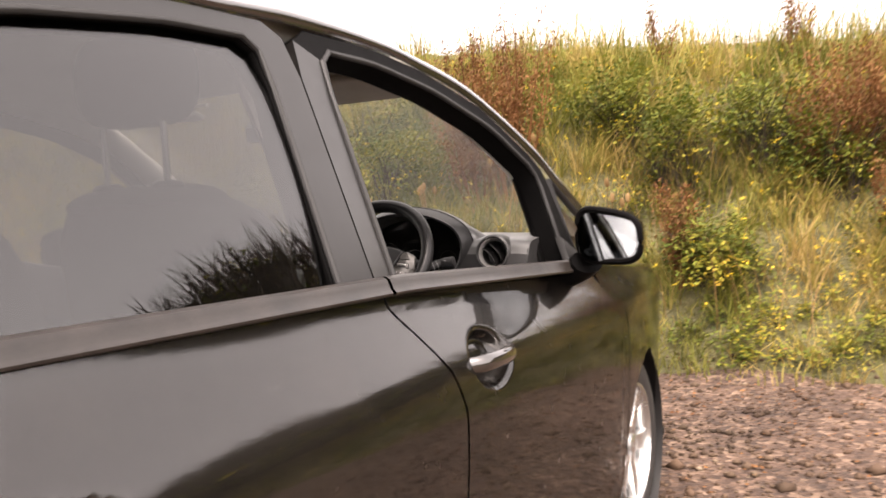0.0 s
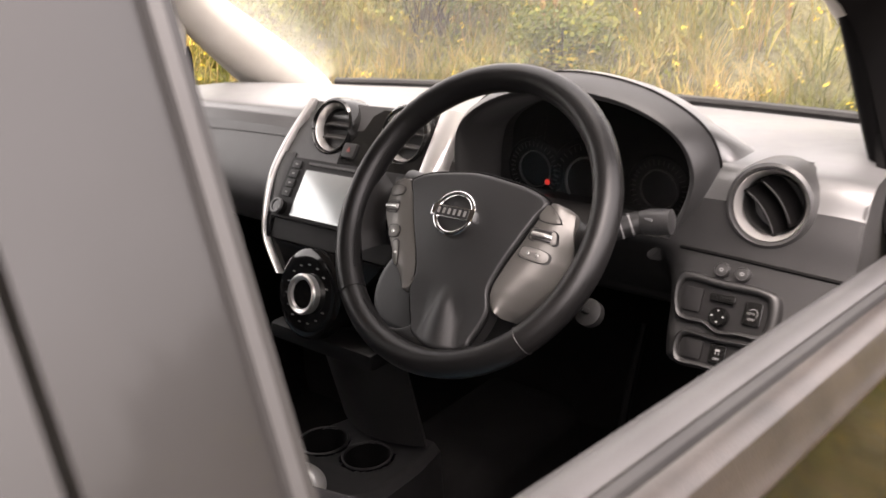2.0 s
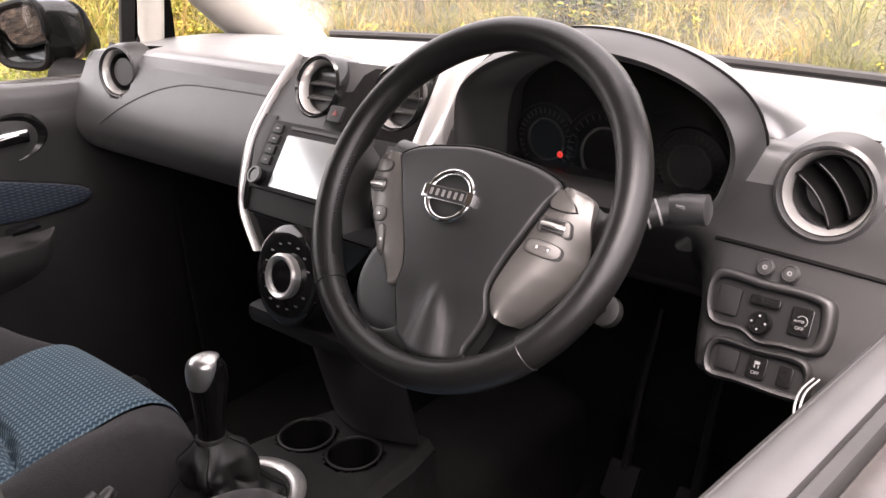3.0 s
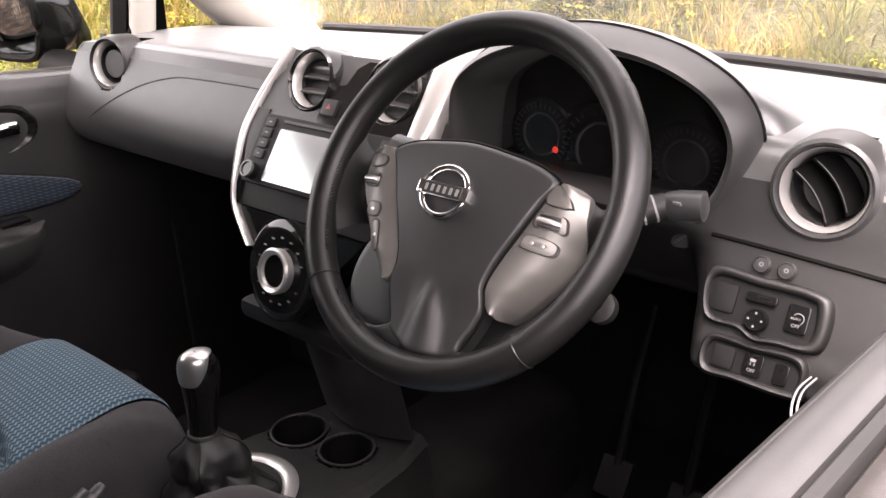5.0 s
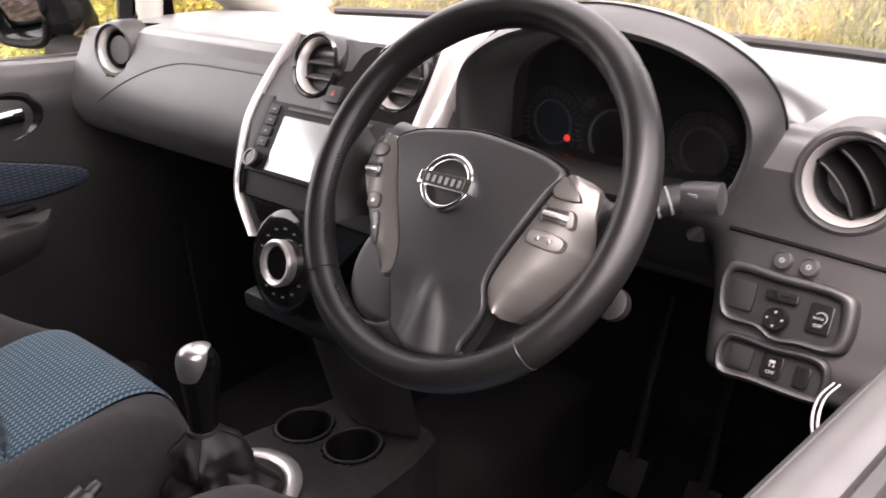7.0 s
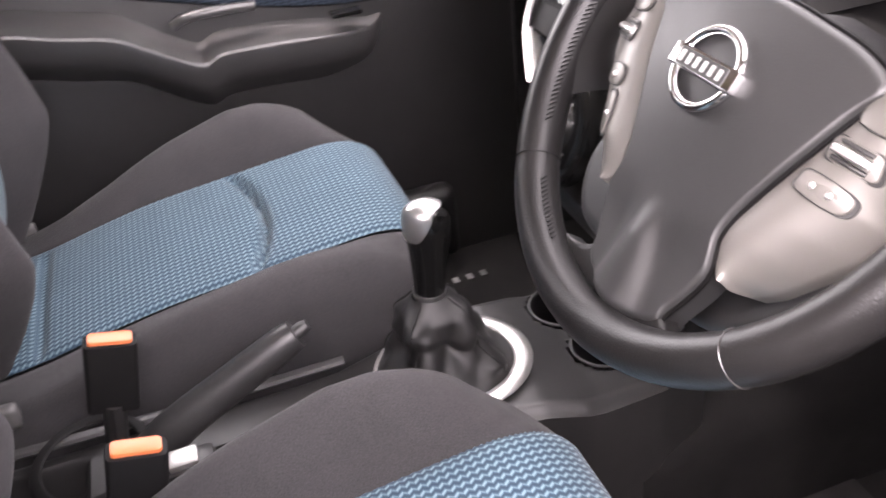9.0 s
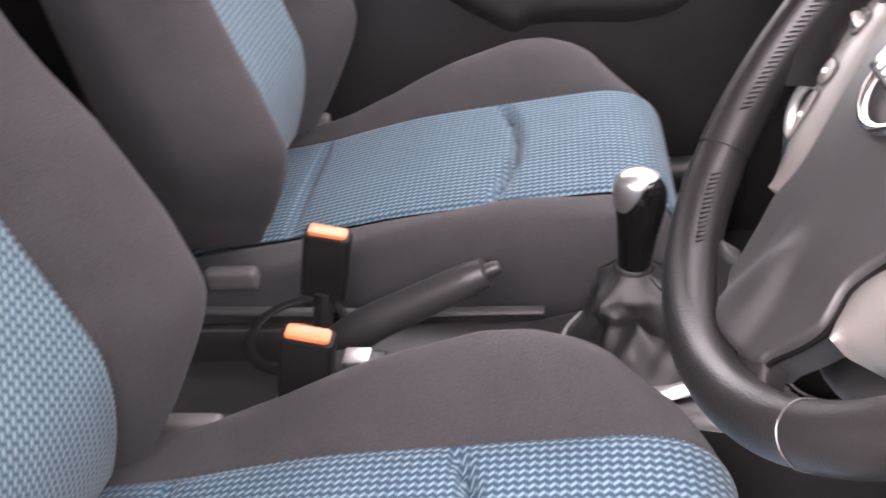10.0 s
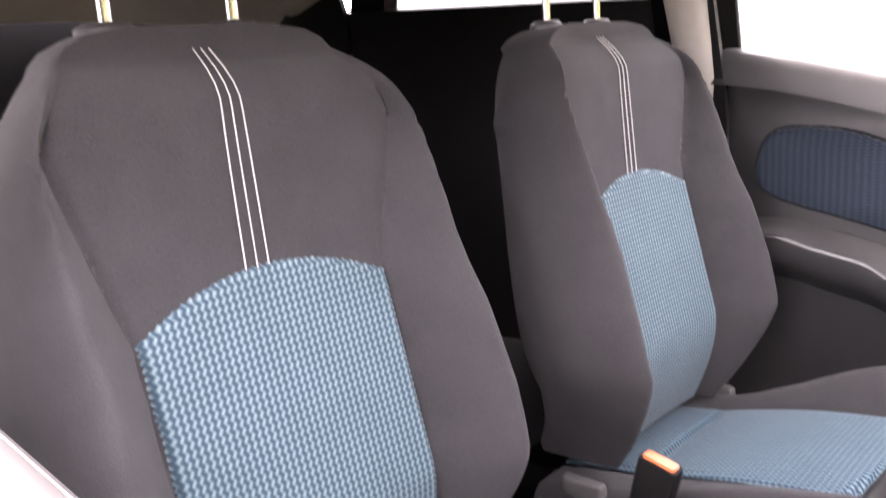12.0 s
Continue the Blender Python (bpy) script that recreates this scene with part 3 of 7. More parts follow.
rng_d = np.random.default_rng(11)
for bx, by, bh, st, sp in ((-1.22, 3.35, 1.30, 26, 0.42), (-0.92, 3.3, 1.45, 26, 0.36), (-1.45, 3.7, 1.3, 18, 0.4), (1.55, 3.75, 0.95, 26, 0.4), (1.85, 3.6, 0.95, 22, 0.4), (1.3, 3.6, 0.75, 14, 0.3), (1.72, 3.0, 0.6, 10, 0.18), (0.42, 2.75, 0.75, 9, 0.12), (-0.15, 5.2, 0.7, 5, 0.12), (1.0, 5.0, 0.75, 6, 0.12), (1.9, 4.9, 0.65, 5, 0.1), (-3.0, 3.6, 0.9, 8, 0.25), (-4.4, 3.0, 0.9, 8, 0.25)):
    dock_plant(bx, by, bh, rng_d, stems=st, spread=sp, seeds=st * 190)


def teasel(x, y, height, rng):
    """A dry stalk with a few upright tan seed heads."""
    z = ground_z(x, y)
    top = thing("seed_head_plant", "dry tan seed-head plant with bristly oval heads on the bank", "plant", "dry seed heads")
    top.location = (x, y, z)
    for k in range(int(rng.integers(3, 6))):
        a = rng.uniform(0, 6.28)
        h = height * rng.uniform(0.7, 1.0)
        o = Vector((math.cos(a), math.sin(a), 0)) * rng.uniform(0.03, 0.16)
        pts = [Vector((0, 0, -0.02)), o * 0.4 + Vector((0, 0, h * 0.5)), o + Vector((0, 0, h))]
        part("stalk", tube(smooth_path(pts, 3), 0.0032, 5), DRY, top)
        part("seed_head", lathe([(0, 0), (0.012, 0.008), (0.018, 0.03), (0.014, 0.055), (0, 0.07)], Matrix.Translation(pts[-1]) @ Matrix.Rotation(rng.uniform(-0.4, 0.4), 4, "X"), 7), DRY, top)


for k in range(7):
    tx = rng_d.uniform(-1.7, -0.6) if k % 3 else rng_d.uniform(-4.5, 2.6)
    teasel(tx, rng_d.uniform(2.45, 3.2), rng_d.uniform(0.45, 0.7), rng_d)


def flower_patch():
    rng = np.random.default_rng(21)
    p = on_bank(rng, 800, -5, 4.4, 0.1, 3.0)
    p[:, 2] += rng.uniform(0.15, 0.5, len(p))
    big = np.repeat(p, 6, 0) + rng.normal(0, 0.008, (len(p) * 6, 3))
    ob = leaves("ragwort_flowers", big, rng.uniform(0.011, 0.023, len(big)), FLOWER, rng, 0.5, 1.0)
    tagged(ob, "scattered small yellow flowers in the grass", "flowers", kind="stuff")


flower_patch()


def leaf_litter():
    rng = np.random.default_rng(14)
    n = 2600
    x, y = rng.uniform(-1.2, 4.2, n), rng.uniform(-0.8, 2.3, n)
    keep = rng.uniform(0, 1, n) < np.clip(0.25 + 0.4 * (y - 0.2), 0.15, 1)
    p = np.array([(a, b, ground_z(a, b) + 0.012) for a, b in zip(x[keep], y[keep])])
    ob = leaves("fallen_leaves", p, rng.uniform(0.010, 0.024, len(p)), RUST, rng, 0.15, 1.2)
    tagged(ob, "brown and orange fallen leaves strewn over the gravel", "fallen leaves", kind="stuff")


leaf_litter()


def gravel():
    rng = np.random.default_rng(8)
    n = 9000
    x, y = rng.uniform(-1.2, 3.4, n), rng.uniform(-1.4, 2.5, n)
    keep = np.array([bank_d(a, b) < 0.15 for a, b in zip(x, y)])
    x, y = x[keep], y[keep]
    n = len(x)
    s = rng.lognormal(-4.75, 0.5, n).clip(0.004, 0.04)
    z = np.array([ground_z(a, b) for a, b in zip(x, y)])
    base = np.array([(1, 0, 0), (0, 1, 0), (-1, 0, 0), (0, -1, 0), (0, 0, 0.75), (0, 0, -0.6), (0.75, 0.75, 0.35), (-0.75, 0.7, 0.3)])
    ang = rng.uniform(0, 6.28, n)
    c, sn = np.cos(ang), np.sin(ang)
    v = base[None] * (1 + rng.uniform(-0.3, 0.3, (n, 8, 3))) * s[:, None, None]
    v = np.stack([v[..., 0] * c[:, None] - v[..., 1] * sn[:, None], v[..., 0] * sn[:, None] + v[..., 1] * c[:, None], v[..., 2]], -1)
    v += np.stack([x, y, z + 0.15 * s], 1)[:, None]
    tri = np.array([(4, 0, 6), (4, 6, 1), (4, 1, 7), (4, 7, 2), (4, 2, 3), (4, 3, 0), (5, 6, 0), (5, 1, 6), (5, 7, 1), (5, 2, 7), (5, 3, 2), (5, 0, 3)])
    f = (tri[None] + (np.arange(n) * 8)[:, None, None]).ravel()
    ob = fast_mesh("gravel_stones", v.reshape(-1, 3), f, np.tile([3], 12 * n), STONE)
    tagged(ob, "loose brown and grey stones scattered over the yard", "gravel", kind="stuff")


gravel()


def far_hedge():
    """The shrubs along the far side of the yard, which the windows and doors reflect."""
    rng = np.random.default_rng(31)
    spots = [(8.0 + rng.uniform(-0.6, 1.0), -14 + k * 1.5, rng.uniform(0.85, 1.15) * float(np.interp(k, [0, 10, 11.5, 13.5, 15], [0.8, 0.8, 1.1, 2.8, 3.9]))) for k in range(16)]
    spots += [(4.9, 4.0, 1.5), (5.6, 3.4, 1.7), (6.5, 3.0, 2.0), (4.3, 4.6, 1.3), (7.4, 2.6, 1.6)]
    for hx, hy, h in spots:
        top = thing("shrub", "bare dark twiggy shrub beyond the yard", "shrub", "far shrubs")
        top.location = (hx, hy, ground_z(hx, hy))
        n = 900
        a, r = rng.uniform(0, 6.28, n), 1.2 * np.sqrt(rng.uniform(0, 1, n))
        base = np.stack([r * np.cos(a), r * np.sin(a), np.zeros(n)], 1)
        ob = blades("branches", base, rng.uniform(0.5, 1.0, n) * h, rng.uniform(0.02, 0.05, n), rng.uniform(0.02, 0.25, n), TWIG, rng)
        ob.parent = top
        n = 2600
        a, r = rng.uniform(0, 6.28, n), 1.35 * np.sqrt(rng.uniform(0, 1, n))
        zz = h * (1 - r / 2.2) * rng.uniform(0.05, 0.95, n)
        ob = leaves("crown", np.stack([r * np.cos(a), r * np.sin(a), zz], 1), rng.uniform(0.08, 0.19, n), LEAF, rng)
        ob.parent = top


far_hedge()

# ---- the car's outside ----
CAR = thing("car", "dark brown-black metallic hatchback with its driver window open, parked on gravel", "car")


def tumble(y, z):
    s = min(1.0, max(0.0, (z - 0.985) / 0.48))
    return 0.795 - 0.36 * (z - 0.985) + 0.054 * s * (1 - s)


def belt_z(y):
    return 0.985 + (-1.5 - y) * (0.095 if y > -1.5 else 0.06) - 0.03 * max(0.0, y + 0.4)


side_raw = lerp_curve([(-0.02, 0.78), (0.05, 0.815), (0.2, 0.850), (0.42, 0.870), (0.55, 0.8780), (0.64, 0.8800), (0.69, 0.8795), (0.73, 0.8780), (0.77, 0.8740), (0.80, 0.8680), (0.83, 0.8575), (0.86, 0.8400), (0.90, 0.8130), (0.93, 0.7940), (0.955, 0.7830), (0.985, 0.7780), (1.02, 0.772), (1.1, 0.76)])


def side_profile(z):
    return 0.018 + 0.25 * (side_raw(z - 0.02) + side_raw(z + 0.02)) + 0.5 * side_raw(z)



def side_x(y, z):
    base = side_profile(z - (belt_z(y) - 0.985) * ease(0.5, 0.95, z))
    base -= 0.10 * max(0.0, y + 0.5) ** 2 + 0.10 * max(0.0, (-2.5 - y) / 1.0) ** 2
    return base


BOWL = (-1.290, 0.803, 0.102, 0.064)
BOWL_R = (-2.31, 0.835, 0.102, 0.060)


def dented(y, z, bowl):
    r = ((y - bowl[0]) / bowl[2]) ** 2 + ((z - bowl[1]) / bowl[3]) ** 2
    return 0.036 * ease(1.0, 0.20, r) ** 1.3


def side_panel(name, y0, y1, low, nu, nv, sx, label="", bowl=None, parent=None):
    """A lower side panel between two seams y0(z), y1(z), from low(y) up to the belt."""
    def at(a, b):
        z = 0.0
        ya, yb = y0(0.5), y1(0.5)
        y = ya + (yb - ya) * a
        zl, zh = low(y), belt_z(y) - 0.004
        z = zl + (zh - zl) * b
        y = y0(z) + (y1(z) - y0(z)) * a
        x = side_x(y, z)
        if bowl:
            x -= dented(y, z, bowl)
        return Vector((sx * x, y, z))
    bm = grid(at, nu, nv, 0.0)
    bmesh.ops.solidify(bm, geom=bm.faces[:], thickness=0.012)
    return part(name, bm, PAINT, parent or CAR, label)


seam_fr = lerp_curve([(0.0, -1.50), (0.45, -1.495), (0.60, -1.475), (0.74, -1.452), (0.82, -1.472), (0.90, -1.520), (0.95, -1.558), (1.02, -1.568)])
seam_ff = lerp_curve([(0.0, -0.40), (0.5, -0.40), (0.95, -0.36)])


def sill_low(y):
    return 0.0


def arch(yc, r=0.335):
    def low(y):
        d = abs(y - yc)
        return max(0.0, 0.20 + math.sqrt(r * r - d * d)) if d < r else 0.0
    return low


def const(v):
    return lambda z: v


def build_side(sx):
    fd = side_panel("front_door", lambda z: seam_fr(z) + 0.004, lambda z: seam_ff(z) - 0.003, sill_low, 190, 180, sx, "dark brown-black front door skin", BOWL)
    rd = side_panel("rear_door", const(-2.52), lambda z: seam_fr(z) - 0.004, sill_low, 120, 110, sx, "dark brown-black rear door skin", BOWL_R)
    side_panel("front_wing", lambda z: seam_ff(z) + 0.003, const(0.78), arch(0.0), 60, 14, sx)
    side_panel("rear_quarter", const(-3.35), const(-2.528), arch(-2.62), 40, 14, sx)
    # pull handles over the bowls
    for bowl, owner in ((BOWL, fd), (BOWL_R, rd)):
        yb, zb = bowl[0], bowl[1]
        xb = side_x(yb, zb)
        pts = [(sx * (xb - 0.018), yb - 0.098, zb + 0.004), (sx * (xb + 0.012), yb - 0.07, zb + 0.006), (sx * (xb + 0.020), yb - 0.02, zb + 0.004), (sx * (xb + 0.017), yb + 0.04, zb), (sx * (xb + 0.004), yb + 0.085, zb - 0.004), (sx * (xb - 0.02), yb + 0.1, zb - 0.005)]
        sm = smooth_path(pts, 5)
        part("handle", tube(sm, [0.017] * len(sm), 12, 0.75, up=(sx, 0, 0)), PAINT, owner, "body-coloured pull handle over a round recess")
    part("keyhole", lathe([(0, 0), (0.008, 0), (0.009, -0.004)], Matrix.Translation((sx * (side_x(-1.36, 0.80) - 0.012), -1.362, 0.80)) @ Matrix.Rotation(sx * math.pi / 2, 4, "Y"), 16), SILVER, fd, "small silver lock")
    # door window frames: rings on the leaning upper side
    fo = [(-1.569, 0.98), (-1.549, 1.463), (-1.27, 1.450), (-1.07, 1.414), (-0.83, 1.335), (-0.575, 1.175), (-0.555, 0.90)]
    fi = [(-1.495, 0.98), (-1.464, 1.424), (-1.27, 1.412), (-1.05, 1.366), (-0.81, 1.280), (-0.625, 1.160), (-0.632, 0.905)]
    ro = [(-1.574, 0.98), (-1.554, 1.463), (-1.85, 1.472), (-2.2, 1.450), (-2.55, 1.36), (-2.62, 1.06)]
    ri = [(-1.682, 0.99), (-1.645, 1.428), (-1.85, 1.434), (-2.15, 1.412), (-2.44, 1.325), (-2.50, 1.05)]
    if sx < 0:
        fo, fi, ro, ri = [[(y - d, z) if k < 2 else (y, z) for k, (y, z) in enumerate(p)] for p, d in ((fo, 0.06), (fi, 0.10), (ro, 0.06), (ri, 0.06))]
    for name, outer, inner, owner in (("window_frame", fo, fi, fd), ("window_frame", ro, ri, rd)):
        o3 = [Vector((tumble(y, z), y, z)) for y, z in outer]
        i3 = [Vector((tumble(y, z) - 0.006, y, z)) for y, z in inner]
        so, si = smooth_seg(o3), smooth_seg(i3)
        bm = bmesh.new()
        rows = []
        for a, b in zip(so, si):
            inn = Vector((-0.050, -0.048 if (a.y < -1.47 and owner is fd) else 0.0, -0.02))
            mid = a.lerp(b, 0.86)
            rows.append([bm.verts.new(Vector((sx * q.x, q.y, q.z))) for q in (a + Vector((-0.05, 0, -0.02)), a, mid, b + Vector((-0.006, 0, 0)), b + inn, a + Vector((-0.05, 0, -0.02)))])
        ch = bmesh.new()
        low = [[ch.verts.new(v.co) for v in r[2:]] for r in rows]
        for r, s in zip(low, low[1:]):
            for j in range(3):
                ch.faces.new((r[j], s[j], s[j + 1], r[j + 1]))
        keep = [[v.co.copy() for v in r[:3]] for r in rows[:6]]
        for r, s in zip(rows[5:], rows[6:]):
            for j in range(2):
                bm.faces.new((r[j], s[j], s[j + 1], r[j + 1]))
        for v in [v for v in bm.verts if not v.link_faces]:
            bm.verts.remove(v)
        strip = bmesh.new()
        post = [[strip.verts.new(v) for v in r] for r in keep]
        for r, s in zip(post, post[1:]):
            for j in range(2):
                strip.faces.new((r[j], s[j], s[j + 1], r[j + 1]))
        part("window_post", strip, PILLAR, owner, "satin black post strip beside the door gap")
        part(name, bm, RUBBER_DARK if owner is fd else PILLAR, owner, "black window frame")
        part("window_channel", ch, RUBBER_DARK, owner, "black rubber window channel")
        line = [Vector((sx * (q.x + 0.001), q.y, q.z)) for q in (a.lerp(b, 0.92) for a, b in zip(so, si))]
        part("window_seal", tube(line, 0.006, 8, 1.0), RUBBER, owner, "black rubber window seal")
    # rear window
    tops = lerp_curve([(-2.44, 1.325), (-2.15, 1.412), (-1.85, 1.434), (-1.612, 1.428)])
    back = 0.06 if sx < 0 else 0.0
    def pane_at(u, v):
        yb, yt = -1.680 - back - (0.83 - back) * u, -1.643 - back - (0.81 - back) * u
        y = yb + (yt - yb) * v
        z0 = belt_z(y) - 0.005
        z = z0 + (tops(yt) + 0.004 - z0) * v
        return Vector((sx * (tumble(y, z) - 0.022), y, z))
    g = part("window_pane", grid(pane_at, 30, 24, 0.004), GLASS_DARK, rd, "dark tinted rear window")
    g.visible_shadow = True
    if sx < 0:
        pane = [Vector((sx * (tumble(y, z) - 0.022), y, z)) for y, z in smooth_seg2(fi)]
        bm = bmesh.new()
        bm.faces.new([bm.verts.new(q) for q in pane])
        bmesh.ops.solidify(bm, geom=bm.faces[:], thickness=0.004)
        part("window_pane", bm, GLASS, fd, "closed clear passenger window").visible_shadow = False
    # small fixed pane ahead of the door, and its frame
    q3 = [(-0.548, 0.905), (-0.552, 1.135), (-0.43, 1.045), (-0.24, 0.90)]
    bm = bmesh.new()
    bm.faces.new([bm.verts.new((sx * (tumble(y, z) - 0.012), y, z)) for y, z in q3])
    bmesh.ops.solidify(bm, geom=bm.faces[:], thickness=0.004)
    part("quarter_pane", bm, GLASS, CAR, "small fixed pane at the door mirror").visible_shadow = False
    loop = [Vector((sx * (tumble(y, z) - 0.004), y, z)) for y, z in q3]
    part("quarter_seal", tube(loop, 0.010, 8, closed=True), RUBBER, CAR, "black rubber pane seal")
    # belt mouldings
    for a, b, owner in ((-1.555, -0.60, fd), (-2.55, -1.565, rd)):
        n = 24
        def at(u, v, a=a, b=b):
            y = a + (b - a) * u
            zb = belt_z(y)
            prof = [(-0.006, -0.0235), (0.0125, -0.0240), (0.0175, -0.0215), (0.0185, -0.0175), (0.0160, -0.0140), (0.0130, -0.0105), (0.0100, -0.0010), (0.0060, 0.0070), (-0.0025, 0.0110), (-0.014, 0.0095), (-0.022, -0.006)]
            px, pz = prof[int(round(v * 10))]
            return Vector((sx * (tumble(y, zb) + 0.010 + px), y, zb + 0.008 + pz))
        part("belt_moulding", grid(at, n, 10), MOULD, owner, "weathered black rubber belt moulding")
    # cant rail and windscreen pillar: outer strip between the door frame and the roof
    rail = [(-2.75, 1.36, 1.30), (-2.2, 1.476, 1.452), (-1.66, 1.497, 1.469), (-1.479, 1.500, 1.466), (-1.25, 1.480, 1.450), (-1.10, 1.456, 1.420), (-0.874, 1.398, 1.352), (-0.629, 1.268, 1.212), (-0.515, 1.180, 1.118), (-0.382, 1.080, 1.015), (-0.20, 0.945, 0.885)]
    sm = smooth_path([(y, a, b) for y, a, b in rail], 5)
    def rail_at(u, v):
        y, a, b = sm[int(round(u * (len(sm) - 1)))]
        dz = (b - a)
        z = a + dz * v
        bulge = 0.014 * math.sin(math.pi * min(1.0, v * 1.1))
        return Vector((sx * (tumble(y, z) + bulge - 0.03 * (1 - v) ** 3), y, z + 0.012 * (1 - v) ** 2))
    part("roof_rail", grid(rail_at, len(sm) - 1, 8), PAINT, CAR, "dark roof rail running into the windscreen pillar")
    inner = [Vector((sx * (tumble(y, (a + b) / 2) - 0.075 - (0.012 * ease(-0.75, -0.35, y) if sx < 0 else 0.0)), y - 0.02, (a + b) / 2 - 0.01)) for y, a, b in sm]
    part("pillar_trim", tube(inner, [(0.045 + 0.04 * ease(-0.75, -0.3, q.y)) if sx < 0 else 0.032 for q in inner], 12, 0.8), LINER, CAR, "pale fabric-covered pillar trim")
    part("pane_trim", tube([Vector((sx * (tumble(-0.56, z) - 0.072), -0.600, z)) for z in (0.93, 1.03, 1.15)], 0.026 if sx < 0 else 0.016, 10), LINER if sx < 0 else RUBBER_DARK, CAR, "trim behind the small pane")
    # sill and wheel housing
    part("side_sill", box((sx * 0.76, -1.4, -0.0), (0.12, 1.95, 0.10), 0.03, 3), PLASTIC, CAR, "black plastic sill")


def smooth_seg(pts, steps=5):
    """Straight first and last legs, rounded between."""
    out = []
    for k in range(len(pts) - 1):
        for j in range(steps):
            out.append(pts[k].lerp(pts[k + 1], j / steps))
    out.append(pts[-1])
    for _ in range(1):
        out = [out[0]] + [(out[i - 1] + 2 * out[i] + out[i + 1]) / 4 for i in range(1, len(out) - 1)] + [out[-1]]
    return out


def smooth_seg2(pts):
    return [(q.x, q.y) for q in smooth_seg([Vector((y, z, 0)) for y, z in pts])]


build_side(1)
build_side(-1)


def build_roof():
    edge = lerp_curve([(-3.3, 1.10), (-2.75, 1.36), (-2.2, 1.476), (-1.66, 1.497), (-1.479, 1.500), (-1.25, 1.480), (-1.10, 1.456), (-0.95, 1.425)])
    def at(u, v):
        y = -2.9 + (2.9 - 1.0) * u
        z = edge(y) + 0.010
        w = tumble(y, z) - 0.02
        s = 2 * v - 1
        return Vector((w * s, y + 0.10 * (1 - s * s) * u, z + 0.055 * (1 - s * s) ** 0.8))
    part("roof", grid(at, 30, 24, 0.02), PAINT, CAR, "dark metallic roof panel")
    def lining(u, v):
        p = at(u, v)
        return Vector((p.x * 0.93, p.y, p.z - 0.055))
    part("headliner", grid(lining, 30, 24, 0.006), LINER, CAR, "pale fabric headliner")


build_roof()


def ws_edge(v):
    """Windscreen side edge from the roof (v = 0) to the scuttle (v = 1), driver side."""
    pts = [(-1.0, 1.450), (-0.874, 1.405), (-0.629, 1.275), (-0.515, 1.188), (-0.382, 1.088), (-0.14, 0.905)]
    t = v * (len(pts) - 1)
    k = min(len(pts) - 2, int(t))
    a, b = pts[k], pts[k + 1]
    y, z = a[0] + (b[0] - a[0]) * (t - k), a[1] + (b[1] - a[1]) * (t - k)
    return y, z, tumble(y, z) - 0.025


def windscreen():
    def at(u, v):
        y, z, w = ws_edge(v)
        s = 2 * u - 1
        return Vector((w * s, y + 0.11 * (1 - s * s), z + 0.03 * (1 - s * s) * (1 - v)))
    part("windscreen", grid(at, 24, 20, 0.005), WINDSCREEN, CAR, "clear windscreen").visible_shadow = False


windscreen()


def front_and_rear():
    # bonnet
    def at(u, v):
        y = -0.22 + 1.05 * u
        s = 2 * v - 1
        w = side_x(y, belt_z(y) - 0.02) - 0.005
        z = belt_z(y) - 0.005 + (0.10 - 0.06 * u) * (1 - s * s) ** 0.7 - 0.10 * ease(0.8, 1.0, u)
        return Vector((w * s, y, z))
    part("bonnet", grid(at, 22, 24, 0.01), PAINT, CAR, "dark metallic bonnet")
    def bumper(u, v):
        s = 2 * u - 1
        z = 0.0 + 0.68 * v
        y = 0.96 - 0.34 * abs(s) ** 3 - 0.12 * abs(v - 0.45)
        return Vector((0.735 * s, y, z))
    part("front_bumper", grid(bumper, 24, 10, 0.02), PAINT, CAR, "dark painted front bumper")
    def tail(u, v):
        s = 2 * u - 1
        z = 0.05 + 1.33 * v
        y = -3.38 - 0.05 * (1 - s * s) + 0.32 * ease(0.55, 1.0, v)
        w = 0.80 - 0.18 * ease(0.65, 1.0, v)
        return Vector((w * s, y, z))
    part("tailgate", grid(tail, 20, 16, 0.03), PAINT, CAR, "dark painted tailgate")
    def cheek(sx):
        def f(u, v):
            y = -3.35 + 0.85 * u
            z0 = belt_z(y)
            z1 = max(z0 + 0.04, 1.33 - 0.28 * (1 - u))
            z = z0 + (z1 - z0) * v
            return Vector((sx * tumble(y, z), y, z))
        return f
    for sx in (1, -1):
        part("rear_pillar", grid(cheek(sx), 8, 6, 0.02), PAINT, CAR)
    part("floor_pan", box((0, -1.3, 0.03), (1.50, 4.0, 0.03), 0.0), PLASTIC, CAR)
    part("scuttle", box((0, -0.10, 0.90), (1.36, 0.16, 0.03), 0.01), RUBBER, CAR, "black scuttle panel")
    part("bulkhead", box((0, -0.06, 0.50), (1.48, 0.03, 0.85), 0.0), CARPET, CAR)


front_and_rear()


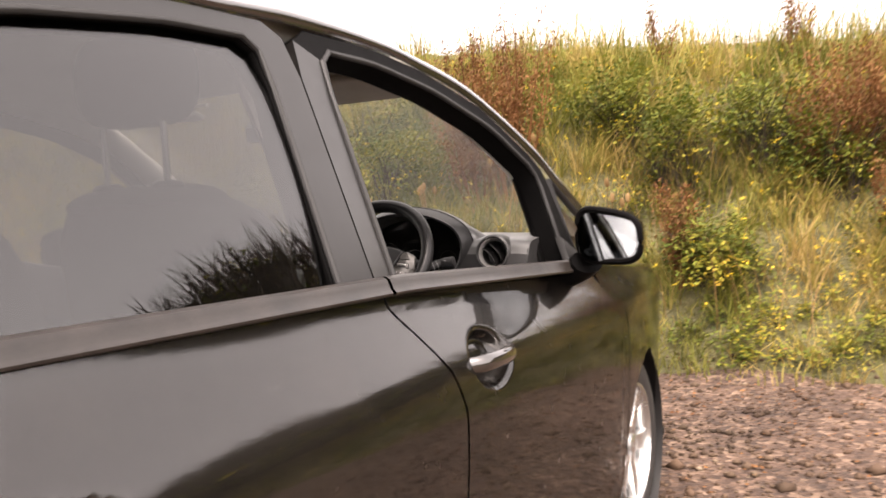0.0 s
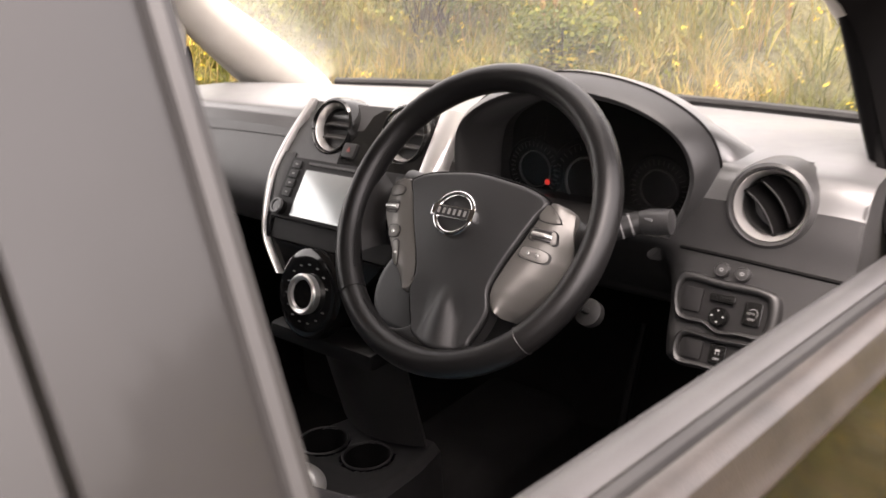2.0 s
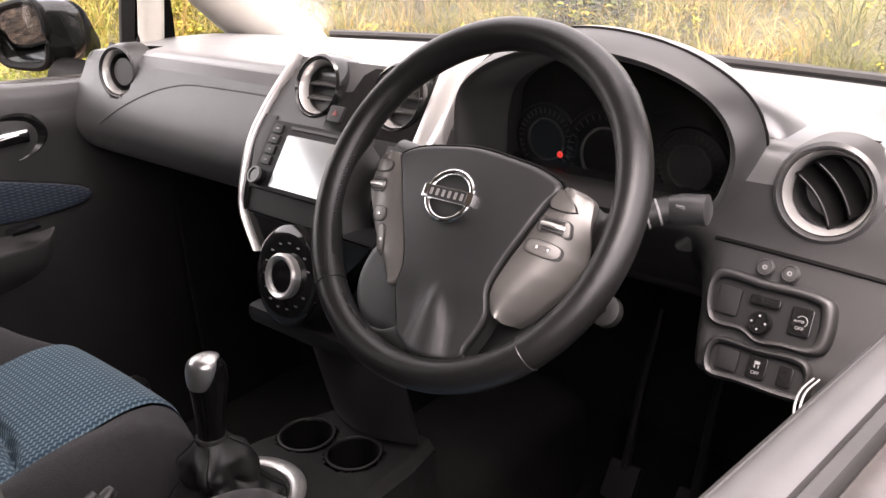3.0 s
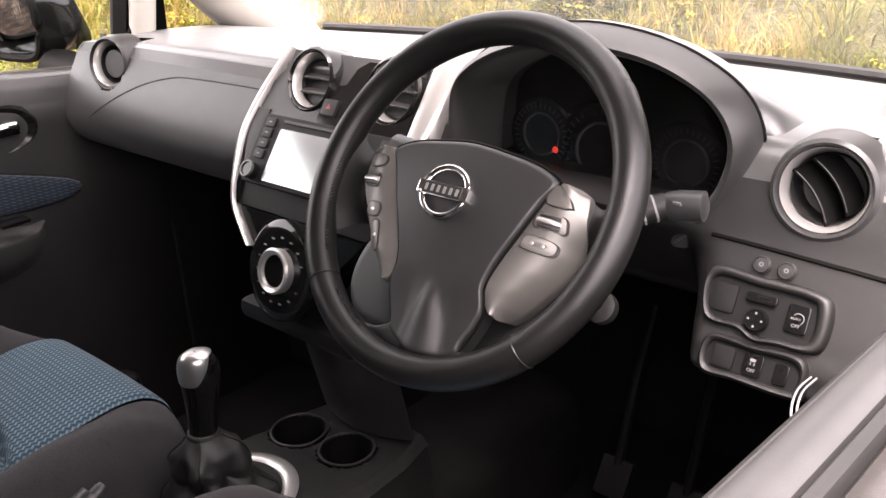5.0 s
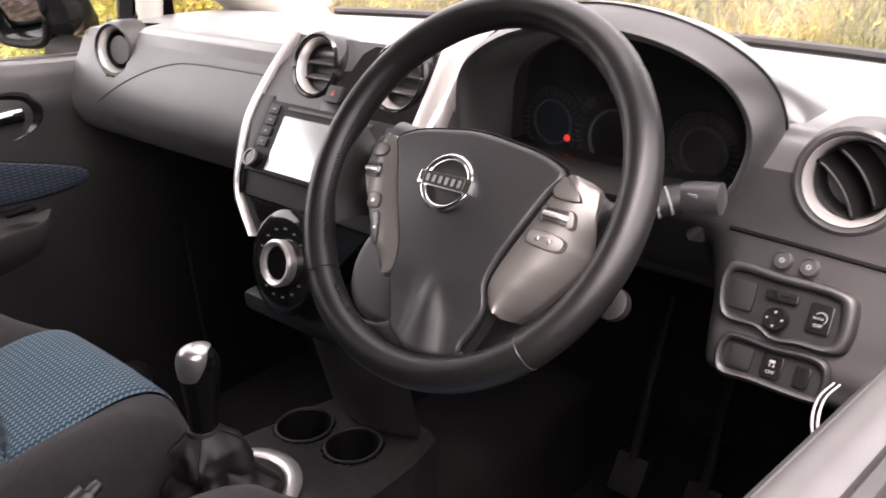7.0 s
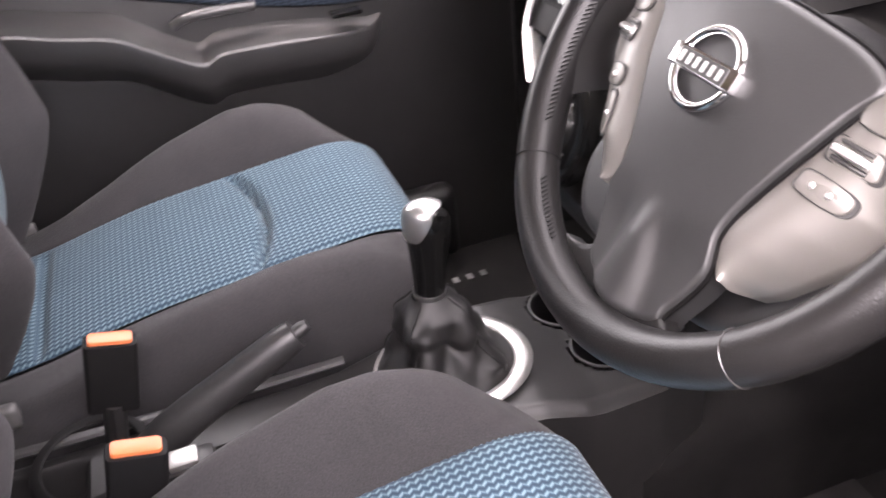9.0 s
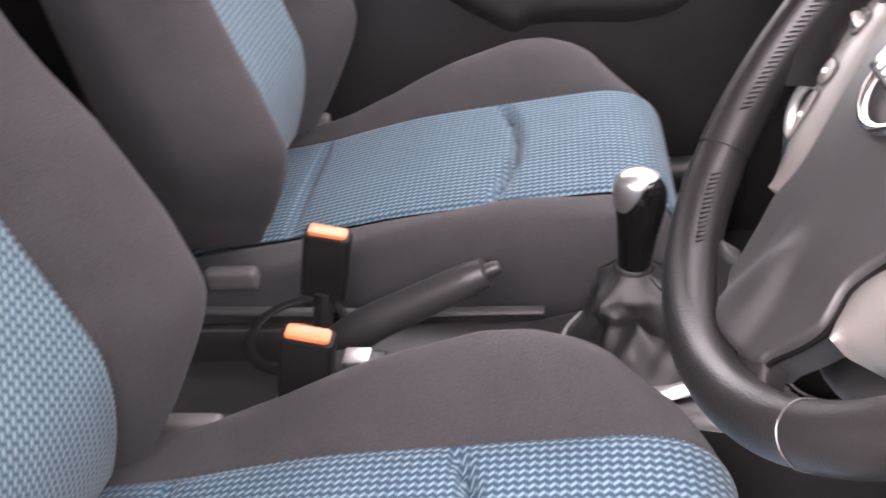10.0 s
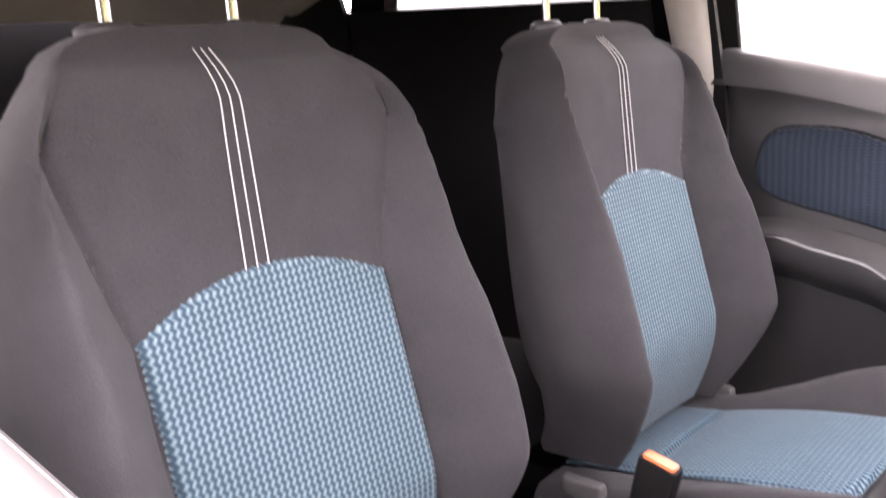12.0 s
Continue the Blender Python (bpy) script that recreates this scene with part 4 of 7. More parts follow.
def road_wheel(x, y):
    sx = 1 if x > 0 else -1
    w = new("wheel")
    w.parent = CAR
    m = Matrix.Translation((x, y, 0.20)) @ Matrix.Rotation(sx * math.pi / 2, 4, "Y")
    tyre = [(0.205, -0.17), (0.25, -0.185), (0.295, -0.17), (0.308, -0.14), (0.310, -0.09), (0.308, -0.04), (0.296, -0.008), (0.26, 0.006), (0.222, 0.004), (0.205, -0.006)]
    part("tyre", lathe(tyre, m, 64), TYRE, w, "black road tyre")
    rim = [(0.207, -0.008), (0.212, 0.001), (0.203, 0.002), (0.196, -0.012), (0.190, -0.06), (0.186, -0.15), (0.15, -0.16)]
    part("rim", lathe(rim, m, 64), ALLOY, w, "bright alloy rim")
    part("brake_drum", lathe([(0, -0.09), (0.13, -0.09), (0.14, -0.11), (0.14, -0.15)], m, 32), RUBBER, w)
    for k in range(6):
        a = 2 * math.pi * k / 6 + 0.3
        mm = m @ Matrix.Rotation(a, 4, "Z")
        out = [(0.03, 0.034), (0.09, 0.026), (0.16, 0.030), (0.197, 0.042), (0.197, -0.042), (0.16, -0.030), (0.09, -0.026), (0.03, -0.034)]
        part("spoke", plate(out, 0.028, lambda u, v, d, mm=mm: mm @ Vector((u, v, -0.045 + d + 0.10 * max(0, u - 0.15))), 0.006), ALLOY, w)
    part("hub_cap", lathe([(0.04, -0.03), (0.036, -0.008), (0.028, -0.004), (0, -0.002)], m, 24), ALLOY, w)
    liner = [(0.36, -0.24), (0.36, 0.01)]
    part("arch_liner", lathe(liner, m, 48), RUBBER, CAR)


for wx, wy in ((0.815, 0.0), (-0.815, 0.0), (0.815, -2.62), (-0.815, -2.62)):
    road_wheel(wx, wy)


def door_mirror(sx):
    mt = new("door_mirror")
    mt.parent = CAR
    c = Vector((0.948, -0.668, 0.985) if sx > 0 else (1.03, -0.725, 0.995))
    def shell(u, v):
        a = 2 * math.pi * u
        b = v
        ca, sa = math.cos(a), math.sin(a)
        k = 0.55
        ex = abs(ca) ** k * (1 if ca > 0 else -1)
        ez = abs(sa) ** k * (1 if sa > 0 else -1)
        r = math.sqrt(max(0.0, 1 - (b * 0.98) ** 2.4))
        w = 0.090 * (0.62 + 0.38 * r)
        h = (0.068 - 0.008 * ex) * (0.5 + 0.5 * r)
        return Vector((sx * (c.x + w * ex), c.y - 0.012 * ex * 1.6 + 0.105 * b, c.z + h * ez - 0.008 * ex))
    part("housing", grid(shell, 40, 10, 0.0, True), BLACKGLOSS, mt, "dark painted mirror housing")
    bm = bmesh.new()
    ring = [shell(k / 40, 0.0) for k in range(40)]
    cc = sum(ring, Vector()) / 40
    part("bezel", tube([cc + (q - cc) * 0.97 + Vector((0, -0.002, 0)) for q in ring], 0.009, 8, closed=True), RUBBER_DARK, mt, "black mirror rim")
    bm = bmesh.new()
    bm.faces.new([bm.verts.new(cc + (q - cc) * 0.93 + Vector((0, 0.006 + (0.055 + 0.5 * (q.x - cc.x) - 0.3 * (q.z - cc.z) if sx < 0 else 0.24 * (q.x - cc.x) + 0.17 * (q.z - cc.z)), 0))) for q in ring])
    bmesh.ops.solidify(bm, geom=bm.faces[:], thickness=0.004)
    part("mirror_glass", bm, MIRROR, mt, "rear-view mirror glass", 10)
    foot = [(sx * 0.79, -0.60, 0.872), (sx * 0.83, -0.61, 0.884), (sx * (c.x - 0.073), c.y + 0.038, 0.915)]
    part("stalk", tube(smooth_path(foot, 5), [0.058] * 11, 12, 0.6), RUBBER_DARK, mt, "black mirror foot")
    tri_out = [(-0.655, 0.905), (-0.645, 0.985), (-0.50, 0.895)]
    part("base_cover", plate(tri_out, 0.02, lambda u, v, d: Vector((sx * (tumble(u, v) - 0.002 + d), u, v)), 0.006), RUBBER, mt)


door_mirror(1)
door_mirror(-1)

# ---- inside the car: trim ----
CABIN = thing("cabin_trim", "black carpet, dark door cards and pale pillars inside the car", "car interior")
part("carpet", box((0, -1.25, 0.10), (1.44, 2.6, 0.06), 0.02), CARPET, CABIN, "black carpet")
part("tunnel", box((0.02, -1.15, 0.22), (0.24, 1.7, 0.26), 0.05, 3), CARPET, CABIN, "carpeted tunnel")
for sx in (1, -1):
    part("middle_pillar_trim", box((sx * 0.715, -1.600 if sx > 0 else -1.70, 0.55), (0.08, 0.12, 0.85), 0.03), PLASTIC, CABIN, "dark lower pillar trim")
    yp = -1.600 if sx > 0 else -1.655
    top = [Vector((sx * (tumble(yp, z) - 0.065), yp, z)) for z in (0.96, 1.15, 1.42)]
    part("upper_pillar_trim", tube(smooth_path(top, 5), 0.058 if sx > 0 else 0.044, 12, 0.5, up=(sx, 0, 0)), LINER, CABIN, "pale upper pillar trim")


for sx in (1, -1):
    part("kick_panel", grid(lambda u, v, sx=sx: Vector((sx * 0.712, -0.62 + 0.56 * u, 0.08 + 0.80 * v)), 4, 6, 0.012), CARPET, CABIN, "black footwell side trim")


def rear_trims():
    for sx in (1, -1):
        up = 0.0 if sx > 0 else 0.23
        def f(u, v, sx=sx, up=up):
            y = -2.62 + 1.02 * u
            t = belt_z(y) + up
            z = 0.10 + (t - 0.10) * v
            return Vector((sx * (min(tumble(y, z), tumble(y, belt_z(y))) - 0.055 - 0.02 * math.sin(math.pi * v)), y, z))
        part("rear_door_card", grid(f, 12, 14, 0.012), PLASTIC, CABIN, "dark rear door trim")
        def g(u, v, sx=sx):
            y = -3.28 + 0.70 * u
            z = 0.10 + 1.28 * v
            return Vector((sx * (min(0.70, tumble(y, z)) - 0.05), y, z))
        part("boot_side_trim", grid(g, 8, 10, 0.012), PLASTIC, CABIN, "dark boot side trim")
    part("boot_back_trim", grid(lambda u, v: Vector((-0.66 + 1.32 * u, -3.28 + 0.22 * ease(0.6, 1, v), 0.10 + 1.34 * v)), 8, 10, 0.012), PLASTIC, CABIN, "dark tailgate trim")
    part("parcel_shelf", box((0, -3.0, 0.90), (1.28, 0.52, 0.02), 0.006), CARPET, CABIN, "dark parcel shelf")


rear_trims()


def door_card(sx):
    """Inner door trim: top ledge, cloth insert, armrest with grip, speaker, map pocket."""
    dc = thing("door_card", "dark grained door trim with blue cloth insert and armrest", "door trim", "door trims")
    dc.parent = None
    def x_in(y, z):
        t = belt_z(y)
        k = (t - z)
        return tumble(y, t) - 0.044 - 0.016 * ease(0.0, 0.05, k) - 0.012 * ease(0.08, 0.3, k)
    def panel(u, v):
        y = (-1.50 if sx > 0 else -1.65) + (0.98 if sx > 0 else 1.13) * u
        z = 0.10 + (belt_z(y) + 0.010 + (0.105 * ease(-0.8, -1.65, y) if sx < 0 else 0.0) - 0.10) * v
        return Vector((sx * x_in(y, z), y, z))
    part("panel", grid(panel, 40, 40, 0.008), DOORPLASTIC, dc, "dark grained plastic panel")
    def ledge(u, v):
        y = (-1.53 if sx > 0 else -1.65) + (0.98 if sx > 0 else 1.10) * u
        prof = [(0.022, -0.006), (0.019, 0.004), (0.010, 0.008), (-0.002, 0.007), (-0.013, -0.001), (-0.020, -0.02), (-0.022, -0.06)]
        px, pz = prof[int(round(v * 6))]
        zb = belt_z(y) + 0.008
        lift = 0.115 * ease(-0.8, -1.65, y) if sx < 0 else 0.0
        return Vector((sx * (tumble(y, zb + lift) - 0.040 + px), y, zb + pz + lift))
    part("top_ledge", grid(ledge, 30, 6), LEDGE, dc, "dark padded ledge below the window")
    part("slot_seal", tube([Vector((sx * (tumble(y, belt_z(y)) - 0.016), y, belt_z(y) + 0.008)) for y in np.linspace(-1.5, -0.6, 16)], 0.007, 6), RUBBER, dc, "black window slot seal")
    # cloth insert
    ins = smooth_loop([(-0.80, 0.700), (-0.80, 0.732), (-1.00, 0.800), (-1.20, 0.885), (-1.36, 0.955), (-1.49, 0.968), (-1.535, 0.935), (-1.53, 0.85), (-1.34, 0.795), (-1.10, 0.730), (-0.93, 0.700)], 4)
    part("cloth_insert", plate(ins, 0.010, lambda y, z, d: Vector((sx * (x_in(y, z) - d), y, z)), 0.005, 2, lambda u, v: 0.008), DOORBLUE, dc, "dark blue cloth insert")
    part("insert_seam", tube([Vector((sx * (x_in(y, z) - 0.006), y, z)) for y, z in ins], 0.0045, 6, closed=True), DEEP, dc, "dark seam round the cloth")
    # armrest: a lip that dips to a notch between the elbow rest and the pull
    edge = [(-1.64, 0.775, 0.012), (-1.59, 0.772, 0.05), (-1.484, 0.777, 0.085), (-1.407, 0.759, 0.09), (-1.327, 0.741, 0.092), (-1.283, 0.715, 0.088), (-1.245, 0.689, 0.08), (-1.201, 0.665, 0.074), (-1.17, 0.675, 0.076), (-1.136, 0.677, 0.078), (-1.07, 0.673, 0.072), (-0.973, 0.662, 0.06), (-0.903, 0.657, 0.042), (-0.87, 0.667, 0.014)]
    sm = smooth_path([(y, z, w) for y, z, w in edge], 5)
    prof = [(0, 0.030), (0.30, 0.014), (0.62, 0.006), (0.88, 0.004), (0.97, 0.003), (1.0, 0.0), (0.992, -0.006), (0.95, -0.018), (0.86, -0.040), (0.66, -0.062), (0.3, -0.085), (0, -0.11)]
    def arm(u, v):
        y, z, w = sm[int(round(u * (len(sm) - 1)))]
        x0 = x_in(y, z) + 0.006
        p, q = prof[int(round(v * 11))]
        return Vector((sx * (x0 - (w + 0.006) * p), y, z + q * min(1.0, 0.25 + w / 0.085)))
    part("armrest", grid(arm, len(sm) - 1, 11), DOOR_LIT, dc, "dark armrest swelling out of the panel", 45)
    grip = [(sx * (x_in(y, z) - w), y, z) for y, z, w in [(-1.232, 0.727, 0.03), (-1.21, 0.739, 0.04), (-1.163, 0.742, 0.045), (-1.094, 0.734, 0.03)]]
    part("grip", tube(smooth_path(grip, 5), 0.009, 10), DOOR_LIT, dc, "moulded pull grip")
    # Flat dark plate: the shade of the grip's recess, put into the colour.
    hollow = smooth_loop([(-1.226, 0.708), (-1.20, 0.729), (-1.155, 0.735), (-1.10, 0.728), (-1.098, 0.712), (-1.16, 0.702)], 4)
    part("grip_shade", plate(hollow, 0.003, lambda y, z, d: Vector((sx * (x_in(y, z) - d - 0.001), y, z)), 0), DEEP, dc, "flat dark patch for the shade behind the pull grip")
    # release lever in its dish
    hy, hz = -0.905, 0.850
    dish = [(0.062, 0.0), (0.052, 0.007), (0.036, 0.003), (0, -0.005)]
    m = Matrix.Translation((sx * (x_in(hy, hz) - 0.002), hy, hz)) @ Matrix.Rotation(-sx * math.pi / 2, 4, "Y")
    part("handle_dish", lathe(dish, m @ Matrix.Diagonal((0.8, 1.25, 1, 1)), 32), BLACKGLOSS, dc, "round black dish")
    part("release_lever", box((sx * (x_in(hy, hz) - 0.014), hy, hz + 0.002), (0.014, 0.065, 0.026), 0.009, 3), CHROME, dc, "chrome release lever")
    for k in range(2):
        rim = smooth_path([(sx * (0.726 - 0.004 * k), -0.976, 0.848), (sx * (0.713 - 0.004 * k), -0.956, 0.858), (sx * (0.707 - 0.004 * k), -0.930, 0.863), (sx * (0.709 - 0.004 * k), -0.905, 0.864)], 5)
        part("lever_rim", tube(rim, 0.0010, 8), KNOBCAP, dc, "thin chrome rim of the release lever")
    # speaker field with a raised rounded border
    border = smooth_path([(y, z, 0) for y, z in ((-0.872, 0.60), (-0.868, 0.54), (-0.872, 0.476), (-0.885, 0.445), (-0.915, 0.430), (-0.967, 0.436), (-1.04, 0.455), (-1.16, 0.47))], 5)
    part("speaker_border", tube([Vector((sx * (x_in(q.x, q.y) - 0.002), q.x, q.y)) for q in border], 0.0045, 8), DOOR_LIT, dc, "thin raised border of the speaker field")
    part("map_pocket", box((sx * 0.655, -1.10, 0.25), (0.06, 0.62, 0.16), 0.03, 3), PLASTIC, dc, "dark map pocket")
    part("switch_plate", box((sx * (x_in(-0.93, 0.69) - 0.045), -0.94, 0.694), (0.03, 0.055, 0.008), 0.003), BLACKGLOSS, dc, "window switch")
    return dc


door_card(1)
door_card(-1)

# ---- seats ----


def seat(cx, raise_z, label, pw, inner):
    top = thing("front_seat", label, "car seat", "front seats")
    top.location = (cx, 0, raise_z)
    HW, PW, JAG = 0.258, pw, 0.0022
    ysm = [(-1.66, 0.462), (-1.58, 0.476), (-1.50, 0.488), (-1.42, 0.506), (-1.33, 0.523), (-1.20, 0.537), (-1.10, 0.548), (-1.04, 0.551), (-0.998, 0.540), (-0.970, 0.510), (-0.958, 0.455), (-0.962, 0.36)]
    line = smooth_path([(0, y, z) for y, z in ysm], 8)
    crest = lerp_curve([(-1.58, 0.0), (-1.48, 0.012), (-1.40, 0.028), (-1.29, 0.060), (-1.19, 0.080), (-1.14, 0.076), (-1.10, 0.060), (-1.06, 0.038), (-1.03, 0.016), (-1.0, 0.0), (-0.9, -0.02)])

    def cushion(s, k):
        """s: -1 to 1 across; k: 0 to 1 from back to front and down."""
        f = k * (len(line) - 1)
        i = min(len(line) - 2, int(f))
        q = line[i].lerp(line[i + 1], f - i)
        a = abs(s)
        top_z = q.z > 0.50 or q.y < -1.2
        x = s * HW * (0.97 + 0.05 * ease(0.05, 0.5, k))
        y, rise = q.y, 0.0
        if a > PW / HW:
            t = (a - PW / HW) / (1 - PW / HW)
            hump = math.sin(min(1.0, t * 1.55) * math.pi / 2)
            rise = crest(q.y) * hump * (inner if s * cx < 0 else 1.0) if top_z else 0.0
            if t > 0.645:
                rise -= 0.060 * ((t - 0.645) / 0.355) ** 2
            front = ease(-1.10, -0.985, q.y)
            y -= 0.045 * front * t ** 1.5
        else:
            rise = 0.005 * (1 - (a * HW / PW) ** 2)
        return Vector((x, y, q.z + rise))

    def bolster(u, v):
        s = 2 * u - 1
        return cushion(s, v) - (Vector((0, 0, 0.018)) if abs(s) < 0.96 * PW / HW else Vector())
    bm = bmesh.new()
    nu, nv = 44, len(line) - 1
    rows = []
    for j in range(nv + 1):
        row = []
        k = j / nv
        first = cushion(-1, k)
        row.append(bm.verts.new((first.x + 0.03, first.y, 0.28)))
        row.append(bm.verts.new((first.x + 0.004, first.y, first.z - 0.5 * (first.z - 0.28))))
        for i in range(nu + 1):
            row.append(bm.verts.new(bolster(i / nu, k)))
        last = cushion(1, k)
        row.append(bm.verts.new((last.x - 0.004, last.y, last.z - 0.5 * (last.z - 0.28))))
        row.append(bm.verts.new((last.x - 0.03, last.y, 0.28)))
        rows.append(row)
    for a, b in zip(rows, rows[1:]):
        for i in range(len(a) - 1):
            bm.faces.new((a[i], a[i + 1], b[i + 1], b[i]))
    part("cushion", bm, DARKCLOTH, top, "charcoal cloth cushion with raised side bolsters", 60)

    def centre(u, v):
        s = (2 * u - 1) * PW / HW
        p = cushion(s * 0.995, v * 0.90)
        g = -1.216 + 0.036 * (1 - (2 * u - 1) ** 2)
        dip = 0.026 * math.exp(-((p.y - g) / 0.0065) ** 2) if p.z > 0.5 else 0.0
        dip += 0.012 * math.exp(-((p.y + 1.508) / 0.008) ** 2)
        edge = ease(0.95, 1.0, abs(2 * u - 1)) * 0.004
        n = Vector((0, 0.6 * ease(0.7, 0.95, v), 1)).normalized()
        p.x += JAG * math.copysign(1, s) * (int(round(v * 170)) % 2) * ease(0.90, 1.0, abs(2 * u - 1))
        return p + n * (0.007 - dip * (1 - abs(2 * u - 1) ** 8) - edge)
    part("cushion_centre", grid(centre, 32, 170), BLUE_Y, top, "light blue wave-woven cloth panel", 80)

    # backrest
    width = lerp_curve([(0.48, 0.175), (0.55, 0.20), (0.60, 0.236), (0.65, 0.264), (0.70, 0.278), (0.76, 0.278), (0.84, 0.270), (0.92, 0.256), (1.0, 0.244), (1.06, 0.232), (1.10, 0.215), (1.13, 0.194), (1.147, 0.174), (1.155, 0.158)])
    swell = lerp_curve([(0.48, 0.03), (0.60, 0.060), (0.68, 0.085), (0.76, 0.088), (0.86, 0.082), (0.96, 0.062), (1.05, 0.036), (1.12, 0.012), (1.16, 0.0)])

    def lean(z):
        """The line of the backrest: leaning below, steeper above, rolling back over the crown."""
        roll = max(0.0, z - 1.105)
        return -1.495 - (min(z, 0.94) - 0.545) * 0.24 - max(0.0, z - 0.94) * 0.07 - 15.0 * roll * roll - 0.09 * max(0.0, (0.68 - z) / 0.18) ** 1.5

    def half(z):
        return 0.5 * width(z) + 0.25 * (width(z - 0.015) + width(z + 0.015))

    def seam_x(z):
        """The seam between the centre and the bolsters, running outwards above the blue panel."""
        return PW + 0.002 + 0.27 * max(0.0, z - 0.905)

    def face(s, w):
        z = 0.50 + 0.655 * w
        a = abs(s)
        hw = half(z)
        y = lean(z)
        x = s * hw
        r = min(0.90, seam_x(z) / hw)
        if a > r:
            t = (a - r) / (1 - r)
            y += swell(z) * math.sin(min(1.0, t * 1.4) * math.pi / 2)
            if t > 0.55:
                y -= 0.115 * ((t - 0.55) / 0.45) ** 2.4 * ease(1.16, 1.04, z) + 0.02 * ((t - 0.55) / 0.45) ** 2
        else:
            y -= 0.006 * (1 - (a / r) ** 2)
        y -= 0.005 * math.exp(-((a - r) * hw / 0.005) ** 2) * ease(1.14, 1.06, z)
        return Vector((x, y, z))
    bm = bmesh.new()
    nu, nw = 100, 60
    rows = []
    for j in range(nw + 1):
        w = j / nw
        row = [face(2 * i / nu - 1, w) for i in range(nu + 1)]
        depth = 0.14 * (1 - 0.22 * w)
        row = [q - (Vector((0, 0.016, 0)) if abs(q.x) < PW - 0.008 and 0.06 < w < 0.58 else Vector()) for i, q in enumerate(row)]
        mid = min(lean(row[0].z) + 0.02, -1.495 - (row[0].z - 0.545) * 0.19)
        for i in range(14):
            s = 1 - 2 * (i + 1) / 15
            row.append(Vector((s * abs(row[nu].x) * 0.97, mid - 0.05 - depth * (1 - 0.4 * s * s), row[0].z)))
        rows.append([bm.verts.new(q) for q in row])
    n = len(rows[0])
    for a, b in zip(rows, rows[1:]):
        for i in range(n):
            bm.faces.new((a[i], a[(i + 1) % n], b[(i + 1) % n], b[i]))
    # rounded crown
    prev = rows[-1]
    c = sum((v.co for v in prev), Vector()) / n
    for sc, dz in ((0.93, 0.012), (0.8, 0.022), (0.5, 0.030)):
        ring = [bm.verts.new(Vector((c.x + (v.co.x - c.x) * sc, c.y + (v.co.y - c.y) * sc, rows[-1][0].co.z + dz))) for v in rows[-1]]
        for i in range(n):
            bm.faces.new((prev[i], prev[(i + 1) % n], ring[(i + 1) % n], ring[i]))
        prev = ring
    bm.faces.new(prev)
    part("backrest", bm, DARKCLOTH, top, "charcoal cloth backrest with side bolsters", 60)

    def patch(u, v):
        s0 = 2 * u - 1
        arc = 0.902 + 0.040 * (1 - s0 * s0) + 0.0025 * (int(round(u * 64)) % 2)
        z = 0.505 + (arc - 0.505) * v
        w = (z - 0.50) / 0.655
        p = face(s0 * PW / half(z) * 0.99, w)
        p.x += JAG * math.copysign(1, s0) * (int(round(v * 110)) % 2) * ease(0.90, 1.0, abs(s0))
        edge = max(ease(0.95, 1.0, abs(s0)), ease(0.985, 1.0, v)) * 0.008
        return p + Vector((0, 0.006 - edge, 0.001))
    part("backrest_centre", grid(patch, 64, 110), BLUE_Z, top, "light blue wave-woven cloth panel", 80)
    for dx in (-0.006, 0.008, 0.022):
        pts = []
        for k in range(16):
            w = (0.941 - 0.5) / 0.655 + (1.0 - (0.941 - 0.5) / 0.655) * k / 15
            q = face(dx / 0.252, min(w, 0.999))
            pts.append(q + Vector((0, 0.0015, 0.004 * ease(0.9, 1, k / 15))))
        pts += [pts[-1] + Vector((0, -0.012, 0.010)), pts[-1] + Vector((0, -0.030, 0.021)), pts[-1] + Vector((0, -0.055, 0.029))]
        part("stitching", tube(pts, 0.0008, 6), STITCH, top, "pale double-thread stitching")
    # seams down the shoulders
    for sx in (-1, 1):
        pts = [face(sx * min(0.90, seam_x(0.50 + 0.655 * w) / half(0.50 + 0.655 * w)), w) + Vector((0, 0.0005, 0)) for w in np.linspace(0.62, 0.93, 18)]
        part("seam", tube(pts, 0.0014, 5), RUBBER, top)
    # head restraint on two posts
    yb = -1.495 - (1.155 - 0.545) * 0.24 - 0.062
    for px in (-0.074, 0.074):
        part("collar", lathe([(0.022, -0.01), (0.022, 0.010), (0.016, 0.016), (0.008, 0.017)], pose(px, yb, 1.176) @ Matrix.Diagonal((1.5, 1, 1, 1)), 20), SATINGREY, top, "grey post collar")
        part("post", tube([(px, yb, 1.145), (px, yb + 0.002, 1.27), (px, yb + 0.004, 1.34)], 0.0065, 12), CHROME, top, "bright headrest post")
    def head(u, v):
        a = 2 * math.pi * u
        ca, sa = math.cos(a), math.sin(a)
        b = math.pi * (v - 0.5)
        k = 0.5
        cb, sb = max(0.02, math.cos(b)) ** 0.55, math.copysign(abs(math.sin(b)) ** 0.7, math.sin(b))
        return Vector((0.13 * cb * abs(ca) ** k * (1 if ca > 0 else -1), yb + 0.02 + 0.052 * cb * abs(sa) ** 0.7 * (1 if sa > 0 else -1), 1.375 + 0.085 * sb))
    part("headrest", grid(head, 36, 18, 0, True), DARKCLOTH, top, "charcoal cloth headrest", 60)
    for px in (-0.2, 0.2):
        part("rail", box((px, -1.25, 0.20), (0.04, 0.56, 0.05), 0.006), RUBBER, top, "black seat rail")
